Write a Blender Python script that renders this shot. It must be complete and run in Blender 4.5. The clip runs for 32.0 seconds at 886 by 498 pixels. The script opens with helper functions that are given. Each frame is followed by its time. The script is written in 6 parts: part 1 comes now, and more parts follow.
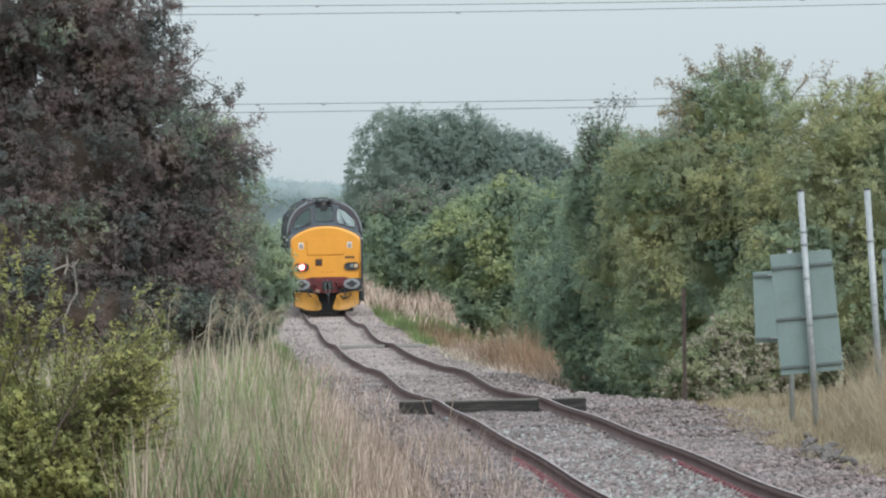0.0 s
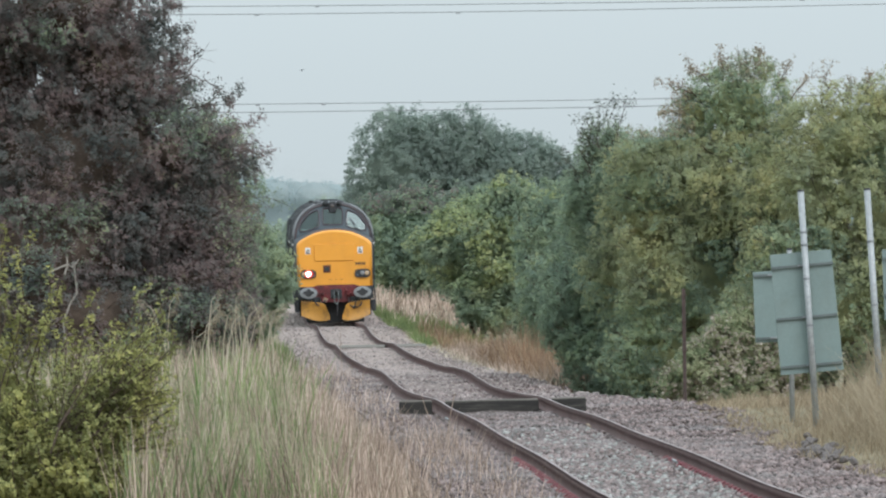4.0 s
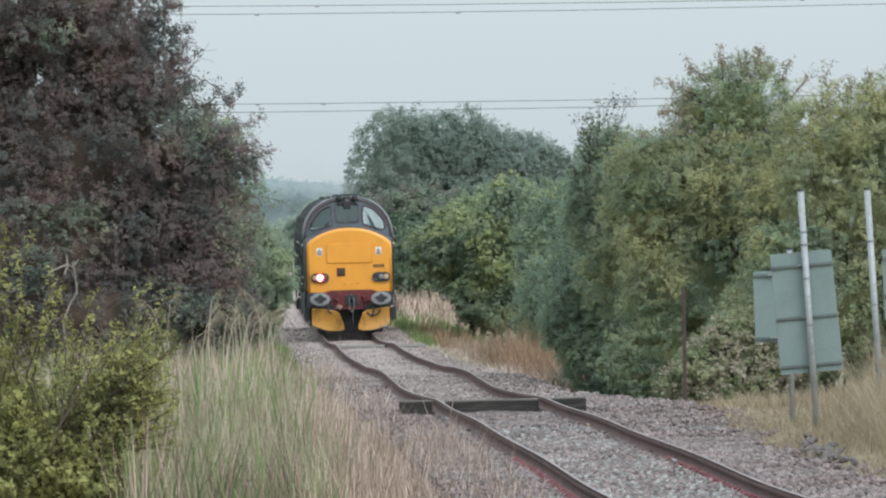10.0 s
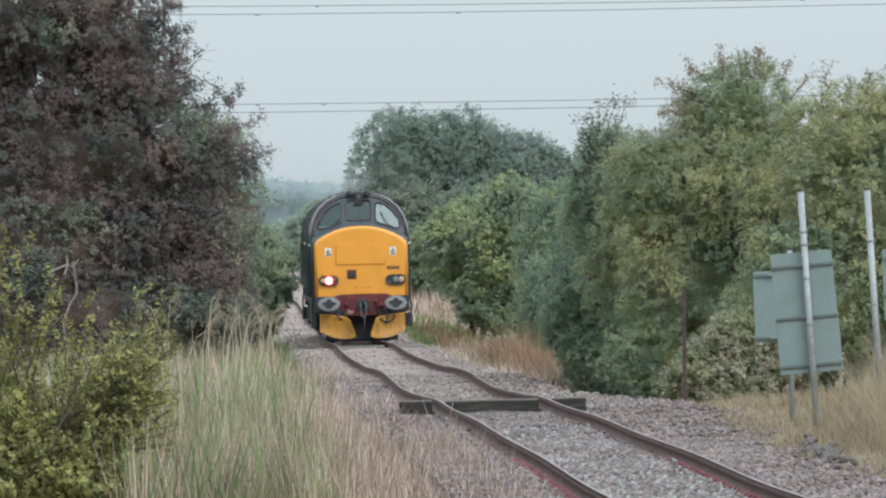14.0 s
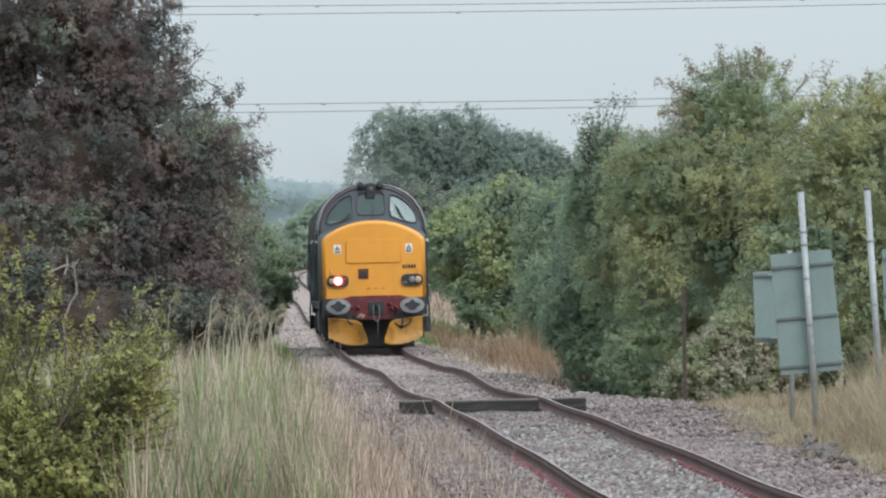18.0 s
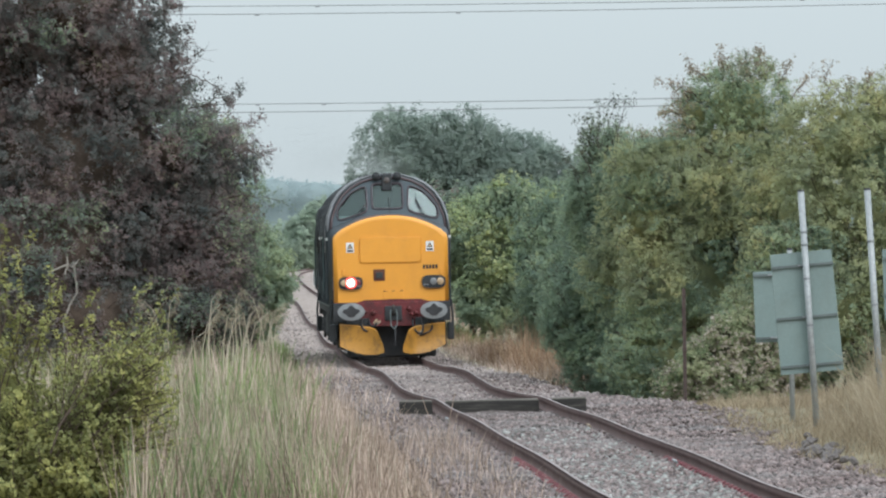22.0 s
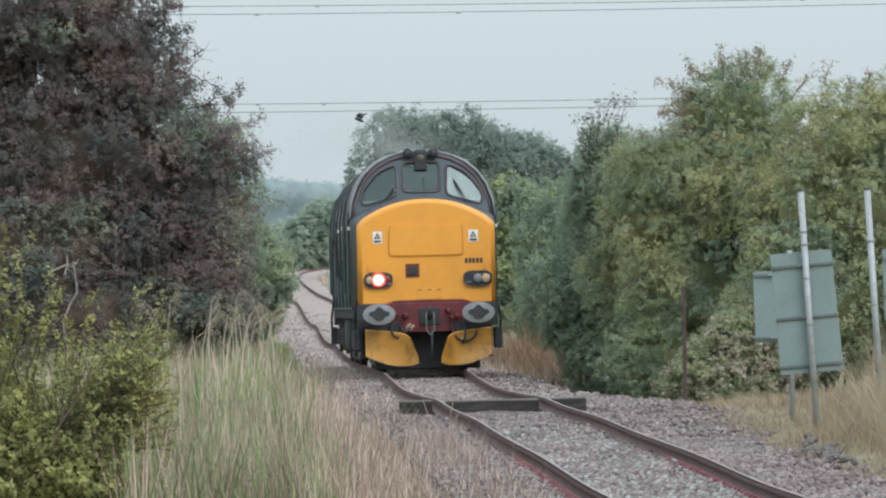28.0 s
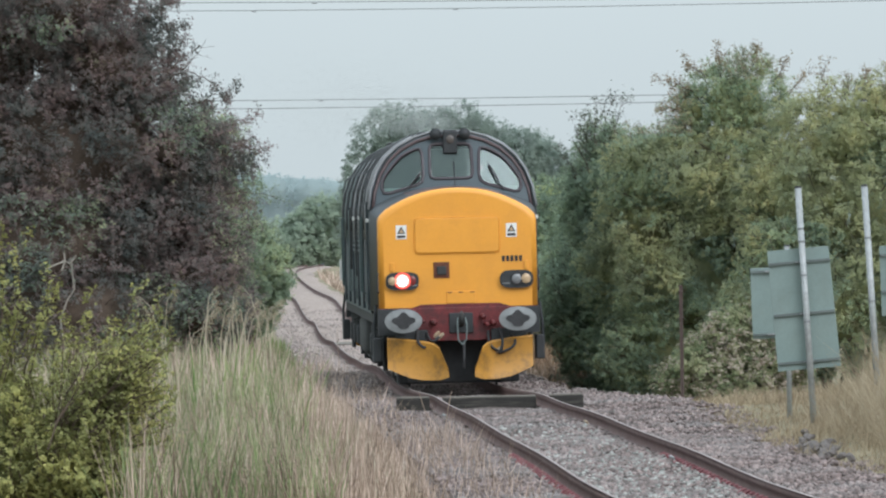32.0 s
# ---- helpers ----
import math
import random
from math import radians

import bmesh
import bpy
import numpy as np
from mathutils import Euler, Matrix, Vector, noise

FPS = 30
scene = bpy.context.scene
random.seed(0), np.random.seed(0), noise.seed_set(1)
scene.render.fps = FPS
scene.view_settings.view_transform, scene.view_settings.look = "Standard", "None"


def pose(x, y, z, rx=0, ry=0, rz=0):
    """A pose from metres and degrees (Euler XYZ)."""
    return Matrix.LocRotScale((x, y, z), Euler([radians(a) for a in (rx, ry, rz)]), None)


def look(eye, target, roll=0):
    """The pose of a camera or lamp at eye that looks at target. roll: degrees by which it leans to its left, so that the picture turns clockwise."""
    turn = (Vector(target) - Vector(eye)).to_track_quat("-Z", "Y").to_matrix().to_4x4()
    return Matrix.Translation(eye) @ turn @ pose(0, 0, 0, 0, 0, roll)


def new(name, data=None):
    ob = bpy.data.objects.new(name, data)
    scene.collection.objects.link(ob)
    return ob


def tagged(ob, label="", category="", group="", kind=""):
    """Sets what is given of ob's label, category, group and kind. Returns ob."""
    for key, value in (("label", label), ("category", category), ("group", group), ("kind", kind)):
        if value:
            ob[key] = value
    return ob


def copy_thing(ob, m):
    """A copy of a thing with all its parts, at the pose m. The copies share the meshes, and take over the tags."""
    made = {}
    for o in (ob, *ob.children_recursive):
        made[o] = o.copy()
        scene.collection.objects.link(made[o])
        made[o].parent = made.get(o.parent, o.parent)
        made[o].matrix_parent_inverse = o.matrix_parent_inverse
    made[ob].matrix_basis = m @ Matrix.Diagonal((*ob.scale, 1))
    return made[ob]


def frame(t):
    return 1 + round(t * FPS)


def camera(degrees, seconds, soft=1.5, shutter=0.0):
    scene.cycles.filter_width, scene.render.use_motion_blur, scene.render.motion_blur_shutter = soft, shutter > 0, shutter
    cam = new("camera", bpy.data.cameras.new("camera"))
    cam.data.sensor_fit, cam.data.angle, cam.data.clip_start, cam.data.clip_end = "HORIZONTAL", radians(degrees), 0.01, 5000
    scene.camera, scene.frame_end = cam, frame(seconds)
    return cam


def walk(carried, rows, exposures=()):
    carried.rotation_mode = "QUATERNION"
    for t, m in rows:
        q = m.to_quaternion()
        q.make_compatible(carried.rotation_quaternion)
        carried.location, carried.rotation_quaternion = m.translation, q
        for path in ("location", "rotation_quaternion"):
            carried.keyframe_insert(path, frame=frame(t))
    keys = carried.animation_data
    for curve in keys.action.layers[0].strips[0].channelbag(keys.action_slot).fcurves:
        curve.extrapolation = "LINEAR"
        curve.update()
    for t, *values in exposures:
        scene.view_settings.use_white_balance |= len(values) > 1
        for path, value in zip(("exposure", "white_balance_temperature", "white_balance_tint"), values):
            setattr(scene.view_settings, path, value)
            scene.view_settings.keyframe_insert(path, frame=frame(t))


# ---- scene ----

# ================= camera and its slight tripod tremor =================
EYE = (0.0, 0.0, 1.95)
FOCAL = 9000.0
cam = camera(9.957, 32.0, soft=2.2)


def aim(dx, dy):
    return look(EYE, (EYE[0] - dx / 90.0, 100.0, EYE[2] + (11.0 + dy) / 90.0), roll=-1.3)


walk(cam, [(t, aim(dx, dy)) for t, dx, dy in (
    (0, 0, 0), (1, 0, 0), (1.5, 1.1, -0.3), (2, -0.2, -2.3), (2.5, 0, 0), (3.5, 0, 0), (10, 0, -0.2), (10.5, 0, -1.2),
    (11, 0, 0), (18.5, 0, 0), (19, -1.5, 0.1), (19.5, 1.1, -0.7), (20, 0, 0), (20.5, 1.4, -1.7), (21, 0.2, -0.7),
    (21.5, 0.2, -1.4), (22, 0.3, -0.1), (22.5, -0.2, -1.4), (23, 0.8, -0.8), (23.5, -0.2, -0.2), (24, 0, 0),
    (24.5, 1.2, -1.4), (25, -0.3, -1.4), (25.5, 0, 0), (27.5, 0.1, -0.8), (28, 0.2, -0.1), (28.5, 1.4, -1.3),
    (29, 1.2, -1.4), (29.5, 1.4, -4.5), (30, 0, 2.8), (30.5, -1.6, -4.3), (31, -1.4, 1.6), (31.5, -3.2, -3.0),
    (32, -4.6, -6.5))], exposures=[(0, 0, 5910, 13), (32, 0, 5910, 13)])

# ================= overcast light =================
world = bpy.data.worlds.new("overcast_sky")
scene.world = world
world.use_nodes = True
wn, wl = world.node_tree.nodes, world.node_tree.links
wn.clear()
sky = wn.new("ShaderNodeTexSky")
sky.sky_type = "NISHITA"
sky.sun_disc = False
sky.sun_elevation = radians(39)
sky.sun_rotation = radians(145)
sky.dust_density = 4.0
sky.air_density = 1.0
dim = wn.new("ShaderNodeVectorMath")
dim.operation = "SCALE"
dim.inputs["Scale"].default_value = 0.10
cloud = wn.new("ShaderNodeMixRGB")
cloud.inputs["Fac"].default_value = 0.86
cloud.inputs["Color2"].default_value = (0.698, 0.765, 0.722, 1)
bg = wn.new("ShaderNodeBackground")
wout = wn.new("ShaderNodeOutputWorld")
wl.new(sky.outputs["Color"], dim.inputs[0])
wl.new(dim.outputs["Vector"], cloud.inputs["Color1"])
# an overcast dome is nearly three times brighter overhead than at the horizon
dome = wn.new("ShaderNodeTexCoord")
split = wn.new("ShaderNodeSeparateXYZ")
rise = wn.new("ShaderNodeMath")
rise.operation = "MULTIPLY_ADD"
rise.use_clamp = False
lift = wn.new("ShaderNodeMath")
lift.operation = "MAXIMUM"
lift.inputs[1].default_value = 0.0
grade = wn.new("ShaderNodeVectorMath")
grade.operation = "SCALE"
wl.new(dome.outputs["Generated"], split.inputs[0])
wl.new(split.outputs["Z"], lift.inputs[0])
wl.new(lift.outputs[0], rise.inputs[0])
rise.inputs[1].default_value = 1.75
rise.inputs[2].default_value = 0.96
wl.new(cloud.outputs["Color"], grade.inputs[0])
wl.new(rise.outputs[0], grade.inputs["Scale"])
wl.new(grade.outputs["Vector"], bg.inputs["Color"])
wl.new(bg.outputs["Background"], wout.inputs["Surface"])
bg.inputs["Strength"].default_value = 1.0

sun_data = bpy.data.lights.new("sun", "SUN")
sun_data.energy = 1.3
sun_data.angle = radians(38)
sun_data.color = (1.0, 0.97, 0.95)
sun = new("sun", sun_data)
sun.matrix_world = look((44, -62, 60), (0, 0, 0))
scene.view_settings.exposure = 0.0

# ================= materials =================
def ramp_node(nt, stops, src):
    r = nt.nodes.new("ShaderNodeValToRGB")
    while len(r.color_ramp.elements) > len(stops):
        r.color_ramp.elements.remove(r.color_ramp.elements[-1])
    while len(r.color_ramp.elements) < len(stops):
        r.color_ramp.elements.new(1.0)
    for e, (p, c) in zip(r.color_ramp.elements, stops):
        e.position, e.color = p, (*c, 1)
    nt.links.new(src, r.inputs["Fac"])
    return r.outputs["Color"]


def noise_node(nt, scale, detail=4.0, rough=0.6, stretch=None):
    tc = nt.nodes.new("ShaderNodeTexCoord")
    n = nt.nodes.new("ShaderNodeTexNoise")
    n.inputs["Scale"].default_value = scale
    n.inputs["Detail"].default_value = detail
    n.inputs["Roughness"].default_value = rough
    src = tc.outputs["Object"]
    if stretch:
        mp = nt.nodes.new("ShaderNodeMapping")
        mp.inputs["Scale"].default_value = stretch
        nt.links.new(src, mp.inputs["Vector"])
        src = mp.outputs["Vector"]
    nt.links.new(src, n.inputs["Vector"])
    return n.outputs["Fac"]


def mixed(nt, fac, a, b, mode="MIX"):
    m = nt.nodes.new("ShaderNodeMixRGB")
    m.blend_type = mode
    for slot, v in (("Fac", fac), ("Color1", a), ("Color2", b)):
        if isinstance(v, (int, float)):
            m.inputs[slot].default_value = v
        elif isinstance(v, tuple):
            m.inputs[slot].default_value = (*v, 1)
        else:
            nt.links.new(v, m.inputs[slot])
    return m.outputs["Color"]


def fresh(name):
    m = bpy.data.materials.new(name)
    m.use_nodes = True
    nt = m.node_tree
    return m, nt, nt.nodes["Principled BSDF"]


def surface(name, stops, scale=6.0, fine=60.0, rough=0.7, metal=0.0, bump=0.15, dirt=None, dirt_amount=0.4, dirt_scale=2.0,
            stretch=None, coat=0.0, island=0.0, grit=0.28):
    """A painted, stony or earthy surface: coarse colour noise, fine grain, optional dirt, and relief."""
    m, nt, p = fresh(name)
    coarse = noise_node(nt, scale, 5.0, 0.65, stretch)
    grain = noise_node(nt, fine, 3.0, 0.7, stretch)
    col = ramp_node(nt, stops, coarse)
    dark = ramp_node(nt, [(0.3, (1 - grit,) * 3), (0.7, (1 + 0.4 * grit,) * 3)], grain)
    col = mixed(nt, 0.8, col, dark, "MULTIPLY")
    if island:
        g = nt.nodes.new("ShaderNodeNewGeometry")
        r = ramp_node(nt, [(0, (1 - island,) * 3), (1, (1 + island,) * 3)], g.outputs["Random Per Island"])
        col = mixed(nt, 1.0, col, r, "MULTIPLY")
    if dirt:
        patch = noise_node(nt, dirt_scale, 6.0, 0.7, stretch)
        mask = ramp_node(nt, [(0.48, (0, 0, 0)), (0.72, (dirt_amount,) * 3)], patch)
        col = mixed(nt, mask, col, dirt)
    nt.links.new(col, p.inputs["Base Color"])
    p.inputs["Roughness"].default_value = rough
    p.inputs["Metallic"].default_value = metal
    p.inputs["Coat Weight"].default_value = coat
    if bump:
        b = nt.nodes.new("ShaderNodeBump")
        b.inputs["Strength"].default_value = bump
        b.inputs["Distance"].default_value = 0.02
        nt.links.new(grain, b.inputs["Height"])
        nt.links.new(b.outputs["Normal"], p.inputs["Normal"])
    return m


def foliage(name, stops, patch_scale=0.7, patch=(0.75, 1.3), through_light=0.4, rough=0.75, single=0.3, haze_emission=0.0):
    """Leaves or blades: one tint for each leaf, clumps of lighter and darker growth, light shining through."""
    m, nt, p = fresh(name)
    g = nt.nodes.new("ShaderNodeNewGeometry")
    clump = noise_node(nt, patch_scale, 4.0, 0.7)
    add = nt.nodes.new("ShaderNodeMath")
    add.operation = "MULTIPLY_ADD"
    nt.links.new(clump, add.inputs[0])
    add.inputs[1].default_value = 2.2
    add.inputs[2].default_value = -1.1
    both = nt.nodes.new("ShaderNodeMath")
    both.operation = "MULTIPLY_ADD"
    nt.links.new(g.outputs["Random Per Island"], both.inputs[0])
    both.inputs[1].default_value = single
    nt.links.new(add.outputs[0], both.inputs[2])
    shift = nt.nodes.new("ShaderNodeMath")
    shift.operation = "ADD"
    shift.inputs[1].default_value = 0.5 - 0.5 * single
    nt.links.new(both.outputs[0], shift.inputs[0])
    col = ramp_node(nt, stops, shift.outputs[0])
    tone = ramp_node(nt, [(0.3, (patch[0],) * 3), (0.7, (patch[1],) * 3)], noise_node(nt, patch_scale * 3.1, 3.0, 0.6))
    col = mixed(nt, 1.0, col, tone, "MULTIPLY")
    nt.links.new(col, p.inputs["Base Color"])
    p.inputs["Roughness"].default_value = rough
    p.inputs["Specular IOR Level"].default_value = 0.12
    tr = nt.nodes.new("ShaderNodeBsdfTranslucent")
    nt.links.new(col, tr.inputs["Color"])
    mx = nt.nodes.new("ShaderNodeMixShader")
    mx.inputs[0].default_value = through_light
    out = nt.nodes["Material Output"]
    nt.links.new(p.outputs[0], mx.inputs[1])
    nt.links.new(tr.outputs[0], mx.inputs[2])
    nt.links.new(mx.outputs[0], out.inputs["Surface"])
    if haze_emission:
        # haze put in as emission, only for the backdrop on the horizon
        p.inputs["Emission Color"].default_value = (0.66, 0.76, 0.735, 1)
        p.inputs["Emission Strength"].default_value = haze_emission
    return m


def glow(name, colour, strength):
    m, nt, p = fresh(name)
    p.inputs["Base Color"].default_value = (*colour, 1)
    p.inputs["Emission Color"].default_value = (*colour, 1)
    p.inputs["Emission Strength"].default_value = strength
    return m


def glass(name, tint, gloss=0.3):
    """A window pane: clear glass with a reflecting face."""
    m, nt, p = fresh(name)
    nt.nodes.remove(p)
    t = nt.nodes.new("ShaderNodeBsdfTransparent")
    t.inputs["Color"].default_value = (*tint, 1)
    s = nt.nodes.new("ShaderNodeBsdfGlossy")
    s.inputs["Roughness"].default_value = 0.04
    s.inputs["Color"].default_value = (0.80, 0.97, 0.93, 1)
    mx = nt.nodes.new("ShaderNodeMixShader")
    mx.inputs[0].default_value = gloss
    nt.links.new(t.outputs[0], mx.inputs[1])
    nt.links.new(s.outputs[0], mx.inputs[2])
    nt.links.new(mx.outputs[0], nt.nodes["Material Output"].inputs["Surface"])
    return m


def gravel(name):
    """Ballast seen from a distance: single stones as cells with their own tint and relief, in light and dark drifts."""
    m, nt, p = fresh(name)
    tc = nt.nodes.new("ShaderNodeTexCoord")
    v = nt.nodes.new("ShaderNodeTexVoronoi")
    v.inputs["Scale"].default_value = 24.0
    nt.links.new(tc.outputs["Object"], v.inputs["Vector"])
    sep = nt.nodes.new("ShaderNodeSeparateColor")
    nt.links.new(v.outputs["Color"], sep.inputs[0])
    stone = ramp_node(nt, [(0, (0.085, 0.064, 0.058)), (0.4, (0.172, 0.132, 0.122)), (0.75, (0.26, 0.205, 0.19)), (1, (0.43, 0.38, 0.365))], sep.outputs[0])
    edge = ramp_node(nt, [(0.0, (1.1,) * 3), (0.045, (0.9,) * 3), (0.08, (0.45,) * 3)], v.outputs["Distance"])
    drift = ramp_node(nt, [(0.35, (0.85, 0.83, 0.82)), (0.65, (1.15, 1.12, 1.08))], noise_node(nt, 0.5, 4.0))
    col = mixed(nt, 0.8, mixed(nt, 1.0, stone, drift, "MULTIPLY"), edge, "MULTIPLY")
    # paler stone farther up the line, partly a sunlit stretch put into the colour
    place = nt.nodes.new("ShaderNodeSeparateXYZ")
    nt.links.new(tc.outputs["Object"], place.inputs[0])
    far_pale = nt.nodes.new("ShaderNodeMapRange")
    far_pale.inputs["From Min"].default_value = 74.0
    far_pale.inputs["From Max"].default_value = 112.0
    nt.links.new(place.outputs["Y"], far_pale.inputs["Value"])
    col = mixed(nt, far_pale.outputs["Result"], col, mixed(nt, 1.0, mixed(nt, 0.5, col, (0.22, 0.185, 0.165)), (1.85, 1.82, 1.78), "MULTIPLY"))
    nt.links.new(col, p.inputs["Base Color"])
    p.inputs["Roughness"].default_value = 0.9
    b = nt.nodes.new("ShaderNodeBump")
    b.invert = True
    b.inputs["Strength"].default_value = 0.8
    b.inputs["Distance"].default_value = 0.03
    nt.links.new(v.outputs["Distance"], b.inputs["Height"])
    nt.links.new(b.outputs["Normal"], p.inputs["Normal"])
    return m


M = {}
M["yellow"] = surface("yellow_paint", [(0.3, (0.750, 0.324, 0.034)), (0.7, (0.799, 0.355, 0.042))], 0.9, 25, 0.4, bump=0.0, dirt=(0.5, 0.23, 0.05), dirt_amount=0.3, dirt_scale=1.3, grit=0.05)
M["plough"] = surface("worn_yellow_paint", [(0.3, (0.42, 0.20, 0.022)), (0.7, (0.50, 0.245, 0.03))], 2.0, 30, 0.5, bump=0.03, dirt=(0.10, 0.06, 0.03), dirt_amount=0.75, dirt_scale=4.5, grit=0.1)
M["panel_edge"] = surface("worn_teal_panel_edge", [(0.3, (0.10, 0.13, 0.13)), (0.7, (0.17, 0.21, 0.205))], 3, 30, 0.55, bump=0.05, dirt=(0.05, 0.05, 0.05), dirt_amount=0.6, grit=0.1)
M["blue"] = surface("dark_blue_paint", [(0.3, (0.024, 0.035, 0.043)), (0.7, (0.034, 0.046, 0.055))], 2, 30, 0.55, bump=0.03, dirt=(0.07, 0.055, 0.045), dirt_amount=0.5, grit=0.1)
M["cab"] = surface("slate_blue_cab_paint", [(0.3, (0.042, 0.061, 0.072)), (0.7, (0.056, 0.078, 0.088))], 2, 30, 0.55, bump=0.02, grit=0.1)
M["teal"] = surface("grimy_teal_side_paint", [(0.3, (0.045, 0.070, 0.076)), (0.7, (0.080, 0.115, 0.115))], 3, 30, 0.55, bump=0.05, dirt=(0.04, 0.04, 0.04), dirt_amount=0.6, grit=0.1)
M["maroon"] = surface("brown_nose_top", [(0.3, (0.072, 0.050, 0.052)), (0.7, (0.10, 0.068, 0.068))], 3, 30, 0.5, bump=0.03, grit=0.1)
M["roof"] = surface("grey_roof_paint", [(0.3, (0.035, 0.04, 0.043)), (0.7, (0.06, 0.066, 0.07))], 2, 30, 0.6, bump=0.05, dirt=(0.05, 0.05, 0.05), dirt_amount=0.5, grit=0.1)
M["red"] = surface("red_bufferbeam_paint", [(0.3, (0.088, 0.014, 0.016)), (0.7, (0.203, 0.029, 0.030))], 5, 40, 0.55, bump=0.08, dirt=(0.02, 0.015, 0.015), dirt_amount=0.8, dirt_scale=3)
# sooty black, lifted towards blue-grey to include haze
M["black"] = surface("hazed_soot_black", [(0.3, (0.022, 0.026, 0.028)), (0.7, (0.046, 0.048, 0.051))], 5, 50, 0.7, bump=0.1)
M["grime"] = surface("brake_dust_brown", [(0.3, (0.024, 0.027, 0.027)), (0.7, (0.048, 0.049, 0.048))], 4, 40, 0.8, bump=0.15)
M["steel"] = surface("grey_buffer_steel", [(0.3, (0.19, 0.20, 0.205)), (0.7, (0.29, 0.305, 0.305))], 6, 50, 0.5, metal=0.1, bump=0.06, grit=0.1)
M["grease"] = surface("buffer_grease", [(0.3, (0.03, 0.03, 0.032)), (0.7, (0.055, 0.055, 0.058))], 8, 40, 0.35, bump=0.05)
M["white"] = surface("white_paint", [(0.3, (0.72, 0.72, 0.70)), (0.7, (0.8, 0.8, 0.79))], 8, 50, 0.45, bump=0.02, grit=0.1)
M["black_ink"] = surface("black_vinyl", [(0.3, (0.015, 0.014, 0.014)), (0.7, (0.03, 0.03, 0.03))], 8, 50, 0.5, bump=0)
M["plug"] = surface("brown_socket_cover", [(0.3, (0.09, 0.025, 0.012)), (0.7, (0.16, 0.05, 0.02))], 12, 60, 0.6, bump=0.1)
M["rubber"] = surface("black_rubber", [(0.3, (0.02, 0.02, 0.022)), (0.7, (0.035, 0.035, 0.037))], 10, 60, 0.6, bump=0.05)
M["brass"] = surface("worn_hose_coupling", [(0.3, (0.3, 0.2, 0.1)), (0.7, (0.5, 0.42, 0.33))], 10, 60, 0.5, bump=0.1)
M["lens"] = surface("grey_lamp_lens", [(0.3, (0.17, 0.175, 0.18)), (0.7, (0.25, 0.255, 0.26))], 20, 60, 0.35, bump=0.0, coat=0.1)
M["roof_lens"] = surface("dim_roof_lens", [(0.3, (0.07, 0.06, 0.055)), (0.7, (0.12, 0.10, 0.09))], 20, 60, 0.4, bump=0.0)
M["lens_warm"] = surface("amber_lamp_lens", [(0.3, (0.48, 0.34, 0.2)), (0.7, (0.58, 0.42, 0.26))], 20, 60, 0.35, bump=0.0, coat=0.1)
M["tail_red"] = surface("dark_red_lamp_lens", [(0.3, (0.16, 0.018, 0.016)), (0.7, (0.22, 0.03, 0.026))], 20, 60, 0.3, bump=0.0, coat=0.2)
M["frame_brown"] = surface("brown_window_frame", [(0.3, (0.050, 0.042, 0.048)), (0.7, (0.072, 0.060, 0.066))], 6, 40, 0.5, bump=0.03, grit=0.1)
M["soot"] = surface("grey_exhaust_soot", [(0.3, (0.50, 0.53, 0.52)), (0.7, (0.58, 0.61, 0.60))], 2, 10, 0.9, bump=0.0, grit=0.1)
M["lit"] = glow("lit_headlamp", (1.0, 0.82, 0.78), 7.0)
# two emissive tones that imitate the headlamp's halo
M["halo_red"] = glow("red_halo_glow", (0.75, 0.07, 0.05), 0.45)
M["halo_pink"] = glow("pink_halo_glow", (1.0, 0.30, 0.22), 1.3)
M["cab_in"] = surface("cab_lining", [(0.3, (0.18, 0.24, 0.225)), (0.7, (0.24, 0.31, 0.29))], 3, 30, 0.8, bump=0.02)
M["glass"] = glass("windscreen_glass", (0.72, 0.82, 0.79), 0.085)
# pale tone carries the highlight along the roof edges
M["rim"] = surface("roof_rim_highlight", [(0.3, (0.161, 0.167, 0.174)), (0.7, (0.248, 0.254, 0.260))], 4, 30, 0.4, bump=0.02, grit=0.1)
M["rust"] = surface("rusty_rail_steel", [(0.25, (0.100, 0.058, 0.052)), (0.5, (0.145, 0.086, 0.078)), (0.8, (0.19, 0.118, 0.106))], 3.0, 40, 0.8, bump=0.25, dirt=(0.24, 0.18, 0.16), dirt_amount=0.35, dirt_scale=1.2)
M["rail_highlight"] = surface("pale_rail_highlight", [(0.3, (0.20, 0.158, 0.148)), (0.7, (0.33, 0.275, 0.262))], 2.0, 40, 0.62, metal=0.0, bump=0.1)
M["rib"] = surface("faded_red_rubber", [(0.3, (0.225, 0.068, 0.077)), (0.7, (0.321, 0.113, 0.124))], 5, 40, 0.65, bump=0.1, dirt=(0.28, 0.2, 0.18), dirt_amount=0.3, dirt_scale=4)
M["timber"] = surface("creosoted_timber", [(0.3, (0.02, 0.019, 0.017)), (0.7, (0.045, 0.041, 0.035))], 4, 30, 0.85, bump=0.4, stretch=(0.6, 6, 6), dirt=(0.2, 0.185, 0.16), dirt_amount=0.35)
M["timber_top"] = surface("pale_timber_top", [(0.3, (0.13, 0.12, 0.10)), (0.7, (0.22, 0.2, 0.17))], 4, 30, 0.9, bump=0.4, stretch=(0.6, 6, 6), dirt=(0.08, 0.075, 0.065), dirt_amount=0.5)
M["gravel"] = gravel("ballast_bed")
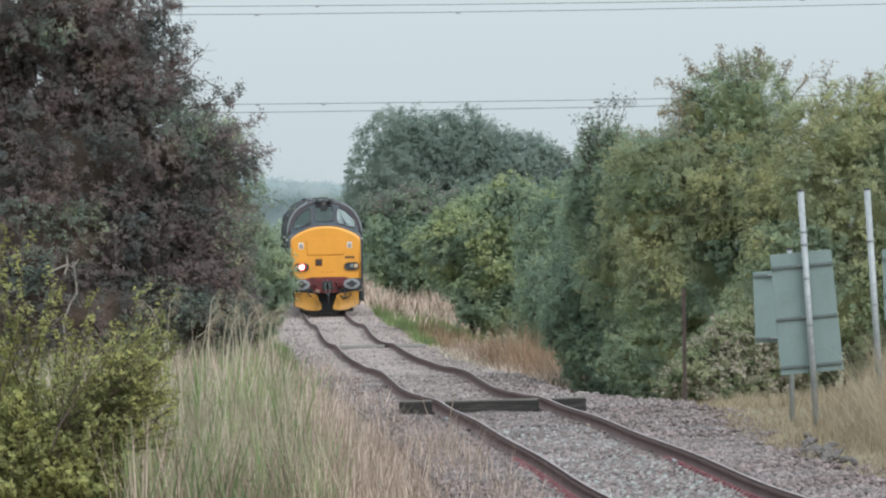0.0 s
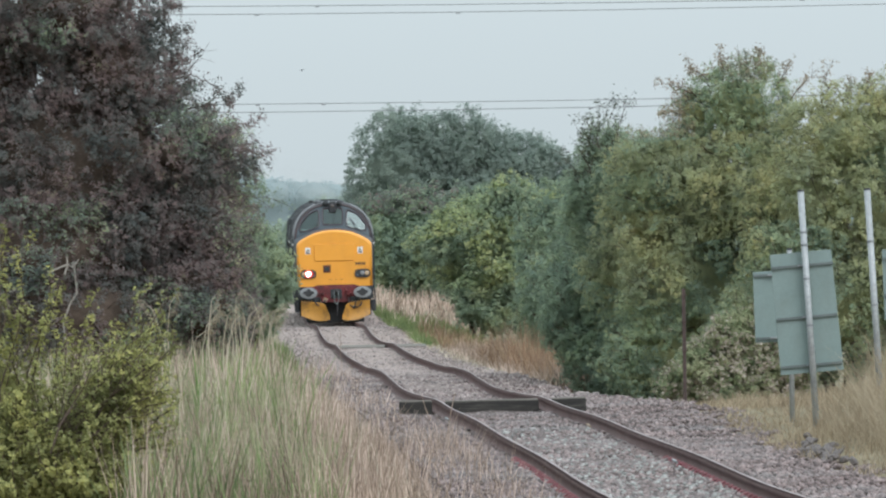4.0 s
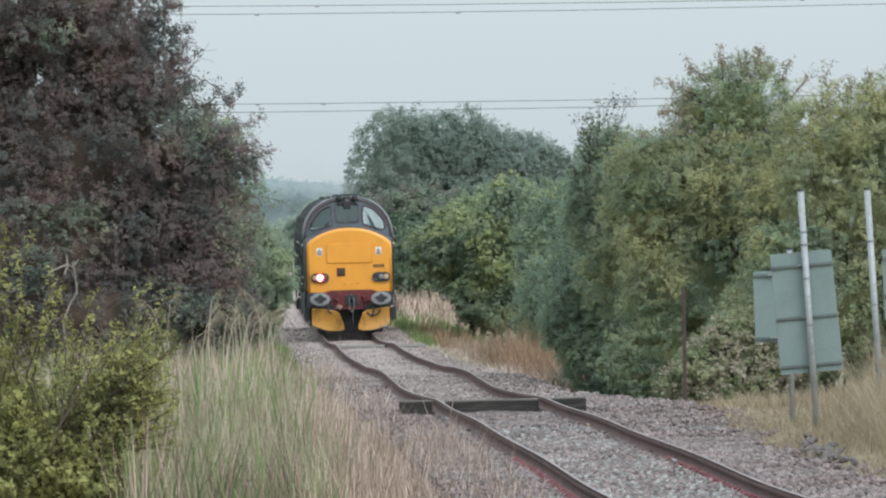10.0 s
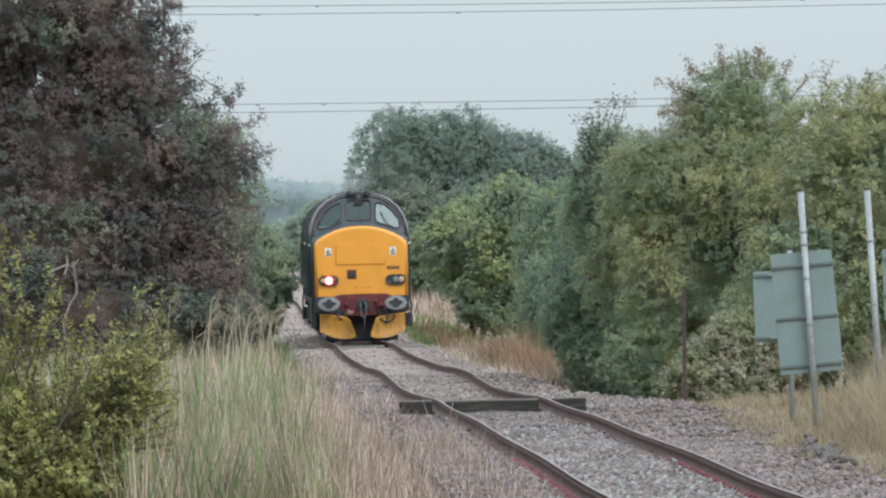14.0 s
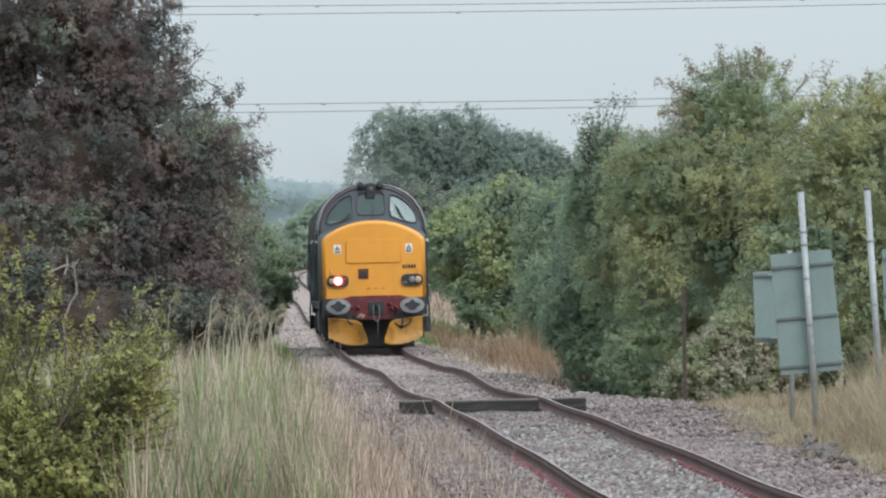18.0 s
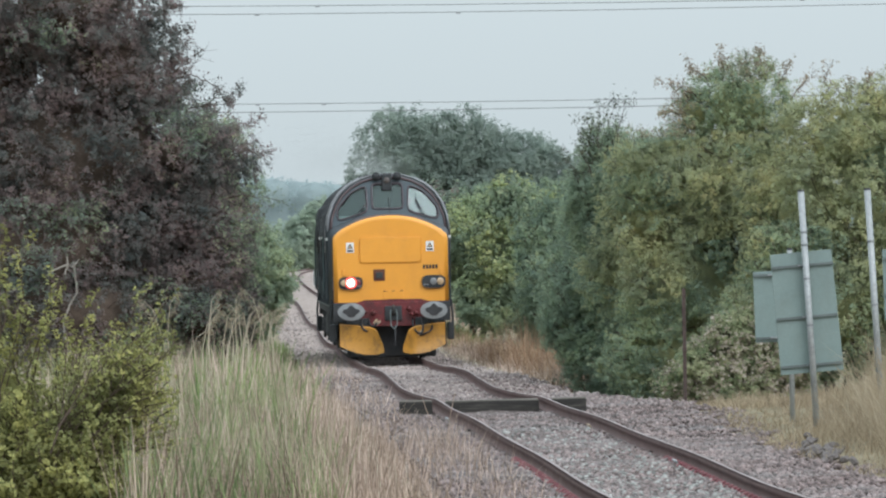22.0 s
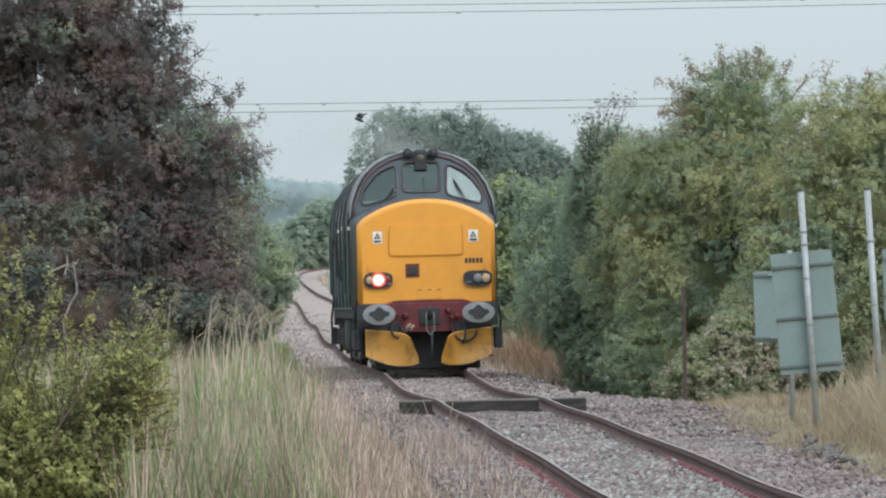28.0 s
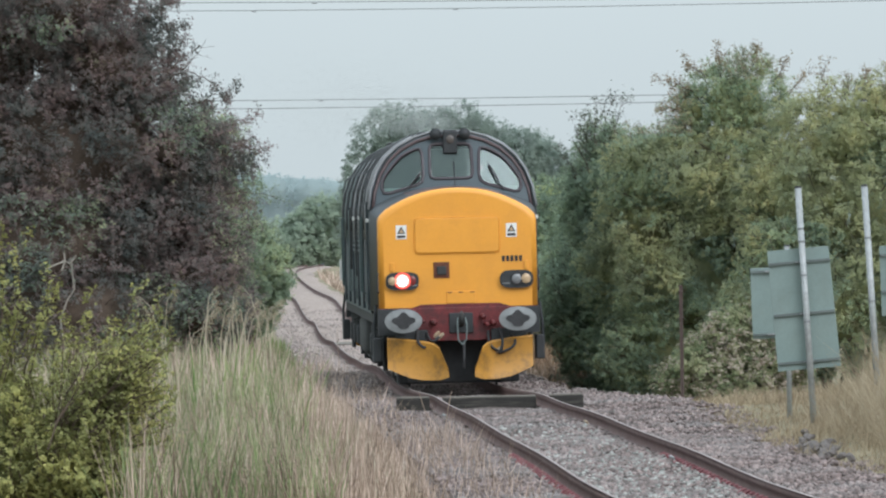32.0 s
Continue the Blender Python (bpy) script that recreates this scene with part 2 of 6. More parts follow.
M["stone"] = surface("ballast_stone", [(0.2, (0.135, 0.101, 0.092)), (0.5, (0.21, 0.165, 0.154)), (0.8, (0.295, 0.247, 0.235))], 1.2, 50, 0.9, bump=0.3, island=0.6, dirt=(0.28, 0.285, 0.275), dirt_amount=0.6, dirt_scale=0.35)
M["pale_stone"] = surface("pale_ballast_stone", [(0.2, (0.249, 0.209, 0.194)), (0.5, (0.330, 0.280, 0.260)), (0.8, (0.419, 0.365, 0.342))], 1.2, 50, 0.9, bump=0.2, island=0.3)
M["washed_stone"] = surface("pale_grey_limestone", [(0.2, (0.21, 0.212, 0.195)), (0.5, (0.30, 0.302, 0.28)), (0.8, (0.40, 0.40, 0.375))], 1.2, 50, 0.9, bump=0.2, island=0.35)
M["rock"] = surface("grey_rubble_rock", [(0.3, (0.074, 0.065, 0.061)), (0.7, (0.186, 0.164, 0.154))], 4, 40, 0.9, bump=0.4, island=0.3)
M["soil"] = surface("rough_meadow_soil", [(0.3, (0.13, 0.11, 0.06)), (0.5, (0.21, 0.175, 0.105)), (0.75, (0.29, 0.24, 0.15))], 0.6, 9, 0.95, bump=0.5, dirt=(0.10, 0.11, 0.045), dirt_amount=0.35, dirt_scale=0.12)
M["sign"] = surface("grey_green_sign_back", [(0.3, (0.184, 0.247, 0.233)), (0.7, (0.225, 0.291, 0.274))], 1.5, 30, 0.5, bump=0.03, dirt=(0.16, 0.19, 0.17), dirt_amount=0.5, dirt_scale=2.5, grit=0.1)
M["sign_edge"] = surface("sign_channel", [(0.3, (0.10, 0.125, 0.12)), (0.7, (0.15, 0.18, 0.175))], 4, 30, 0.5, bump=0.03)
M["zinc"] = surface("galvanised_pole", [(0.3, (0.30, 0.32, 0.325)), (0.7, (0.44, 0.46, 0.46))], 3, 25, 0.5, metal=0.25, bump=0.08, dirt=(0.2, 0.2, 0.18), dirt_amount=0.6, dirt_scale=4)
M["rust_post"] = surface("rusty_angle_post", [(0.3, (0.05, 0.036, 0.032)), (0.7, (0.085, 0.056, 0.048))], 5, 40, 0.85, bump=0.3)
M["wire"] = surface("weathered_conductor", [(0.3, (0.20, 0.21, 0.215)), (0.7, (0.26, 0.27, 0.275))], 1, 10, 0.6, bump=0)
M["bark"] = surface("grey_brown_bark", [(0.3, (0.06, 0.05, 0.04)), (0.7, (0.15, 0.125, 0.1))], 6, 30, 0.95, bump=0.6)
M["twig"] = surface("brown_twig", [(0.3, (0.07, 0.05, 0.038)), (0.7, (0.13, 0.095, 0.07))], 8, 30, 0.9, bump=0.2)
M["leaf_red"] = foliage("russet_hawthorn_leaves", [(0.0, (0.141, 0.168, 0.170)), (0.35, (0.198, 0.210, 0.190)), (0.55, (0.260, 0.225, 0.212)), (0.8, (0.338, 0.243, 0.235)), (1.0, (0.359, 0.358, 0.240))], 0.9, (0.8, 1.15), 0.6)
M["leaf_olive"] = foliage("olive_hedge_leaves", [(0.0, (0.245, 0.294, 0.219)), (0.3, (0.349, 0.387, 0.249)), (0.6, (0.448, 0.466, 0.268)), (0.85, (0.563, 0.529, 0.280)), (1.0, (0.558, 0.513, 0.290))], 1.1, (0.85, 1.15), 0.6, single=0.22)
M["leaf_tip"] = foliage("reddish_leaf_tips", [(0.0, (0.237, 0.216, 0.150)), (0.5, (0.351, 0.285, 0.207)), (1.0, (0.465, 0.386, 0.264))], 1.2, (0.85, 1.15), 0.5)
# shoot leaves darkened to read as silhouettes against the sky
M["leaf_silhouette"] = foliage("backlit_shoot_leaves", [(0.0, (0.090, 0.108, 0.092)), (0.5, (0.130, 0.150, 0.118)), (1.0, (0.175, 0.190, 0.140))], 1.0, (0.85, 1.15), 0.3)
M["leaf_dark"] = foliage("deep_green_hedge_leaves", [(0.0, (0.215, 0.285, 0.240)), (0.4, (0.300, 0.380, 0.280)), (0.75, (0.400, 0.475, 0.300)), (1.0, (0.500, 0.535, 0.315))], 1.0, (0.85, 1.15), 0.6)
# leaf_dark darkened again: the hedge's shade sits in this colour
M["leaf_darkened"] = foliage("darkened_hedge_leaves", [(0.0, (0.182, 0.246, 0.199)), (0.4, (0.253, 0.327, 0.242)), (0.75, (0.345, 0.419, 0.274)), (1.0, (0.440, 0.478, 0.287))], 1.0, (0.85, 1.15), 0.55)
M["leaf_lime"] = foliage("yellow_green_leaves", [(0.0, (0.238, 0.305, 0.192)), (0.4, (0.371, 0.440, 0.245)), (0.75, (0.542, 0.573, 0.287)), (1.0, (0.694, 0.675, 0.355))], 0.6, (0.8, 1.2), 0.5)
M["leaf_green"] = foliage("mid_green_leaves", [(0.0, (0.189, 0.253, 0.199)), (0.5, (0.313, 0.384, 0.266)), (0.8, (0.454, 0.501, 0.303)), (1.0, (0.602, 0.602, 0.344))], 0.9, (0.8, 1.18), 0.55)
# distance haze put into a grey-green leaf colour
M["leaf_hazed"] = foliage("hazed_tree_leaves", [(0.0, (0.233, 0.289, 0.257)), (0.5, (0.297, 0.356, 0.309)), (1.0, (0.375, 0.434, 0.367))], 0.35, (0.88, 1.12), 0.6, single=0.2)
# lighter copy of that green, with mist over the far hedge painted in
M["leaf_misted"] = foliage("misted_hedge_leaves", [(0.0, (0.310, 0.381, 0.315)), (0.5, (0.415, 0.488, 0.392)), (1.0, (0.538, 0.609, 0.477))], 0.35, (0.8, 1.2), 0.6)
# horizon woods: haze sits in the pale blue base and the emission
M["leaf_far"] = foliage("hazed_horizon_leaves", [(0.0, (0.323, 0.394, 0.396)), (0.5, (0.345, 0.418, 0.419)), (1.0, (0.367, 0.440, 0.442))], 0.1, (0.96, 1.04), 0.6, haze_emission=0.34)
M["leaf_bramble"] = foliage("bramble_leaves", [(0.0, (0.170, 0.216, 0.135)), (0.4, (0.270, 0.319, 0.176)), (0.7, (0.380, 0.391, 0.238)), (1.0, (0.500, 0.484, 0.331))], 2.5, (0.8, 1.2), 0.55, single=0.4)
M["flower_head"] = foliage("dry_flower_heads", [(0.0, (0.44, 0.37, 0.30)), (0.5, (0.56, 0.48, 0.41)), (1.0, (0.66, 0.58, 0.51))], 2.5, (0.85, 1.15), 0.5, single=0.5)
M["pale_stalk"] = foliage("bleached_stalks", [(0.0, (0.42, 0.37, 0.28)), (0.5, (0.56, 0.50, 0.39)), (1.0, (0.70, 0.63, 0.50))], 1.0, (0.85, 1.15), 0.3, single=0.9)
M["green_blade"] = foliage("fresh_green_blades", [(0.0, (0.12, 0.19, 0.06)), (0.5, (0.20, 0.30, 0.10)), (1.0, (0.34, 0.40, 0.16))], 0.8, (0.8, 1.2), 0.4, single=0.9)
M["pale_twig"] = surface("bare_grey_branch", [(0.3, (0.22, 0.20, 0.17)), (0.7, (0.36, 0.33, 0.29))], 8, 30, 0.9, bump=0.2)
# darker copy of the rib colour, painting shade between the ribs
M["rib_shade"] = surface("shaded_red_rubber", [(0.3, (0.035, 0.016, 0.017)), (0.7, (0.06, 0.026, 0.027))], 8, 40, 0.7, bump=0.1)
M["leaf_front"] = foliage("yellowing_privet_leaves", [(0.0, (0.172, 0.186, 0.092)), (0.4, (0.268, 0.278, 0.112)), (0.75, (0.392, 0.384, 0.140)), (1.0, (0.515, 0.475, 0.180))], 1.4, (0.8, 1.2), 0.35)
M["dry"] = foliage("dry_straw_grass", [(0.0, (0.157, 0.115, 0.087)), (0.35, (0.340, 0.259, 0.199)), (0.65, (0.532, 0.410, 0.331)), (1.0, (0.815, 0.651, 0.551))], 0.8, (0.8, 1.15), 0.3, single=0.95)
M["green_grass"] = foliage("green_grass", [(0.0, (0.109, 0.151, 0.068)), (0.5, (0.241, 0.302, 0.138)), (1.0, (0.458, 0.488, 0.274))], 0.8, (0.8, 1.2), 0.35, single=0.95)
M["meadow_green"] = foliage("lush_verge_grass", [(0.0, (0.109, 0.157, 0.067)), (0.5, (0.182, 0.235, 0.099)), (1.0, (0.309, 0.327, 0.152))], 0.8, (0.85, 1.15), 0.35)
M["turf"] = foliage("brownish_dry_turf", [(0.0, (0.215, 0.163, 0.112)), (0.5, (0.310, 0.245, 0.165)), (1.0, (0.430, 0.355, 0.240))], 0.9, (0.8, 1.15), 0.3, single=0.5)
M["weed"] = foliage("dead_rusty_weeds", [(0.0, (0.155, 0.099, 0.063)), (0.5, (0.311, 0.203, 0.132)), (1.0, (0.526, 0.384, 0.253))], 1.0, (0.8, 1.2), 0.35, single=0.9)
M["plume"] = foliage("reed_plume", [(0.0, (0.244, 0.201, 0.136)), (0.5, (0.391, 0.330, 0.235)), (1.0, (0.567, 0.489, 0.363))], 3.0, (0.85, 1.15), 0.4, single=0.9)
M["bank_straw"] = foliage("bank_straw", [(0.0, (0.335, 0.268, 0.190)), (0.5, (0.425, 0.352, 0.245)), (1.0, (0.530, 0.455, 0.330))], 0.9, (0.82, 1.15), 0.4, single=0.5)



# ================= mesh tools =================
def part(name, bm, material, parent=None, label="", smooth=False):
    """Links a bmesh as one mesh object, under a thing or a part."""
    me = bpy.data.meshes.new(name)
    bm.normal_update()
    bm.to_mesh(me)
    bm.free()
    return mesh_part(name, me, material, parent, label, smooth)


def mesh_part(name, me, material, parent=None, label="", smooth=False):
    me.materials.append(material)
    if smooth:
        me.polygons.foreach_set("use_smooth", [True] * len(me.polygons))
    ob = new(name, me)
    ob.parent = parent
    if label:
        tagged(ob, label)
    return ob


def thing(name, label, category, group="", kind="", m=None):
    ob = new(name)
    ob.empty_display_size = 0.2
    if m is not None:
        ob.matrix_basis = m
    return tagged(ob, label, category, group, kind)


def raw_mesh(name, verts, faces):
    """A mesh from arrays: verts (n, 3), faces (m, k)."""
    me = bpy.data.meshes.new(name)
    verts = np.asarray(verts, dtype=np.float32)
    faces = np.asarray(faces, dtype=np.int32)
    k = faces.shape[1]
    me.vertices.add(len(verts))
    me.vertices.foreach_set("co", verts.ravel())
    me.loops.add(faces.size)
    me.loops.foreach_set("vertex_index", faces.ravel())
    me.polygons.add(len(faces))
    me.polygons.foreach_set("loop_start", np.arange(0, faces.size, k, dtype=np.int32))
    me.update(calc_edges=True)
    return me


def box(bm, x0, x1, y0, y1, z0, z1, bevel=0.0):
    vs = [bm.verts.new((x, y, z)) for x in (x0, x1) for y in (y0, y1) for z in (z0, z1)]
    made = [bm.faces.new([vs[i] for i in f]) for f in ((0, 1, 3, 2), (4, 6, 7, 5), (0, 4, 5, 1), (2, 3, 7, 6), (0, 2, 6, 4), (1, 5, 7, 3))]
    if bevel:
        edges = list({e for f in made for e in f.edges})
        bmesh.ops.bevel(bm, geom=edges, offset=bevel, segments=2, affect="EDGES", profile=0.5)
    return bm


def prism(bm, pts, y0, y1, bevel=0.0, axis="y"):
    """A flat outline of (x, z) points given depth along y (or of (y, z) points along x)."""
    def at(p, d):
        return (p[0], d, p[1]) if axis == "y" else (d, p[0], p[1])
    a = [bm.verts.new(at(p, y0)) for p in pts]
    b = [bm.verts.new(at(p, y1)) for p in pts]
    n = len(pts)
    made = [bm.faces.new(a), bm.faces.new(b[::-1])]
    for i in range(n):
        made.append(bm.faces.new((a[i], b[i], b[(i + 1) % n], a[(i + 1) % n])))
    bmesh.ops.recalc_face_normals(bm, faces=made)
    if bevel:
        edges = list({e for f in made for e in f.edges})
        bmesh.ops.bevel(bm, geom=edges, offset=bevel, segments=2, affect="EDGES", profile=0.5)
    return bm


def tube(bm, pts, radii, sides=8, caps=True):
    """A round bar through points, with one radius or one for each point."""
    pts = [Vector(p) for p in pts]
    if isinstance(radii, (int, float)):
        radii = [radii] * len(pts)
    rings = []
    for i, p in enumerate(pts):
        d = (pts[min(i + 1, len(pts) - 1)] - pts[max(i - 1, 0)]).normalized()
        u = d.orthogonal().normalized() if i == 0 else (u - d * u.dot(d)).normalized()
        v = d.cross(u)
        rings.append([bm.verts.new(p + (u * math.cos(a) + v * math.sin(a)) * radii[i]) for a in (math.tau * k / sides for k in range(sides))])
    for a, b in zip(rings, rings[1:]):
        for k in range(sides):
            bm.faces.new((a[k], a[(k + 1) % sides], b[(k + 1) % sides], b[k]))
    if caps:
        bm.faces.new(rings[0][::-1])
        bm.faces.new(rings[-1])
    return bm


def disc(bm, c, rx, rz, y0, y1, sides=28, dome=0.0):
    """An upright oval plate with depth along y, its face to -y; dome swells the face."""
    outer0 = [bm.verts.new((c[0] + rx * math.cos(a), y0, c[1] + rz * math.sin(a))) for a in (math.tau * k / sides for k in range(sides))]
    outer1 = [bm.verts.new((v.co.x, y1, v.co.z)) for v in outer0]
    inner = [bm.verts.new((c[0] + 0.55 * (v.co.x - c[0]), y0 - dome * 0.8, c[1] + 0.55 * (v.co.z - c[1]))) for v in outer0]
    mid = bm.verts.new((c[0], y0 - dome, c[1]))
    for k in range(sides):
        j = (k + 1) % sides
        bm.faces.new((outer0[k], outer1[k], outer1[j], outer0[j]))
        bm.faces.new((outer0[k], outer0[j], inner[j], inner[k]))
        bm.faces.new((inner[k], inner[j], mid))
    bm.faces.new(outer1)
    bmesh.ops.recalc_face_normals(bm, faces=bm.faces)
    return bm


# ================= the line of the track =================
# distance from the eye, sideways place of the track's middle, height of the rail head
LINE = np.array([
    (-60, 6.9, 0.0), (0, 4.1, -0.02), (30, 2.65, -0.04), (38, 2.26, -0.05), (44, 1.96, -0.085), (50, 1.67, -0.06), (56, 1.37, -0.07),
    (62, 1.09, -0.065), (68, 0.80, -0.10), (72, 0.60, -0.095), (76, 0.41, -0.156), (80, 0.21, -0.209), (84, 0.01, -0.235),
    (88, -0.18, -0.204), (92, -0.37, -0.160), (97, -0.60, -0.190), (102, -0.83, -0.264), (108, -1.10, -0.295), (114, -1.36, -0.333),
    (120, -1.61, -0.343), (126, -1.86, -0.331), (132, -2.10, -0.313), (138, -2.34, -0.387), (145, -2.63, -0.431), (152, -2.93, -0.372),
    (160, -3.27, -0.19), (170, -3.72, -0.225), (180, -4.16, -0.12), (195, -4.83, 0.2), (210, -5.49, 0.26), (230, -6.38, 0.30),
    (255, -7.45, 0.42)], dtype=float)
FAR = [(300, -9.2, 0.68), (360, -10.9, 0.9), (450, -11.6, 1.0), (600, -9.0, 1.0), (900, 2.0, 1.0)]
LINE = np.vstack([LINE, FAR])


def along(y, col):
    """Smooth value of the line at distance y (cubic through the points)."""
    k = LINE[:, 0]
    v = LINE[:, col]
    slope = np.gradient(v, k)
    y = np.asarray(y, dtype=float)
    i = np.clip(np.searchsorted(k, y) - 1, 0, len(k) - 2)
    h = k[i + 1] - k[i]
    u = np.clip((y - k[i]) / h, 0, 1)
    return ((1 + 2 * u) * (1 - u) ** 2 * v[i] + u * (1 - u) ** 2 * h * slope[i] + u * u * (3 - 2 * u) * v[i + 1] + u * u * (u - 1) * h * slope[i + 1])


def middle(y):
    return along(y, 1)


def railtop(y):
    return along(y, 2)


def hump(x, c, w):
    return np.exp(-((x - c) / w) ** 2)


def smoothstep(a, b, x):
    u = np.clip((x - a) / (b - a), 0, 1)
    return u * u * (3 - 2 * u)


def bed_right(y):
    """Half width of the ballast to the right of the track."""
    return 1.85 + 1.1 * hump(y, 73, 11) + 0.25 * hump(y, 45, 12) + 0.09 * np.sin(y * 1.9) + 0.07 * np.sin(y * 4.7 + 1.0)


def lie(x, y):
    """Height of the ground."""
    x, y = np.asarray(x, dtype=float), np.asarray(y, dtype=float)
    d = x - middle(y)
    base = railtop(y)
    left = base - 0.27 - 0.12 * smoothstep(-2.0, -4.0, d) - 0.2 * smoothstep(70, 110, y) * smoothstep(-2.0, -3.6, d)
    right = base - 0.24 - 0.32 * smoothstep(74, 92, y) * smoothstep(2.0, 3.0, d) + 0.45 * smoothstep(2.2, 5.0, d) * (1 - smoothstep(56, 78, y))
    wave = 0.05 * np.sin(x * 1.3 + y * 0.37) * np.sin(y * 0.21 + 1.0) * smoothstep(1.8, 3.5, np.abs(d))
    z = np.where(d < 0, left, right) + wave
    return z


# ground: one sheet to the horizon
ys = np.concatenate([np.linspace(-4000, -80, 12), np.arange(-60, 30, 6), np.arange(30, 200, 1.25), np.arange(200, 420, 6), np.geomspace(430, 4500, 18)])
us = np.concatenate([-np.geomspace(4000, 16, 16), np.arange(-14, -5, 1.0), np.arange(-5, 6, 0.4), np.arange(6, 15, 1.0), np.geomspace(16, 4000, 16)])
gx, gy = np.meshgrid(us, ys)
gx = gx + middle(gy)
gz = lie(gx, gy)
gz = gz - 0.25 * (np.abs(gx - middle(gy)) < 1.3)
gi = np.arange(gx.size).reshape(gx.shape)
ground_me = raw_mesh("ground", np.stack([gx, gy, gz], -1).reshape(-1, 3),
                     np.stack([gi[:-1, :-1], gi[:-1, 1:], gi[1:, 1:], gi[1:, :-1]], -1).reshape(-1, 4))
ground = mesh_part("ground", ground_me, M["soil"], smooth=True)
tagged(ground, "rough dry meadow ground with green patches beside the line", "ground", kind="structure")

# ballast bed
by = np.concatenate([np.arange(-60, 10, 5.0), np.arange(10, 200, 0.6), np.arange(200, 460, 3)])
cross = [(-2.15, -0.42), (-1.85, -0.20), (-1.2, -0.145), (-0.86, -0.15), (-0.6, -0.145), (0, -0.135), (0.6, -0.145), (0.86, -0.15), (1.2, -0.145), (0.0, -0.2), (0.3, -0.46)]
rows_x, rows_z = [], []
rng = np.random.default_rng(5)
for k, (d, z) in enumerate(cross):
    if k < 9:
        rows_x.append(middle(by) + d)
    else:
        rows_x.append(middle(by) + bed_right(by) + d)
    rows_z.append(railtop(by) + z + rng.normal(0, 0.012, len(by)) - 0.08 * hump(by, 70.6, 0.6))
bx, bz = np.array(rows_x).T, np.array(rows_z).T
bi = np.arange(bx.size).reshape(bx.shape)
bed_me = raw_mesh("ballast_bed", np.stack([bx, np.repeat(by[:, None], bx.shape[1], 1), bz], -1).reshape(-1, 3),
                  np.stack([bi[:-1, :-1], bi[:-1, 1:], bi[1:, 1:], bi[1:, :-1]], -1).reshape(-1, 4))
bed = mesh_part("track_bed", bed_me, M["gravel"], smooth=True)
tagged(bed, "grey-brown stone ballast bed under the single track", "ballast", kind="structure")


def bed_height(x, y):
    d = x - middle(y)
    r = bed_right(y)
    side = np.where(d > r, -0.2 - (d - r) * 0.85, np.where(d < -1.85, -0.2 - (-1.85 - d) * 0.73, -0.147))
    return railtop(y) + side


# loose ballast stones, larger and fewer farther off
def stones(n, y0, y1, size, seed, inner=None):
    r = np.random.default_rng(seed)
    y = y0 + (y1 - y0) * r.random(n)
    u = r.random(n)
    x = middle(y) - 2.0 + u ** 0.97 * (2.05 + bed_right(y) + 0.4)
    if inner:
        x = middle(y) + inner * (2 * u - 1)
    keep = (np.abs(np.abs(x - middle(y)) - 0.7525) > 0.06) & ~((y > 69.6) & (y < 71.6) & (x - middle(y) < 1.35) & (x - middle(y) > -1.35))
    x, y = x[keep], y[keep]
    n = len(x)
    s = size * (0.55 + 0.9 * r.random(n) ** 1.6)
    corner = np.array([(1, 0, 0), (-1, 0, 0), (0, 1, 0), (0, -1, 0), (0, 0, 1), (0, 0, -1)], dtype=float) * 0.62
    v = (corner[None] + 0.42 * (r.random((n, 6, 3)) - 0.5)) * s[:, None, None] * np.array([1.15, 1.0, 0.8])
    a, b = r.random(n) * math.tau, (r.random(n) - 0.5) * 1.4
    ca, sa, cb, sb = np.cos(a)[:, None], np.sin(a)[:, None], np.cos(b)[:, None], np.sin(b)[:, None]
    px, py, pz = v[..., 0], v[..., 1], v[..., 2]
    px, pz = px * cb - pz * sb, px * sb + pz * cb
    px, py = px * ca - py * sa, px * sa + py * ca
    z = np.maximum(bed_height(x, y), lie(x, y)) + s * 0.18
    verts = np.stack([px + x[:, None], py + y[:, None], pz + z[:, None]], -1).reshape(-1, 3)
    tri = np.array([(0, 2, 4), (2, 1, 4), (1, 3, 4), (3, 0, 4), (2, 0, 5), (1, 2, 5), (3, 1, 5), (0, 3, 5)])
    faces = (np.arange(n)[:, None, None] * 6 + tri[None]).reshape(-1, 3)
    return verts, faces


def joined(chunks):
    vs, fs, off = [], [], 0
    for v, f in chunks:
        vs.append(v)
        fs.append(f + off)
        off += len(v)
    return np.concatenate(vs), np.concatenate(fs)


stone_me = raw_mesh("ballast_stones", *joined([stones(24000, 40, 58, 0.042, 1), stones(14000, 58, 84, 0.044, 2), stones(3000, 84, 96, 0.046, 3)]))
ballast = mesh_part("ballast_stones", stone_me, M["stone"], bed)
tagged(ballast, "loose angular grey-brown ballast stones", kind="stuff")
# pale stones that hold some of the sunlit stretch in their colour
far_pale = mesh_part("pale_far_stones", raw_mesh("pale_far_stones", *joined([stones(5500, 82, 120, 0.046, 13), stones(5000, 120, 190, 0.05, 4)])), M["pale_stone"], bed)
tagged(far_pale, "paler ballast stones farther up the line", kind="stuff")

washed = mesh_part("washed_stones", raw_mesh("washed_stones", *joined([stones(1500, 38, 54, 0.044, 15, 0.62), stones(300, 54, 62, 0.044, 16, 0.6)])), M["washed_stone"], bed)
tagged(washed, "pale greenish limestone pieces between the rails", kind="stuff")

# ================= rails =================
PROFILE = [(-0.035, 0), (-0.037, -0.012), (-0.034, -0.040), (-0.010, -0.052), (-0.009, -0.125), (-0.030, -0.138), (-0.070, -0.148),
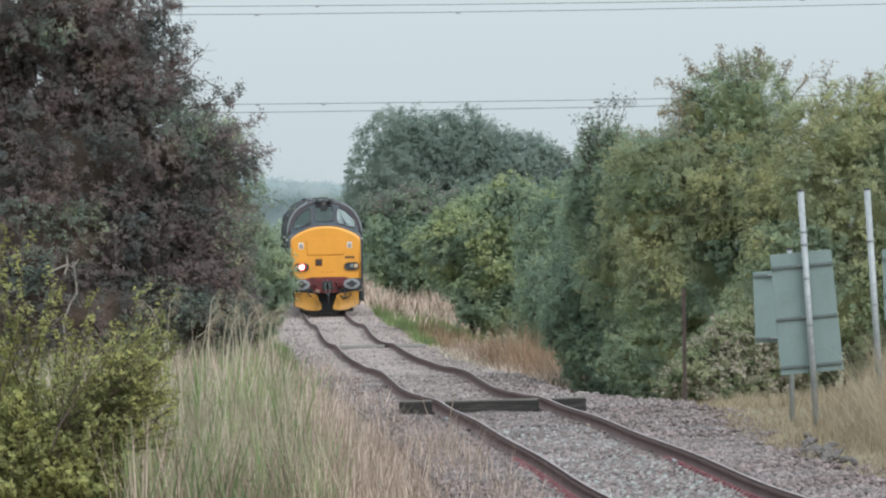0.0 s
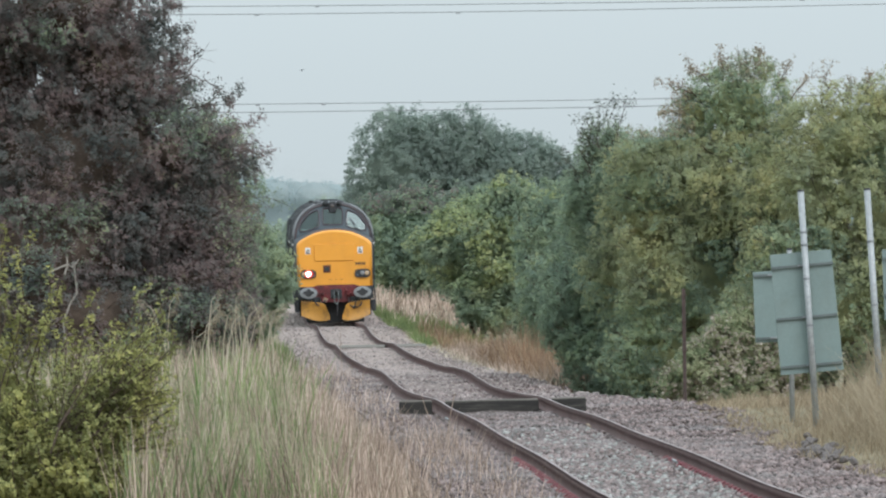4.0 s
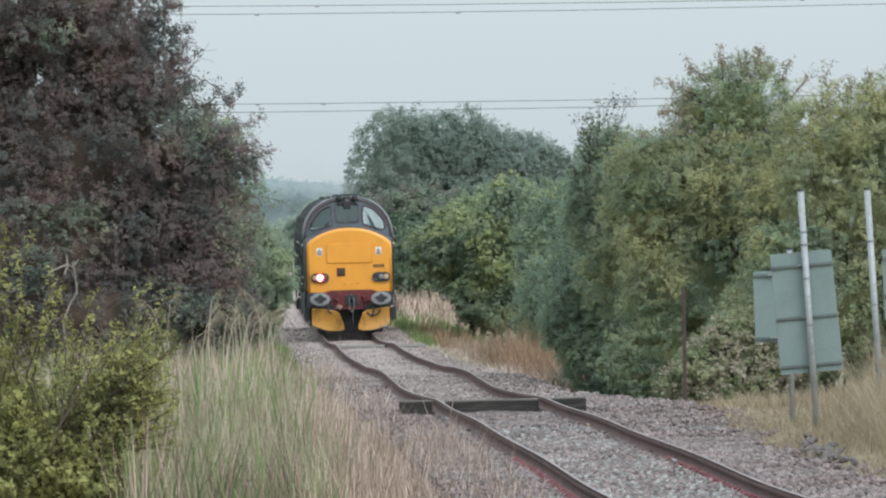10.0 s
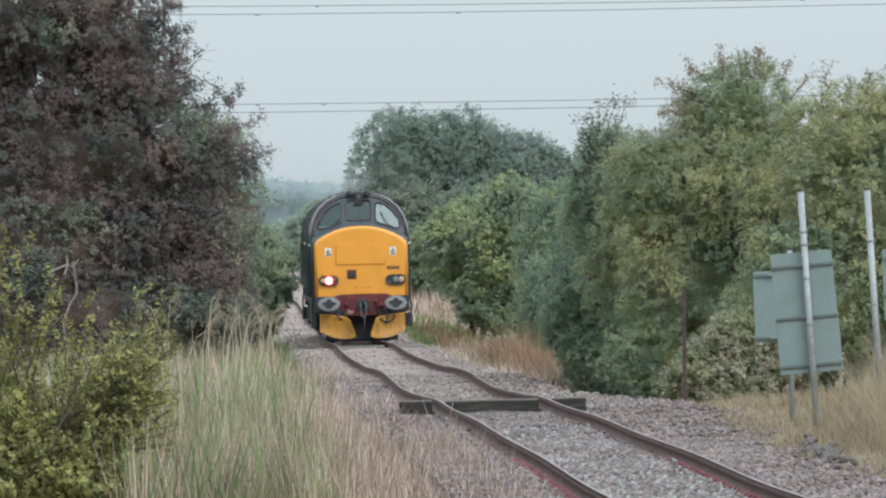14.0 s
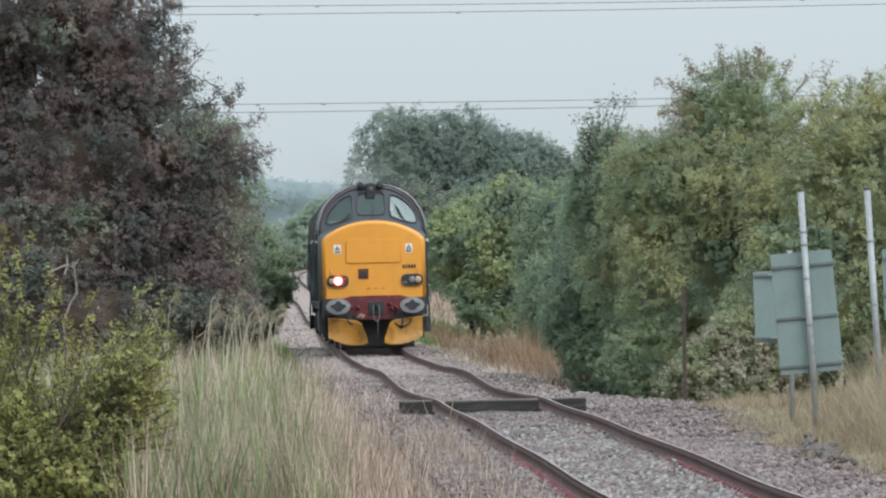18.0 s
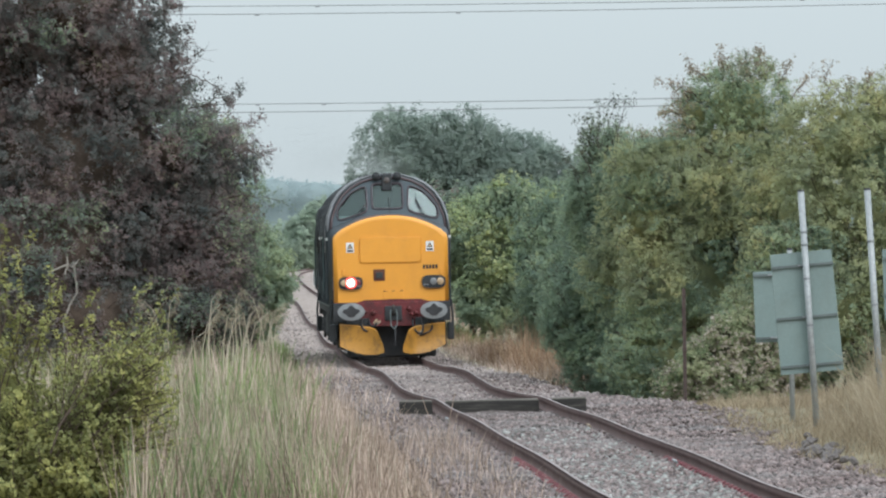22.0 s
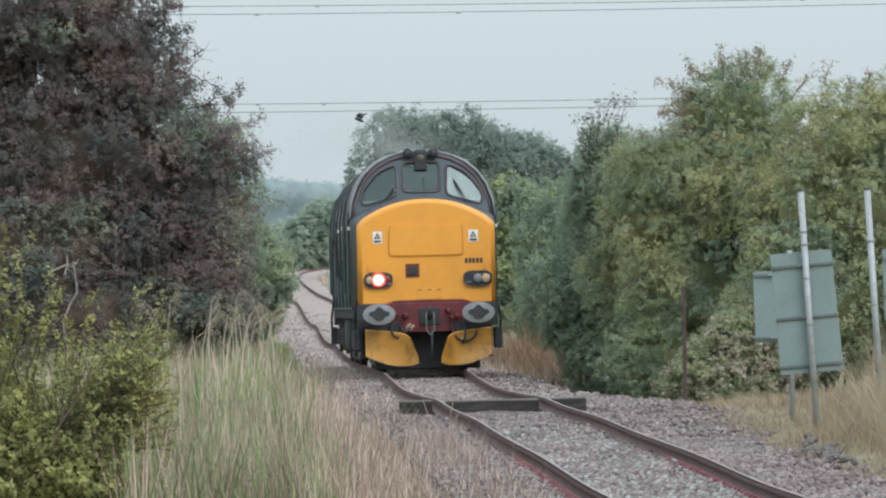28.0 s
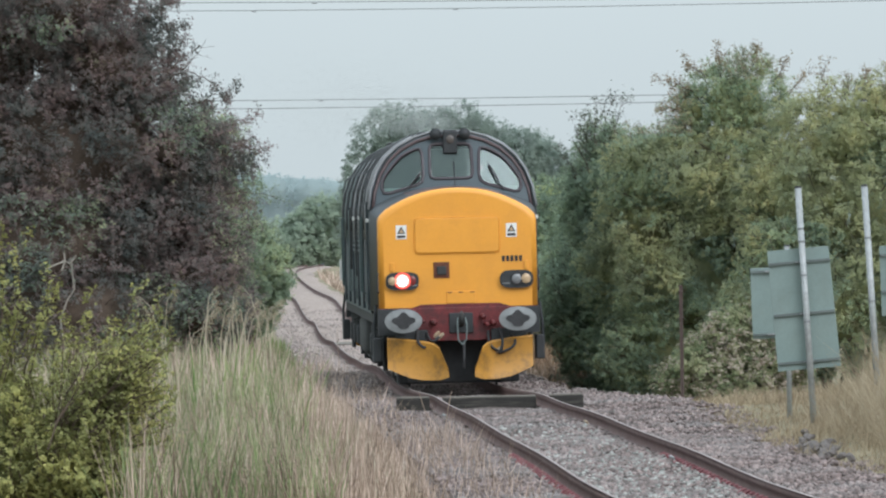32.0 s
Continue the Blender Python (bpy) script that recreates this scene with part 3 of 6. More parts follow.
           (-0.070, -0.160), (0.070, -0.160), (0.070, -0.148), (0.030, -0.138), (0.009, -0.125), (0.010, -0.052), (0.034, -0.040), (0.037, -0.012), (0.035, 0)]
ry = np.concatenate([np.arange(-60, 30, 6.0), np.arange(30, 260, 0.8), np.arange(260, 470, 4)])


def rail(side):
    xs, zs = middle(ry) + side * 0.7525, railtop(ry)
    n = len(PROFILE)
    v = np.array([[(x + a, y, z + b) for a, b in PROFILE] for x, y, z in zip(xs, ry, zs)]).reshape(-1, 3)
    f = [(i * n + k, i * n + k + 1, (i + 1) * n + k + 1, (i + 1) * n + k) for i in range(len(ry) - 1) for k in range(n - 1)]
    ob = mesh_part("rail", raw_mesh("rail", v, f), M["rust"])
    tagged(ob, "rust-brown steel rail with a dull running head on ballast", "rail", group="rails of the track", kind="structure")
    # pale strip on the right half of the running surface paints its highlight
    t = np.array([[(x + a, y, z + b) for a, b in ((0.004, 0.0005), (0.006, 0.0025), (0.033, 0.0025), (0.037, -0.012))] for x, y, z in zip(xs, ry, zs)]).reshape(-1, 3)
    g = [(i * 4 + k, i * 4 + k + 1, (i + 1) * 4 + k + 1, (i + 1) * 4 + k) for i in range(len(ry) - 1) for k in range(3)]
    mesh_part("head_highlight", raw_mesh("head_highlight", t, g), M["rail_highlight"], ob, "dull grey running surface with its highlight in the colour")
    return ob


for side in (-1, 1):
    rail(side)


# ribbed red strips along the left foot of both rails near the crossing
def ribbed_strip(side, y_start, y_end):
    def put(y, a, z):
        return (float(middle(y)) + side * 0.7525 + a, y, float(railtop(y)) + z)
    root = thing("ribbed_rail_seal", "faded red ribbed rubber strip along the rail foot", "rail seal", group="rail seals")
    bm = bmesh.new()
    for a in np.arange(y_end, y_start, 1.0):
        b = min(a + 1.0, y_start)
        lo = [put(a, -0.125, -0.165), put(a, -0.12, -0.145), put(a, -0.065, -0.118), put(a, -0.06, -0.15)]
        hi = [put(b, -0.125, -0.165), put(b, -0.12, -0.145), put(b, -0.065, -0.118), put(b, -0.06, -0.15)]
        va, vb = [bm.verts.new(p) for p in lo], [bm.verts.new(p) for p in hi]
        for k in range(4):
            bm.faces.new((va[k], vb[k], vb[(k + 1) % 4], va[(k + 1) % 4]))
        if a == y_end:
            bm.faces.new(va)
        if b == y_start:
            bm.faces.new(vb[::-1])
    bmesh.ops.recalc_face_normals(bm, faces=bm.faces)
    part("strip", bm, M["rib_shade"], root)
    bm = bmesh.new()
    y = y_end
    while y < y_start:
        tube(bm, [put(y, -0.13, -0.165), put(y, -0.122, -0.135), put(y, -0.09, -0.112), put(y, -0.055, -0.105)], 0.0155, 6)
        y += 0.33
    tagged(part("ribs", bm, M["rib"], root), "raised red rubber ribs", kind="stuff")


ribbed_strip(-1, 52.9, 30)
ribbed_strip(1, 52.3, 30)


# spring clips and straps on the rail foot
def rail_clip(side, y, inner, material, label):
    x = float(middle(y)) + side * 0.7525 + inner * 0.085
    z = float(railtop(y)) - 0.13
    bm = bmesh.new()
    tube(bm, [(0, -0.05, -0.02), (0.02 * inner, -0.06, 0.03), (0.05 * inner, 0, 0.045), (0.02 * inner, 0.06, 0.03), (0, 0.05, -0.02)], 0.014, 6)
    ob = part("rail_clip", bm, material)
    ob.matrix_basis = pose(x, y, z)
    tagged(ob, label, "rail clip", group="rail clips")


rail_clip(1, 50.8, -1, M["zinc"], "pale bent steel clip on the rail foot")
rail_clip(1, 62.0, -1, M["brass"], "rusty orange clip on the rail foot")
rail_clip(-1, 66.5, -1, M["zinc"], "pale bent steel clip on the rail foot")

# crossing timbers between and beside the rails
for x0, x1, tilt in ((-1.30, -0.835, 0.6), (-0.66, 0.66, 0.0), (0.835, 1.32, -0.4)):
    y = 71.3
    root = thing("crossing_timber", "dark weathered timber baulk laid level with the rails", "timber", group="crossing timbers",
                 m=pose(float(middle(y)), y, float(railtop(y)), 0, tilt, 0))
    bm = bmesh.new()
    box(bm, x0, x1, -0.12, 0.14, -0.235, -0.012, 0.012)
    part("baulk", bm, M["timber"], root)
    # thin top piece in a paler material than the baulk
    bm = bmesh.new()
    box(bm, x0 + 0.012, x1 - 0.012, -0.11, 0.13, -0.014, 0.003, 0.004)
    part("pale_top", bm, M["timber_top"], root, "paler, greyer top of the timber")

# flat strips level with the ballast farther up the line, put in for a dark patch
for y, x0, x1 in ((136.5, -0.62, 0.66), (136.2, 0.86, 1.75)):
    bm = bmesh.new()
    box(bm, x0, x1, -1.6, 1.6, -0.18, -0.07, 0.01)
    ob = part("flat_strip", bm, M["timber_top"])
    ob.matrix_basis = pose(float(middle(y)), y, float(railtop(y)))
    tagged(ob, "grey flat strip bedded in the ballast", "timber", group="boards in the ballast")

# ================= foliage tools =================
def small_leaves(centres, normals, size, r, up=0.7, loose=0.45):
    """Small pointed leaves of three points each at the given places."""
    n = len(centres)
    nrm = normals + loose * r.normal(size=(n, 3)) + np.array([0, 0, up])
    nrm /= np.linalg.norm(nrm, axis=1)[:, None]
    t = np.cross(nrm, r.normal(size=(n, 3)))
    t /= np.linalg.norm(t, axis=1)[:, None] + 1e-9
    b = np.cross(nrm, t)
    s = (size * (0.6 + 0.8 * r.random(n)))[:, None]
    v = np.stack([centres - t * s * 0.45 + b * s * 0.36, centres + t * s * 0.75, centres - t * s * 0.45 - b * s * 0.36], 1).reshape(-1, 3)
    return v, np.arange(3 * n).reshape(-1, 3)


def wobble(p, scale, amp):
    return amp * (np.sin(p[:, 0] * scale + 1.3) * np.sin(p[:, 2] * scale * 1.3 + 0.4) + 0.6 * np.sin(p[:, 1] * scale * 2.1 + p[:, 0] * scale * 1.7) * np.sin(p[:, 2] * scale * 2.7 + 2.0))


def crown_points(blobs, sprays, per, length, seed, floor_z=-9.0, gaps=0.0, inner=0.2, rough=0.08, leaf=0.06, rise=0.25, thin=(-99.0, 0.0), holes=()):
    """Leaf places for a crown made of rounded masses: branching sprays that stand on an uneven shell and reach outward."""
    r = np.random.default_rng(seed)
    blobs = np.asarray(blobs, dtype=float)
    area = (blobs[:, 3] * blobs[:, 5] + blobs[:, 4] * blobs[:, 5] + blobs[:, 3] * blobs[:, 4])
    n = int(sprays * 3.4)
    pick = r.choice(len(blobs), n, p=area / area.sum())
    d = r.normal(size=(n, 3))
    d /= np.linalg.norm(d, axis=1)[:, None]
    bl = blobs[pick]
    rad = np.where(r.random(n) < inner, 0.6 + 0.3 * r.random(n), 0.88 + 0.12 * r.random(n))
    pos = bl[:, :3] + d * bl[:, 3:6] * rad[:, None]
    mean = bl[:, 3:6].mean(1)
    pos = pos + d * (wobble(pos, 2.4 / max(0.5, mean.mean() * 0.6), rough) * mean)[:, None]
    hid = np.zeros(n, dtype=bool)
    for q in blobs:
        hid |= (((pos - q[:3]) / q[3:6]) ** 2).sum(1) < 0.42
    hid |= wobble(pos + 7.7, 5.0 / max(0.6, mean.mean()), 1.0) > 1.45 - gaps
    # the far side, and what stands beyond the given line, grows thinner
    hid |= r.random(n) < np.where(d[:, 1] > 0.35, 0.62, 0.0)
    hid |= (pos[:, 0] < thin[0]) & (r.random(n) < thin[1])
    for hx, hz, hr in holes:
        hid |= np.hypot(pos[:, 0] - hx, pos[:, 2] - hz) < hr
    keep = np.flatnonzero(~hid & (pos[:, 2] > floor_z))[:sprays]
    pos, d = pos[keep], d[keep]
    m = len(pos)
    way = d * np.array([1, 1, 0.6]) + 0.42 * r.normal(size=(m, 3)) + np.array([0, 0, rise])
    way /= np.linalg.norm(way, axis=1)[:, None]
    ln = length * (0.45 + 0.85 * r.random(m) ** 1.5)
    side = np.cross(way, r.normal(size=(m, 3)))
    side /= np.linalg.norm(side, axis=1)[:, None] + 1e-9
    other = np.cross(way, side)
    # a main twig and four side twigs, with leaves set close along them
    twig = r.integers(0, 6, size=(m, per))
    u, v = r.random((m, per)), r.random((m, per)) ** 0.8
    start = np.where(twig == 0, u, 0.16 * twig)
    ang = twig * 2.4 + r.normal(size=(m, 1)) * 0.5
    across = side[:, None] * np.cos(ang)[..., None] + other[:, None] * np.sin(ang)[..., None]
    reach = np.where(twig == 0, 0.0, v * 0.5 * (1.15 - start))
    c = way[:, None] * (start + 0.6 * reach)[..., None] + across * reach[..., None]
    c = c * ln[:, None, None]
    c[..., 2] -= 0.16 * ln[:, None] * (start + reach) ** 2
    c = pos[:, None] + c + r.normal(size=(m, per, 3)) * leaf * 0.5
    c = c.reshape(-1, 3)
    nd = (way[:, None] * 0.5 + across * 0.6 + d[:, None] * 0.5).reshape(-1, 3)
    keep = c[:, 2] > floor_z
    return c[keep], nd[keep], pos, d, r, (pos - way * 0.1, pos + way * ln[:, None] * 0.95)


def with_lobes(blobs, count, seed, base=0.84, flat=0.75):
    """Adds smaller rounded masses over each large one, so that the crown is lobed, in shelves, with hollows between."""
    r = np.random.default_rng(seed + 500)
    out = [(a, b, c, rx * base, ry_ * base, rz * base) for a, b, c, rx, ry_, rz in blobs]
    for a, b, c, rx, ry_, rz in blobs:
        for _ in range(count):
            d = r.normal(size=3)
            d /= np.linalg.norm(d)
            d[1] = -abs(d[1]) if r.random() < 0.4 else d[1]
            k = 0.20 + 0.2 * r.random()
            q = 1.0 - k * 0.75
            out.append((a + d[0] * rx * q, b + d[1] * ry_ * q, c + d[2] * rz * q, rx * k * 1.1, ry_ * k * 1.1, rz * k * flat))
    return out


def lump(centre, radii, seed, fine=4):
    """An uneven rounded mass."""
    bm = bmesh.new()
    bmesh.ops.create_icosphere(bm, subdivisions=fine, radius=1.0)
    bm.verts.ensure_lookup_table()
    v = np.array([q.co for q in bm.verts])
    f = np.array([[q.index for q in t.verts] for t in bm.faces])
    bm.free()
    k = seed * 3.7
    w = 0.05 * (np.sin(v[:, 0] * 5 + k) * np.sin(v[:, 2] * 6 + k) + np.sin(v[:, 1] * 9 + k) * np.sin(v[:, 2] * 11) + 0.7 * np.sin(v[:, 0] * 17 + k) * np.sin(v[:, 2] * 19 + v[:, 1] * 15))
    v = v * (1 + w)[:, None] * np.array(radii) + np.array(centre)
    return v, f


def leader(root, material, start, tip, bend, leafy, leaf, r):
    """A long branch that stands out of the crown, bent and forked, with leaves in tufts along it."""
    start, tip = np.array(start, dtype=float), np.array(tip, dtype=float)
    size = np.linalg.norm(tip - start)
    thick = 0.3 * leaf
    u = np.linspace(0, 1, 8)[:, None]
    line = start * (1 - u) + tip * u + np.array([0, 0, bend]) * (4 * u * (1 - u)) + 0.03 * size * r.normal(size=(8, 3)) * (u > 0)
    bm = bmesh.new()
    tube(bm, [Vector(p) for p in line], [thick * (1 - 0.8 * k / 7) for k in range(8)], 5)
    places = []
    for k in range(2, 8):
        for _ in range(2 + k % 2):
            w = (line[k] - line[k - 1]) / np.linalg.norm(line[k] - line[k - 1]) + 0.9 * r.normal(size=3)
            w /= np.linalg.norm(w)
            end = line[k] + w * size * (0.10 + 0.26 * r.random())
            tube(bm, [Vector(line[k]), Vector(end)], [thick * 0.35, thick * 0.15], 4)
            t = r.random((leafy, 1)) ** 0.7
            places.append(line[k] * (1 - t) + end * t + r.normal(size=(leafy, 3)) * leaf * 1.1)
    part("limb", bm, M["twig"], root)
    if leafy:
        c = np.concatenate(places)
        tagged(mesh_part("leafy_growth", raw_mesh("leafy_growth", *small_leaves(c, r.normal(size=c.shape), leaf, r, 0.5, 0.5)), material, root), "tufts of leaves along a branch", kind="stuff")


def plant(name, label, category, base, blobs, material, sprays, per=30, leaf=0.06, length=0.45, seed=1, gaps=0.0, inner=0.2,
          stems=3, trunk_r=0.12, twigs=40, rough=0.08, extra=(), up=0.7, lobes=12, core=0.5, core_mat=None, loose=0.4, flat=0.75, body=0.84, rise=0.25, thin=(-99.0, 0.0), holes=(), leaders=(), twig_len=0.35):
    """A tree or bush: tapered trunk or stems, limbs into every mass, twigs, and a crown of single leaves on sprays."""
    bx_, by_ = base
    bz_ = float(lie(bx_, by_))
    root = thing(name, label, category, m=pose(bx_, by_, bz_))
    shift = np.array([bx_, by_, bz_])
    if core:
        chunks = [lump((a - bx_, b - by_, c - bz_), (rx * core, ry_ * core, rz * core), seed + k, 3) for k, (a, b, c, rx, ry_, rz) in enumerate(blobs)]
        tagged(mesh_part("inner_foliage", raw_mesh("inner_foliage", *joined(chunks)), core_mat or material, root, smooth=True), "dense inner foliage", kind="stuff")
    blobs = with_lobes(blobs, lobes, seed, body, flat)
    rel = [(a - bx_, b - by_, c - bz_, rx, ry_, rz) for a, b, c, rx, ry_, rz in blobs]
    c, nd, pos, d, r, shoots = crown_points(rel, sprays, per, length, seed, 0.02, gaps, inner, rough, leaf, rise, (thin[0] - bx_, thin[1]), [(hx - bx_, hz - bz_, hr) for hx, hz, hr in holes])
    rest = np.ones(len(c), dtype=bool)
    for nm, lb, mat2, share, where in extra:
        pick = rest & where(c + shift) & (r.random(len(c)) < share)
        rest &= ~pick
        mesh_part(nm, raw_mesh(nm, *small_leaves(c[pick], nd[pick], leaf, r, up, loose)), mat2, root, lb)
    mesh_part("crown", raw_mesh("crown", *small_leaves(c[rest], nd[rest], leaf, r, up, loose)), material, root)
    if leaf < 0.11:
        lo, hi = shoots
        w_ = np.array([0.1 * leaf, 0, 0.06 * leaf])
        v = np.stack([lo - w_, lo + w_, hi + w_ * 0.3, hi - w_ * 0.3], 1).reshape(-1, 3)
        tagged(mesh_part("outer_growth", raw_mesh("outer_growth", v, np.arange(len(v)).reshape(-1, 4)), M["twig"], root), "thin outer shoots", kind="stuff")
    for x0, z0, x1, z1, bend, leafy, mat_, y_ in leaders:
        leader(root, M[mat_], (x0 - bx_, y_ - by_, z0 - bz_), (x1 - bx_, y_ - 0.2 - by_, z1 - bz_), bend, leafy, leaf, r)
    for k in range(stems):
        bm = bmesh.new()
        q = rel[k % len(rel)]
        foot = Vector((0.25 * trunk_r * 8 * (r.random() - 0.5), 0.25 * trunk_r * 8 * (r.random() - 0.5), -0.1))
        end = Vector(q[:3]) + Vector((0, 0, q[5] * 0.35))
        pts = [foot.lerp(end, u) + Vector(r.normal(size=3) * 0.12 * min(1, q[5])) * (0 < u < 1) for u in (0, 0.25, 0.5, 0.75, 1)]
        tube(bm, pts, [trunk_r * w for w in (1.25, 0.95, 0.75, 0.5, 0.2)], 8)
        trunk = part("trunk" if k == 0 else "stem", bm, M["bark"], root, smooth=True)
    if twigs:
        bm = bmesh.new()
        for j in r.choice(len(pos), min(twigs, len(pos)), replace=False):
            p = Vector(pos[j])
            w = (Vector(d[j]) + Vector(r.normal(size=3)) * 0.35 + Vector((0, 0, 0.3))).normalized()
            ln = twig_len * (0.5 + 0.8 * r.random())
            start = p - w * ln * 1.2
            start.z = max(start.z, 0.0)
            bend = Vector(r.normal(size=3)) * 0.1 * ln
            tube(bm, [start, p + bend, p + w * ln], [0.014, 0.009, 0.004], 4)
        tagged(part("brushwood", bm, M["twig"], root), "thin bare twigs", kind="stuff")
    return root


def blades(n, place, height, width, lean, seed, droop=0.5):
    """Grass blades: a bent strip of three points of height. place(r, n) gives x, y, ground height and a height factor."""
    r = np.random.default_rng(seed)
    x, y, z, k = place(r, n)
    n = len(x)
    h = height * k * (0.55 + 0.6 * r.random(n))
    a = r.random(n) * math.tau
    tilt = lean * r.normal(size=n)
    tx, ty = np.cos(a), np.sin(a)
    ex, ey = np.cos(a * 3.3 + 1), np.sin(a * 3.3 + 1)
    w = width * (0.7 + 0.6 * r.random(n))

    def at(u, half):
        bend = (tilt * u + droop * lean * u * u * np.sign(tilt)) * h
        cx, cy, cz = x + tx * bend, y + ty * bend, z + h * u * (1 - 0.12 * u * np.abs(tilt))
        return [np.stack([cx + s * ex * w * half, cy + s * ey * w * half, cz], -1) for s in (-1, 1)]

    l0, r0 = at(0.0, 0.5)
    l1, r1 = at(0.5, 0.42)
    l2, r2 = at(1.0, 0.08)
    v = np.stack([l0, r0, r1, l1, r2, l2], 1).reshape(-1, 3)
    kk = np.arange(n)[:, None] * 6
    f = np.concatenate([kk + [0, 1, 2, 3], kk + [3, 2, 4, 5]], 1).reshape(-1, 4)
    return v, f


def sward(name, label, material, chunks):
    ob = mesh_part(name, raw_mesh(name, *joined(chunks)), material)
    return tagged(ob, label, "grass", kind="stuff")


# ================= trees and bushes =================
hawthorn = plant("russet_hawthorn", "large dense hawthorn with dark russet and green leaves", "tree", (-8.6, 120.5),
      [(-8.6, 120.5, 4.0, 3.8, 3.2, 3.5), (-6.0, 119.6, 2.3, 1.5, 1.6, 1.9), (-6.0, 119.8, 4.45, 1.35, 1.5, 0.95), (-7.6, 120, 6.3, 1.6, 1.8, 1.7), (-8.7, 120.2, 8.1, 2.2, 2.2, 1.7),
       (-12.6, 121.5, 5.0, 3.2, 3.0, 4.6), (-10.5, 120.8, 6.7, 1.7, 1.6, 1.7), (-9.2, 118.6, 2.0, 3.4, 1.9, 2.0), (-8.6, 117.6, 0.7, 3.6, 1.5, 1.4), (-5.7, 118.4, 0.9, 1.4, 1.3, 1.4), (-12.2, 117.4, 0.8, 2.8, 1.5, 1.5)],
      # core in dark twig brown so the crown's hollows look shaded
      M["leaf_red"], 11000, 38, 0.053, 0.5, 11, core=0.56, core_mat=M["twig"], inner=0.35, stems=5, trunk_r=0.2, twigs=160, lobes=16, flat=0.5, body=0.86, thin=(-11.0, 0.75), holes=((-10.0, 7.15, 0.12), (-9.85, 6.72, 0.1)),
      extra=(("green_growth", "patches of still green leaves", M["leaf_green"], 0.32, lambda p: (p[:, 0] > -4.65 + 0.7 * wobble(p, 1.3, 1.0)) | (wobble(p, 1.1, 1.0) > 0.95)),
             ("dull_green_growth", "dull dark green leaves lower in the crown", M["leaf_darkened"], 0.32, lambda p: wobble(p + 3.1, 1.0, 1.0) + 0.12 * (3.0 - p[:, 2]) > 0.4)),
      leaders=((-6.7, 7.1, -5.95, 7.35, 0.1, 26, "leaf_red", 119.6), (-6.8, 7.6, -6.1, 7.95, 0.05, 24, "leaf_red", 119.6), (-6.5, 6.3, -5.75, 6.75, -0.05, 16, "leaf_red", 119.4), (-6.3, 6.1, -5.5, 6.85, -0.1, 1, "leaf_red", 119.4),
               (-6.0, 5.4, -4.75, 5.85, 0.05, 30, "leaf_red", 119.2), (-5.9, 5.5, -4.95, 5.65, 0.02, 20, "leaf_red", 119.2), (-5.8, 6.3, -5.0, 5.75, 0.08, 6, "leaf_red", 119.4), (-5.3, 4.7, -4.3, 5.2, 0.05, 18, "leaf_red", 119.2), (-5.2, 4.3, -4.05, 4.5, 0.08, 16, "leaf_red", 119.0),
               (-5.0, 3.4, -3.75, 3.3, 0.1, 10, "leaf_green", 119.0), (-6.9, 8.0, -6.3, 8.5, 0.05, 20, "leaf_red", 119.6)))
for pts in (((-8.66, 0.22), (-8.69, 0.62), (-8.52, 1.05), (-8.36, 1.27), (-8.40, 1.72), (-8.44, 2.0)), ((-9.0, 1.75), (-8.75, 1.86), (-8.56, 1.93), (-8.44, 1.86), (-8.3, 2.05)), ((-8.64, 1.7), (-8.56, 1.93), (-8.58, 2.12))):
    bm = bmesh.new()
    tube(bm, [(x + 8.6, 115.9 - 120.5, z - float(lie(-8.6, 120.5))) for x, z in pts], [0.026 - 0.003 * k for k in range(len(pts))], 6)
    part("bare_branch", bm, M["pale_twig"], hawthorn, "bare pale grey branch")
plant("green_hawthorn", "tall green hawthorn behind the russet tree", "tree", (-7.3, 151.0),
      [(-6.6, 151, 4.0, 1.3, 1.4, 2.2), (-7.6, 152, 2.0, 1.8, 1.6, 2.0), (-7.0, 151, 5.6, 0.8, 0.9, 1.0)], M["leaf_green"], 1500, 26, 0.075, 0.45, 12, stems=3, twigs=20)
plant("trackside_bush", "rounded green bush beside the line", "bush", (-5.2, 139.0),
      [(-5.15, 139, 1.55, 1.0, 1.3, 1.6), (-5.5, 140, 0.9, 1.2, 1.3, 1.2)], M["leaf_green"], 1300, 28, 0.07, 0.36, 13, stems=3, trunk_r=0.06, twigs=20)
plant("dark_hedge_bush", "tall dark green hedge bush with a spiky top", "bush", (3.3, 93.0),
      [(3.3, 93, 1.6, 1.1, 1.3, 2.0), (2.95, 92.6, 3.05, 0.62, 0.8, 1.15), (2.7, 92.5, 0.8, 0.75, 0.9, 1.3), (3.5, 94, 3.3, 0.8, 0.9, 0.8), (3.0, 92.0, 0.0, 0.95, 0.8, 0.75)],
      M["leaf_darkened"], 4200, 40, 0.038, 0.36, 21, core=0.5, stems=4, trunk_r=0.08, twigs=60, rise=0.4, twig_len=0.25,
      leaders=((2.75, 3.2, 2.5, 4.1, 0.0, 14, "leaf_silhouette", 92.2), (2.9, 3.4, 2.85, 4.5, 0.0, 14, "leaf_silhouette", 92.2), (3.1, 3.4, 3.3, 4.6, 0.0, 14, "leaf_silhouette", 92.2), (2.6, 3.0, 2.2, 3.75, 0.02, 14, "leaf_silhouette", 92.2),
               (3.0, 3.5, 3.1, 4.55, 0.0, 14, "leaf_silhouette", 92.4), (2.8, 3.5, 2.65, 4.4, 0.0, 14, "leaf_silhouette", 92.4)))
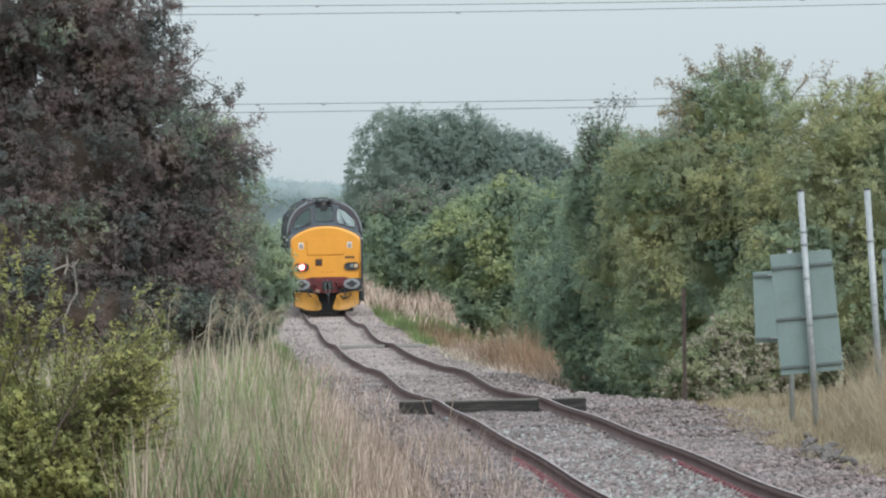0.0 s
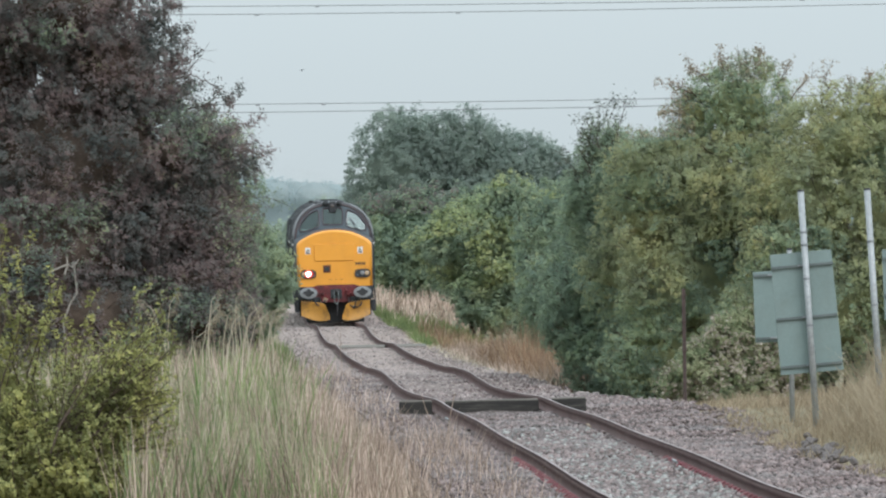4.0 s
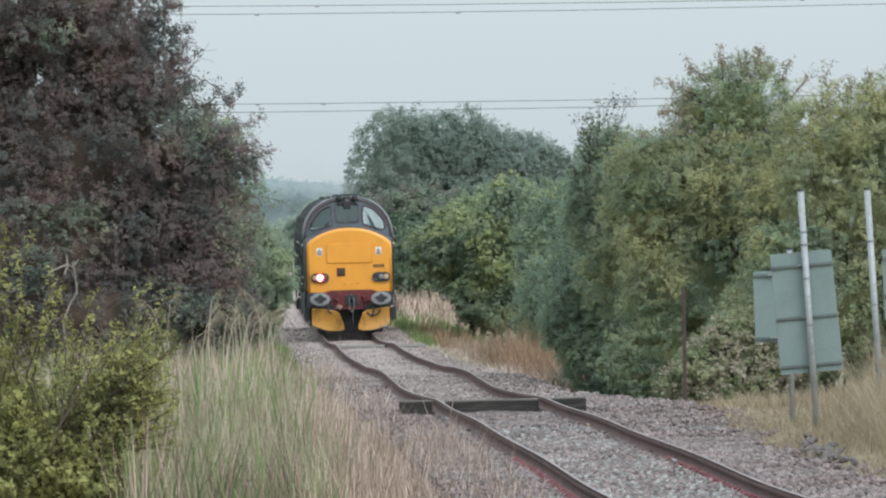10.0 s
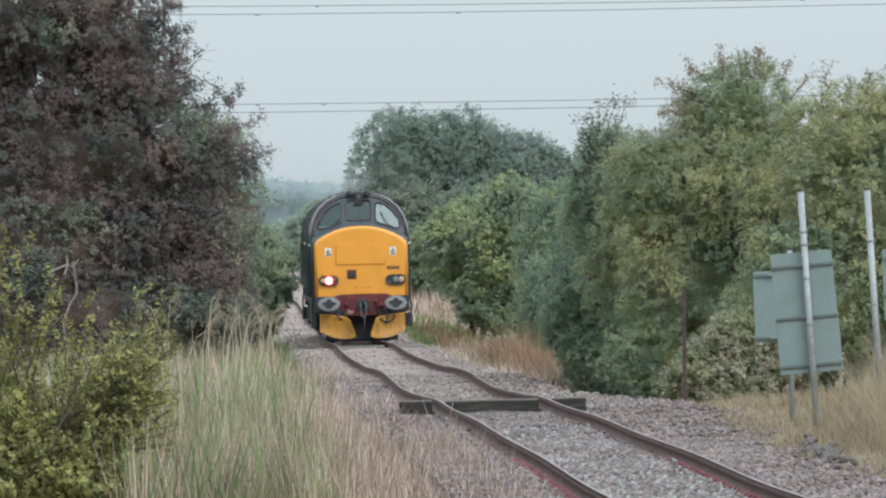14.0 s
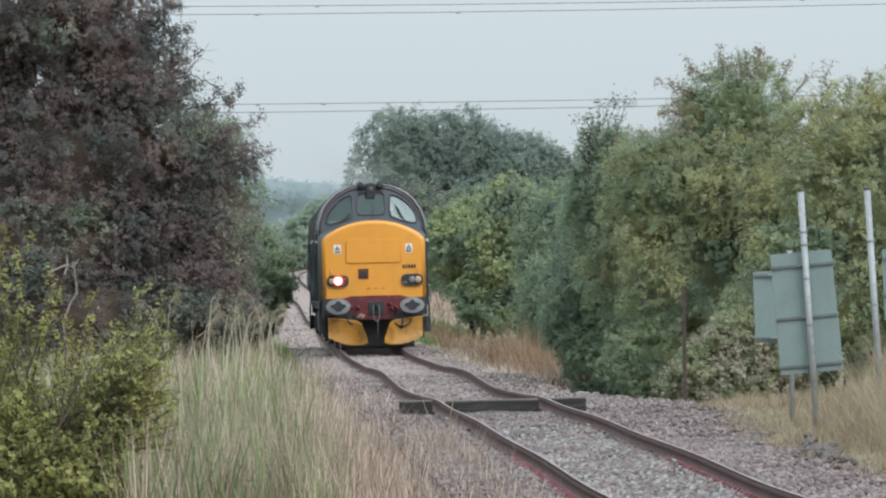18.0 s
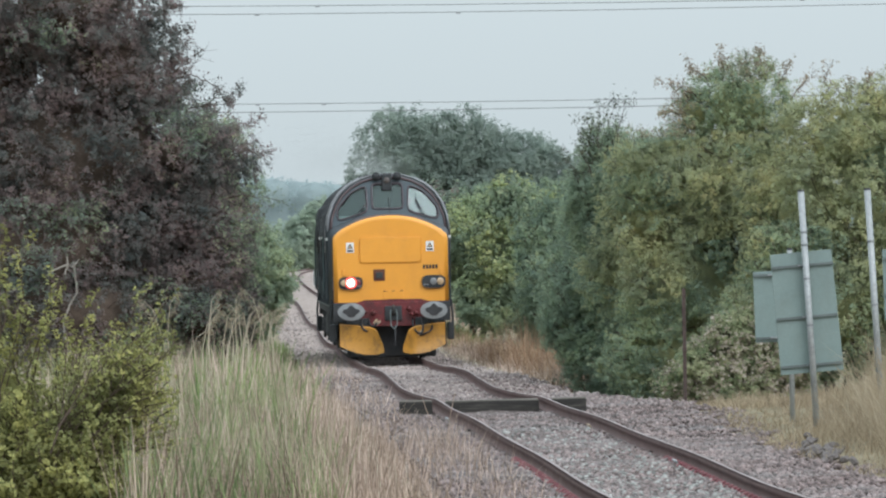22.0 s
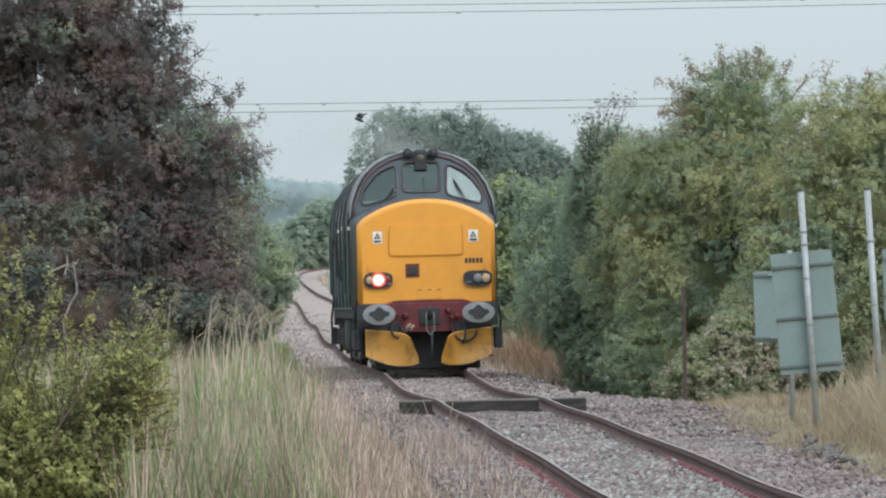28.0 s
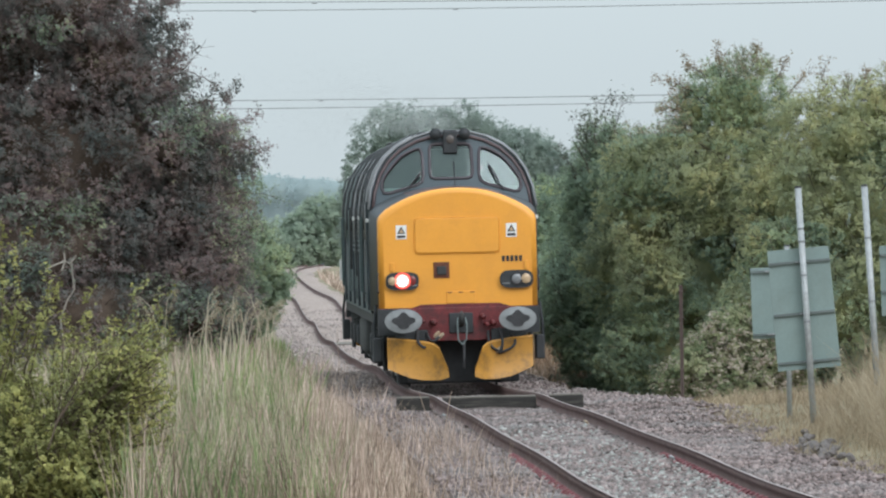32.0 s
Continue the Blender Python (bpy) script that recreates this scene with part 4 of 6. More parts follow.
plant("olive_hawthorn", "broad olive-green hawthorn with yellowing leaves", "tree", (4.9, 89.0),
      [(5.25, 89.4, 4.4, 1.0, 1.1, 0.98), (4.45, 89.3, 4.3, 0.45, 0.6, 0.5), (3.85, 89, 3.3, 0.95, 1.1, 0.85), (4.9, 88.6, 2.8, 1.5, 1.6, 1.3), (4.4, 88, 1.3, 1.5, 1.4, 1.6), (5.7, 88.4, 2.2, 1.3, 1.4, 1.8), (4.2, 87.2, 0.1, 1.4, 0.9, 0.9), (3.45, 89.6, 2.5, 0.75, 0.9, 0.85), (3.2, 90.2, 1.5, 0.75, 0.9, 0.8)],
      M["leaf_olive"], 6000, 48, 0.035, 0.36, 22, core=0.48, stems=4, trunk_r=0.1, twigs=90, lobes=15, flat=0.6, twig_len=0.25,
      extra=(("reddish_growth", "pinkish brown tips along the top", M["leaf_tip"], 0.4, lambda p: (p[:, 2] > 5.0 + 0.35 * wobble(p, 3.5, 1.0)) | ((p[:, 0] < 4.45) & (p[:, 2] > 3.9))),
             # leaf_dark by noise, more often low down and over the dome
             ("darker_leaves", "darker green leaves", M["leaf_dark"], 0.8, lambda p: (wobble(p, 1.9, 1.0) + 0.35 * (1.9 - p[:, 2]) > 0.2) | (p[:, 2] > 3.9 + 0.4 * wobble(p, 2.5, 1.0)))),
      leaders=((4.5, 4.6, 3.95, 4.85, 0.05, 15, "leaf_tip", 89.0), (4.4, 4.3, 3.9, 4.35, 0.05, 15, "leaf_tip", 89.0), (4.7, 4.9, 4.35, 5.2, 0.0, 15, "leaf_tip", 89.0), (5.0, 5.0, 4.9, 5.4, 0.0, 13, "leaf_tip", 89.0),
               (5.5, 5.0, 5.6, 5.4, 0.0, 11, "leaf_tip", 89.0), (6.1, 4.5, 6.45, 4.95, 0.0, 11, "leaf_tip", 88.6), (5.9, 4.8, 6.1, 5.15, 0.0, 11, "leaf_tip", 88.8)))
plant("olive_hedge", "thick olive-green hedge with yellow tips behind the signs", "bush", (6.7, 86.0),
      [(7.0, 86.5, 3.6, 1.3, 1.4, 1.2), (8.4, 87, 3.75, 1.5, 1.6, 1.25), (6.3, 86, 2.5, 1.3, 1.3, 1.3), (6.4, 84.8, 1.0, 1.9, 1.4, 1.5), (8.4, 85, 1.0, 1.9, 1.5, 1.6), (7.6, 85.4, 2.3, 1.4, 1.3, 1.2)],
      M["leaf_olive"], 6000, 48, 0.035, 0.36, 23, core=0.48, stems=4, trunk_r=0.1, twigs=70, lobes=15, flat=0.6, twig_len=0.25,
      # leaf_dark picked more often lower down, darkening the hedge towards its foot
      extra=(("darker_leaves", "darker green leaves lower down", M["leaf_dark"], 0.75, lambda p: wobble(p, 1.7, 1.0) + 0.35 * (1.7 - p[:, 2]) > 0.25),),
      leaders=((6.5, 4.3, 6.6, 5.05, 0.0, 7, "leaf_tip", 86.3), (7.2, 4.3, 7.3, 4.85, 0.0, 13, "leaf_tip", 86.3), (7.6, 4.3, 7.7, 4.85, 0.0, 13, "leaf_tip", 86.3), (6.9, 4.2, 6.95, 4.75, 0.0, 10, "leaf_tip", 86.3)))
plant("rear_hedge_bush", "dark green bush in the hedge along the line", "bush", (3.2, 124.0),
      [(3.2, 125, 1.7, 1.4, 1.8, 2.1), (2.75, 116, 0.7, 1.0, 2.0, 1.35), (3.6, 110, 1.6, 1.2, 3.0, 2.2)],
      M["leaf_darkened"], 3600, 32, 0.062, 0.42, 24, stems=3, trunk_r=0.08, twigs=40)
plant("lime_bush", "bright yellow-green bush at the side of the line", "bush", (1.0, 158.0),
      [(0.7, 159, 2.25, 1.4, 1.6, 1.55), (2.1, 157, 2.3, 1.4, 1.5, 1.95), (1.75, 157.4, 0.6, 1.3, 1.4, 1.1), (3.7, 158, 2.9, 0.9, 1.2, 1.3)],
      M["leaf_green"], 3600, 32, 0.08, 0.5, 25, stems=3, trunk_r=0.08, twigs=20,
      # leaf_lime picked higher up, so the upper bush is paler
      extra=(("lighter_leaves", "paler yellow-green leaves", M["leaf_lime"], 0.7, lambda p: (p[:, 2] > 0.9) & (p[:, 0] < 4.2) & (wobble(p, 1.6, 1.0) > -0.35)),))
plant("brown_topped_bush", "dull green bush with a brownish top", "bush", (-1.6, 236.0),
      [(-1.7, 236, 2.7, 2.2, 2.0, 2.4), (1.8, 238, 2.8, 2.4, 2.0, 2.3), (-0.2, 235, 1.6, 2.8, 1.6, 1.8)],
      M["leaf_darkened"], 1800, 24, 0.13, 0.7, 26, stems=2, twigs=0, core=0.6,
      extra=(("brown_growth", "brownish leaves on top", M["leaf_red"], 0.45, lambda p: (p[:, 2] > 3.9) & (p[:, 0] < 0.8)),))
plant("far_hedge", "grey-green hedge across the end of the line", "bush", (-13.0, 476.0),
      [(-20, 478, 2.4, 4.0, 2.5, 2.9), (-14.5, 476, 2.6, 3.2, 2.5, 2.9), (-10.4, 477, 4.3, 3.0, 2.5, 3.9), (-6.3, 476, 5.0, 3.0, 2.5, 4.2), (-12.7, 476, 3.0, 1.9, 2.2, 3.0), (-25, 479, 2.2, 4.0, 2.5, 2.6)],
      M["leaf_misted"], 2400, 30, 0.22, 1.1, 29, lobes=8, stems=3, trunk_r=0.1, twigs=0, core=0.65, loose=0.3)
plant("far_round_tree", "large rounded grey-green tree in the distance", "tree", (0.5, 332.0),
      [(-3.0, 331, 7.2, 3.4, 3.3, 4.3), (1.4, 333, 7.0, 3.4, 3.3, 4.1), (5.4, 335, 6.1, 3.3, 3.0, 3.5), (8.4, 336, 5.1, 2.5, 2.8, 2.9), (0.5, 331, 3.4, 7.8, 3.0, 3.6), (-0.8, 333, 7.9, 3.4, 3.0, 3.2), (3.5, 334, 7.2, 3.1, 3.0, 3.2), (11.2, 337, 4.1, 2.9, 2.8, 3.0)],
      M["leaf_hazed"], 7200, 26, 0.14, 0.85, 27, lobes=14, stems=4, trunk_r=0.3, twigs=0, rough=0.05, up=0.5, core=0.55, inner=0.3, loose=0.35, rise=0.6, flat=0.95, body=0.9)


# ================= feathery bush in the foreground =================
def arching_branch(r, foot, tip, sag, shoots, shoot_len, leaf, dense):
    """A bent branch with side shoots; gives its line, its shoots as strips, and leaf places with directions."""
    u = np.linspace(0, 1, 7)[:, None]
    line = foot * (1 - u) + tip * u + np.array([0, 0, sag]) * (4 * u * (1 - u)) + 0.02 * r.normal(size=(7, 3)) * (u > 0) * np.linalg.norm(tip - foot)
    strips, places, ways = [], [], []
    way = tip - foot
    way /= np.linalg.norm(way)
    for k in range(shoots):
        t = 0.22 + 0.78 * (k + r.random()) / shoots
        i = min(int(t * 6), 5)
        p = line[i] + (line[i + 1] - line[i]) * (t * 6 - i)
        side = r.normal(size=3)
        side -= way * side.dot(way)
        side /= np.linalg.norm(side)
        w = way * 0.75 + side * 0.85 + np.array([0, 0, 0.3])
        w /= np.linalg.norm(w)
        ln = shoot_len * (1.15 - 0.75 * t) * (0.6 + 0.8 * r.random())
        end = p + w * ln
        strips.append((p, end))
        n = max(3, int(ln * dense))
        v = r.random(n)
        places.append(p + w * (v * ln)[:, None] + r.normal(size=(n, 3)) * leaf * 0.45)
        ways.append(np.repeat((w + side * 0.3)[None], n, 0))
    return line, strips, np.concatenate(places), np.concatenate(ways)


def feathery_bush():
    r = np.random.default_rng(31)
    bx_, by_ = -3.9, 46.0
    bz_ = float(lie(bx_, by_))
    root = thing("yellowing_bush", "feathery yellow-green bush beside tall dry grass", "bush", m=pose(bx_, by_, bz_))
    o = np.array([bx_, by_, bz_])
    plan = []
    for k in range(55):
        x = -5.6 + 2.1 * r.random()
        foot = np.array([x + 0.2 * r.normal(), 46 + 0.45 * r.normal(), -0.4])
        high = 0.7 + 1.25 * r.random() ** 0.9
        if x > -4.0:
            high = min(high, 1.75 - 1.0 * (x + 4.0))
        plan.append((foot, np.array([x + 0.35 * r.normal() + 0.15, 45.9 + 0.5 * r.normal(), high]), 0.05, 18, 0.34, 0.032, 75))
    for k in range(140):
        x = -5.6 + 2.4 * r.random()
        plan.append((np.array([x, 45.7 + 0.3 * r.normal(), -0.4]), np.array([x + 0.3 * r.normal(), 45.1 + 0.25 * r.normal(), -0.1 + 1.0 * r.random()]), 0.05, 14, 0.34, 0.032, 100))
    for k in range(180):
        x = -5.2 + 2.35 * r.random()
        plan.append((np.array([x, 44.9 + 0.2 * r.normal(), -0.45]), np.array([x + 0.25 * r.normal(), 44.75 + 0.2 * r.normal(), -0.15 + 0.6 * r.random()]), 0.05, 10, 0.26, 0.032, 100))
    for tx, tz in ((-3.86, 2.28), (-3.7, 2.22), (-3.52, 1.9), (-3.45, 1.78), (-3.95, 2.1), (-4.3, 2.3), (-4.7, 2.2)):
        plan.append((np.array([tx - 0.35, 45.8, 0.4]), np.array([tx, 45.7, tz]), 0.08, 14, 0.26, 0.04, 85))
    for k in range(120):
        a = radians(8 + 56 * r.random())
        ln = 0.8 + 0.7 * r.random()
        foot = np.array([-3.55 + 0.4 * r.random(), 45.4 + 0.3 * r.normal(), -0.2 + 0.75 * r.random()])
        tip = foot + np.array([math.cos(a) * ln, 0.15 * r.normal(), math.sin(a) * ln * 0.95])
        if tip[0] < -2.38:
            plan.append((foot, tip, 0.05, 20, 0.24, 0.03, 48))
    lines, strips, places, ways = [], [], [], []
    for q in plan:
        a, b, c, d = arching_branch(r, *q)
        lines.append(a - o)
        strips += b
        places.append(c - o)
        ways.append(d)
    c, w = np.concatenate(places), np.concatenate(ways)
    keep = c[:, 2] > 0.02
    mesh_part("crown", raw_mesh("crown", *small_leaves(c[keep], w[keep], 0.036, r, 0.6)), M["leaf_front"], root)
    core = [lump((-0.75, 0.25, 0.85), (0.85, 0.5, 0.95), 3), (lump((-0.1, 0.2, 0.45), (0.55, 0.4, 0.6), 5))]
    tagged(mesh_part("inner_foliage", raw_mesh("inner_foliage", *joined(core)), M["leaf_front"], root, smooth=True), "dense inner foliage", kind="stuff")
    for k in range(len(lines)):
        if k % 3 == 0:
            bm = bmesh.new()
            tube(bm, [Vector(p) for p in lines[k]], [0.012, 0.011, 0.010, 0.008, 0.007, 0.005, 0.003], 5)
            part("branch", bm, M["twig"], root)
    bm = bmesh.new()
    for k in range(len(lines)):
        if k % 3:
            tube(bm, [Vector(p) for p in lines[k]], [0.011, 0.010, 0.009, 0.007, 0.006, 0.005, 0.003], 4)
    tagged(part("brushwood", bm, M["twig"], root), "thin brown branches", kind="stuff")
    lo, hi = np.array([q[0] for q in strips]) - o, np.array([q[1] for q in strips]) - o
    w_ = np.array([0.0028, 0, 0.0018])
    v = np.stack([lo - w_, lo + w_, hi + w_ * 0.4, hi - w_ * 0.4], 1).reshape(-1, 3)
    tagged(mesh_part("outer_growth", raw_mesh("outer_growth", v, np.arange(len(v)).reshape(-1, 4)), M["twig"], root), "thin side shoots", kind="stuff")


feathery_bush()
plant("bramble", "low bramble with pale dry flower heads", "bush", (4.6, 80.0),
      [(4.77, 80.2, 0.03, 0.78, 0.8, 1.0), (4.11, 79.9, -0.24, 0.62, 0.7, 0.67), (5.26, 80.4, 0.14, 0.6, 0.7, 0.8)],
      M["leaf_bramble"], 1500, 26, 0.046, 0.24, 32, stems=4, trunk_r=0.02, twigs=60, twig_len=0.15,
      extra=(("flower_head", "pale pinkish dry flower heads", M["flower_head"], 0.42, lambda p: wobble(p, 4.1, 1.0) > -0.45),))

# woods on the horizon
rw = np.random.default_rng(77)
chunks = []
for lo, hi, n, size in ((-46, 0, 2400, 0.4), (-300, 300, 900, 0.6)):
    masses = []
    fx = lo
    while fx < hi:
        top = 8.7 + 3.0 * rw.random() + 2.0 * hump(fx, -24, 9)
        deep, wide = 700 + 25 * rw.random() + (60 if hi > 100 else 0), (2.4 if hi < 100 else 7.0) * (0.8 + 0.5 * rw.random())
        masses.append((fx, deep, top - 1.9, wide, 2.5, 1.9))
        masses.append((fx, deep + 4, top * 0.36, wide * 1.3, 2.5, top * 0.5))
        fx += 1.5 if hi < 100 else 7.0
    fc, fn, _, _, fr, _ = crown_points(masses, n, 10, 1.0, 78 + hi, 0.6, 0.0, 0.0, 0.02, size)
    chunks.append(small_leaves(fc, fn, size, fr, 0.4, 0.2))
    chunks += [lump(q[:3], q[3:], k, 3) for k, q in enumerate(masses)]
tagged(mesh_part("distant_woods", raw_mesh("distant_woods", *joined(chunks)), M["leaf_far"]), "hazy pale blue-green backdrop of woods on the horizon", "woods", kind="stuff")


# ================= grass =================
def strip(y0, y1, d0, d1, side, power=1.0, kfun=None):
    """Places beside the track, d0 to d1 metres from its middle."""
    def place(r, n):
        y = y0 + (y1 - y0) * r.random(n) ** power
        d = d0 + (d1 - d0) * r.random(n)
        x = middle(y) + side * d
        patchy = 0.75 + 0.35 * np.sin(x * 2.3 + 1.7 * np.sin(y * 0.9)) * np.sin(y * 0.55 + x)
        k = patchy if kfun is None else patchy * kfun(x, y, d)
        keep = r.random(n) < np.clip(k + 0.25, 0, 1)
        return x[keep], y[keep], lie(x[keep], y[keep]) - 0.02, k[keep]
    return place


def edge_left(x, y, d):
    # no grass under the bush in the foreground
    return np.where((y < 46.3) & (x < -2.55 - 0.25 * np.sin(y * 3.0)), -1.0, 0.12 + 0.98 * smoothstep(1.5, 3.2, d))


sward("dry_reed_grass", "tall straw-coloured grass and dead reeds beside the track", M["dry"], [
    blades(15000, strip(42, 60, 1.55, 6.5, -1, 1.0, edge_left), 0.95, 0.011, 0.16, 41),
    blades(9000, strip(58, 86, 1.5, 7.0, -1, 1.0, edge_left), 1.05, 0.014, 0.15, 42),
    blades(4500, strip(84, 130, 1.8, 7.0, -1, 1.0, edge_left), 0.9, 0.022, 0.15, 43)])
sward("pale_stalks_of_grass", "taller bleached stalks standing out of the grass", M["pale_stalk"], [
    blades(420, strip(43, 60, 2.2, 6.0, -1, 1.0, edge_left), 1.15, 0.013, 0.10, 241),
    blades(300, strip(60, 80, 2.0, 6.0, -1, 1.0, edge_left), 1.2, 0.014, 0.10, 242)])
sward("broad_green_blades", "broad fresh green blades among the straw", M["green_blade"], [
    blades(420, strip(43, 58, 2.9, 5.5, -1, 1.0, edge_left), 0.85, 0.026, 0.28, 243),
    blades(460, strip(58, 76, 2.6, 5.5, -1, 1.0, edge_left), 1.2, 0.028, 0.22, 244)])
sward("sparse_straw", "thin scattered straws at the edge of the ballast", M["dry"], [
    blades(1500, strip(40, 62, 1.15, 2.1, -1), 0.55, 0.007, 0.3, 141),
    blades(900, strip(62, 110, 1.2, 2.0, -1), 0.5, 0.010, 0.3, 142)])


def reed_stand(r, n):
    y = 60 + 15 * r.random(n)
    x = -4.5 + 2.1 * r.random(n) + (67 - y) * 0.03
    return x, y, lie(x, y) - 0.02, 0.6 + 0.6 * r.random(n)


sward("reed_bed", "stand of thin dry reed stems", M["dry"], [blades(700, reed_stand, 1.3, 0.012, 0.10, 143)])
sward("green_reed_grass", "tall fresh green grass among the straw", M["green_grass"], [
    blades(9500, strip(42, 64, 3.0, 6.5, -1, 1.0, edge_left), 0.95, 0.013, 0.2, 44),
    blades(7500, strip(60, 100, 2.6, 7.0, -1, 1.0, edge_left), 1.0, 0.017, 0.18, 45)])
def off_rubble(x, y):
    return 1 - 1.3 * hump(x, 3.95, 0.42) * hump(y, 53.5, 3.0)


sward("dry_bank_grass", "bleached dry grass on the bank below the signs", M["bank_straw"], [
    blades(13000, strip(40, 58, 2.3, 6.5, 1, 1.0, lambda x, y, d: off_rubble(x, y) * (0.3 + 0.95 * smoothstep(2.2, 3.4, d))), 0.62, 0.0065, 0.42, 46),
    blades(4500, strip(56, 84, 2.2, 7.5, 1, 1.0, lambda x, y, d: np.where(d < bed_right(y) - 0.1, -1.0, 0.4 + 0.5 * smoothstep(2.8, 4.4, d))), 0.36, 0.011, 0.4, 47)])


def bank_top(r, n):
    y = 50 + 13 * r.random(n)
    x = 4.75 + 1.6 * r.random(n) ** 1.3 + (y - 56) * 0.05
    return x, y, lie(x, y) - 0.02, 0.45 + 0.75 * r.random(n) * smoothstep(4.5, 5.3, x)


sward("tall_bank_grass", "tall pale grass bending over on top of the bank", M["bank_straw"], [blades(3200, bank_top, 0.95, 0.010, 0.38, 246)])
sward("brown_bank_grass", "brownish withered grass on the bank", M["turf"], [
    blades(11000, strip(40, 58, 2.3, 6.5, 1, 1.0, lambda x, y, d: off_rubble(x, y) * (0.3 + 0.7 * smoothstep(2.2, 3.6, d))), 0.46, 0.007, 0.5, 148),
    blades(7000, strip(56, 84, 2.2, 7.5, 1, 1.0, lambda x, y, d: np.where(d < bed_right(y) - 0.1, -1.0, 0.4 + 0.5 * smoothstep(2.8, 4.4, d))), 0.34, 0.013, 0.4, 149)])
sward("short_dry_turf", "short brownish turf between ballast and bank", M["turf"], [
    blades(12000, strip(44, 86, 1.9, 5.2, 1, 1.0, lambda x, y, d: np.where(d < bed_right(y) - 0.25, -1.0, 1.0)), 0.16, 0.011, 0.5, 145)])
sward("dead_weeds", "rusty brown dead weeds at the foot of the hedge", M["weed"], [
    blades(1800, strip(98, 122, 2.3, 3.6, 1), 0.95, 0.013, 0.3, 146),
    blades(1200, strip(135, 160, 2.3, 3.8, 1), 0.8, 0.02, 0.3, 147)])
sward("dry_verge_grass", "bleached dry grass and dead stems along the hedge", M["dry"], [
    blades(4800, strip(92, 132, 1.9, 3.6, 1, 1.0, lambda x, y, d: 0.35 + 0.8 * smoothstep(1.9, 3.0, d)), 0.75, 0.018, 0.3, 48),
    blades(2600, strip(128, 175, 1.9, 3.4, 1, 1.0, lambda x, y, d: 0.35 + 0.6 * smoothstep(1.9, 3.0, d)), 0.5, 0.026, 0.3, 49),
    blades(3500, strip(175, 330, 2.2, 8, 1), 0.9, 0.05, 0.3, 50)])
sward("flattened_straw", "pale flattened straw beside the ballast", M["pale_stalk"], [
    blades(5000, strip(103, 136, 1.8, 2.75, 1), 0.16, 0.03, 1.3, 151),
    blades(1500, strip(136, 160, 1.9, 2.6, 1), 0.2, 0.035, 1.2, 152)])
sward("tall_dead_weeds", "tall reddish brown dead weeds before the hedge", M["weed"], [blades(1100, strip(97, 108, 2.35, 3.3, 1), 1.3, 0.012, 0.22, 153)])
sward("green_verge_grass", "lush green grass on the verge", M["meadow_green"], [
    blades(8000, strip(142, 190, 1.95, 4.2, 1), 0.46, 0.03, 0.3, 51),
    blades(1600, strip(112, 150, 1.85, 3.0, -1), 0.3, 0.022, 0.3, 52)])


# ================= single reeds with plumes =================
def reed(seed):
    r = np.random.default_rng(seed)
    h = 1.45 + 0.6 * r.random()
    nod = 0.16 + 0.16 * r.random()
    root = thing("reed", "dry standing reed with a drooping brown plume", "reed", group="reeds beside the track")
    pts = [(0, 0, -0.05), (0.02, 0, h * 0.4), (0.05, 0.01, h * 0.75), (0.12, 0.02, h * 0.93), (0.12 + nod * 0.5, 0.03, h)]
    bm = bmesh.new()
    tube(bm, pts, [0.009, 0.008, 0.007, 0.005, 0.003], 5)
    part("stalk", bm, M["pale_stalk"], root)
    bm = bmesh.new()
    for k in range(13):
        u = k / 12
        p = Vector((0.09 + (0.03 + nod * 0.5) * u, 0.02 + 0.01 * u, h * (0.86 + 0.14 * u) - 0.01))
        ln = (0.12 - 0.05 * u) * (0.8 + 0.4 * r.random())
        y_ = 0.05 * r.normal()
        q1 = p + Vector((0.45 * ln, y_ * 0.5, 0.10 * ln))
        q2 = p + Vector((0.85 * ln, y_, -0.55 * ln))
        w_ = Vector((0, 0, 0.0045))
        v_ = [bm.verts.new(s_) for s_ in (p - w_ * 0.5, p + w_ * 0.5, q1 + w_, q1 - w_, q2)]
        bm.faces.new((v_[0], v_[1], v_[2], v_[3]))
        bm.faces.new((v_[3], v_[2], v_[4]))
    tagged(part("plume", bm, M["plume"], root), "feathery brown seed plume", kind="stuff")
    for k in range(2):
        a, z0 = r.random() * math.tau, h * (0.3 + 0.25 * k)
        w = Vector((math.cos(a), math.sin(a) * 0.5, 0))
        bm = bmesh.new()
        side = Vector((-w.y, w.x, 0)).normalized() * 0.007
        p0, p1, p2 = Vector((0.02, 0, z0)), Vector((0.02, 0, z0 + 0.24)) + w * 0.12, Vector((0.02, 0, z0 + 0.28)) + w * 0.34
        q = [bm.verts.new(p) for p in (p0 - side * 0.5, p0 + side * 0.5, p1 + side, p1 - side, p2)]
        bm.faces.new((q[0], q[1], q[2], q[3]))
        bm.faces.new((q[3], q[2], q[4]))
        part("leaf", bm, M["green_grass"] if k % 2 else M["dry"], root)
    return root


kinds = [reed(61 + k) for k in range(4)]
rr = np.random.default_rng(66)
spots = []
for k in range(9):
    y = 60 + 14 * rr.random()
    spots.append((float(-4.15 + 1.6 * rr.random() ** 0.8) + (67 - y) * 0.03, y))
for k in range(13):
    y = 63 + 8 * rr.random()
    spots.append((float(-3.2 + 1.0 * rr.random()) + (67 - y) * 0.03, y))
for k, (x, y) in enumerate(spots):
    m = pose(x, y, float(lie(x, y)), rr.normal() * 4, rr.normal() * 5, rr.random() * 90 - 45 + 180 * (rr.random() < 0.4))
    if k < len(kinds):
        kinds[k].matrix_basis = m
    else:
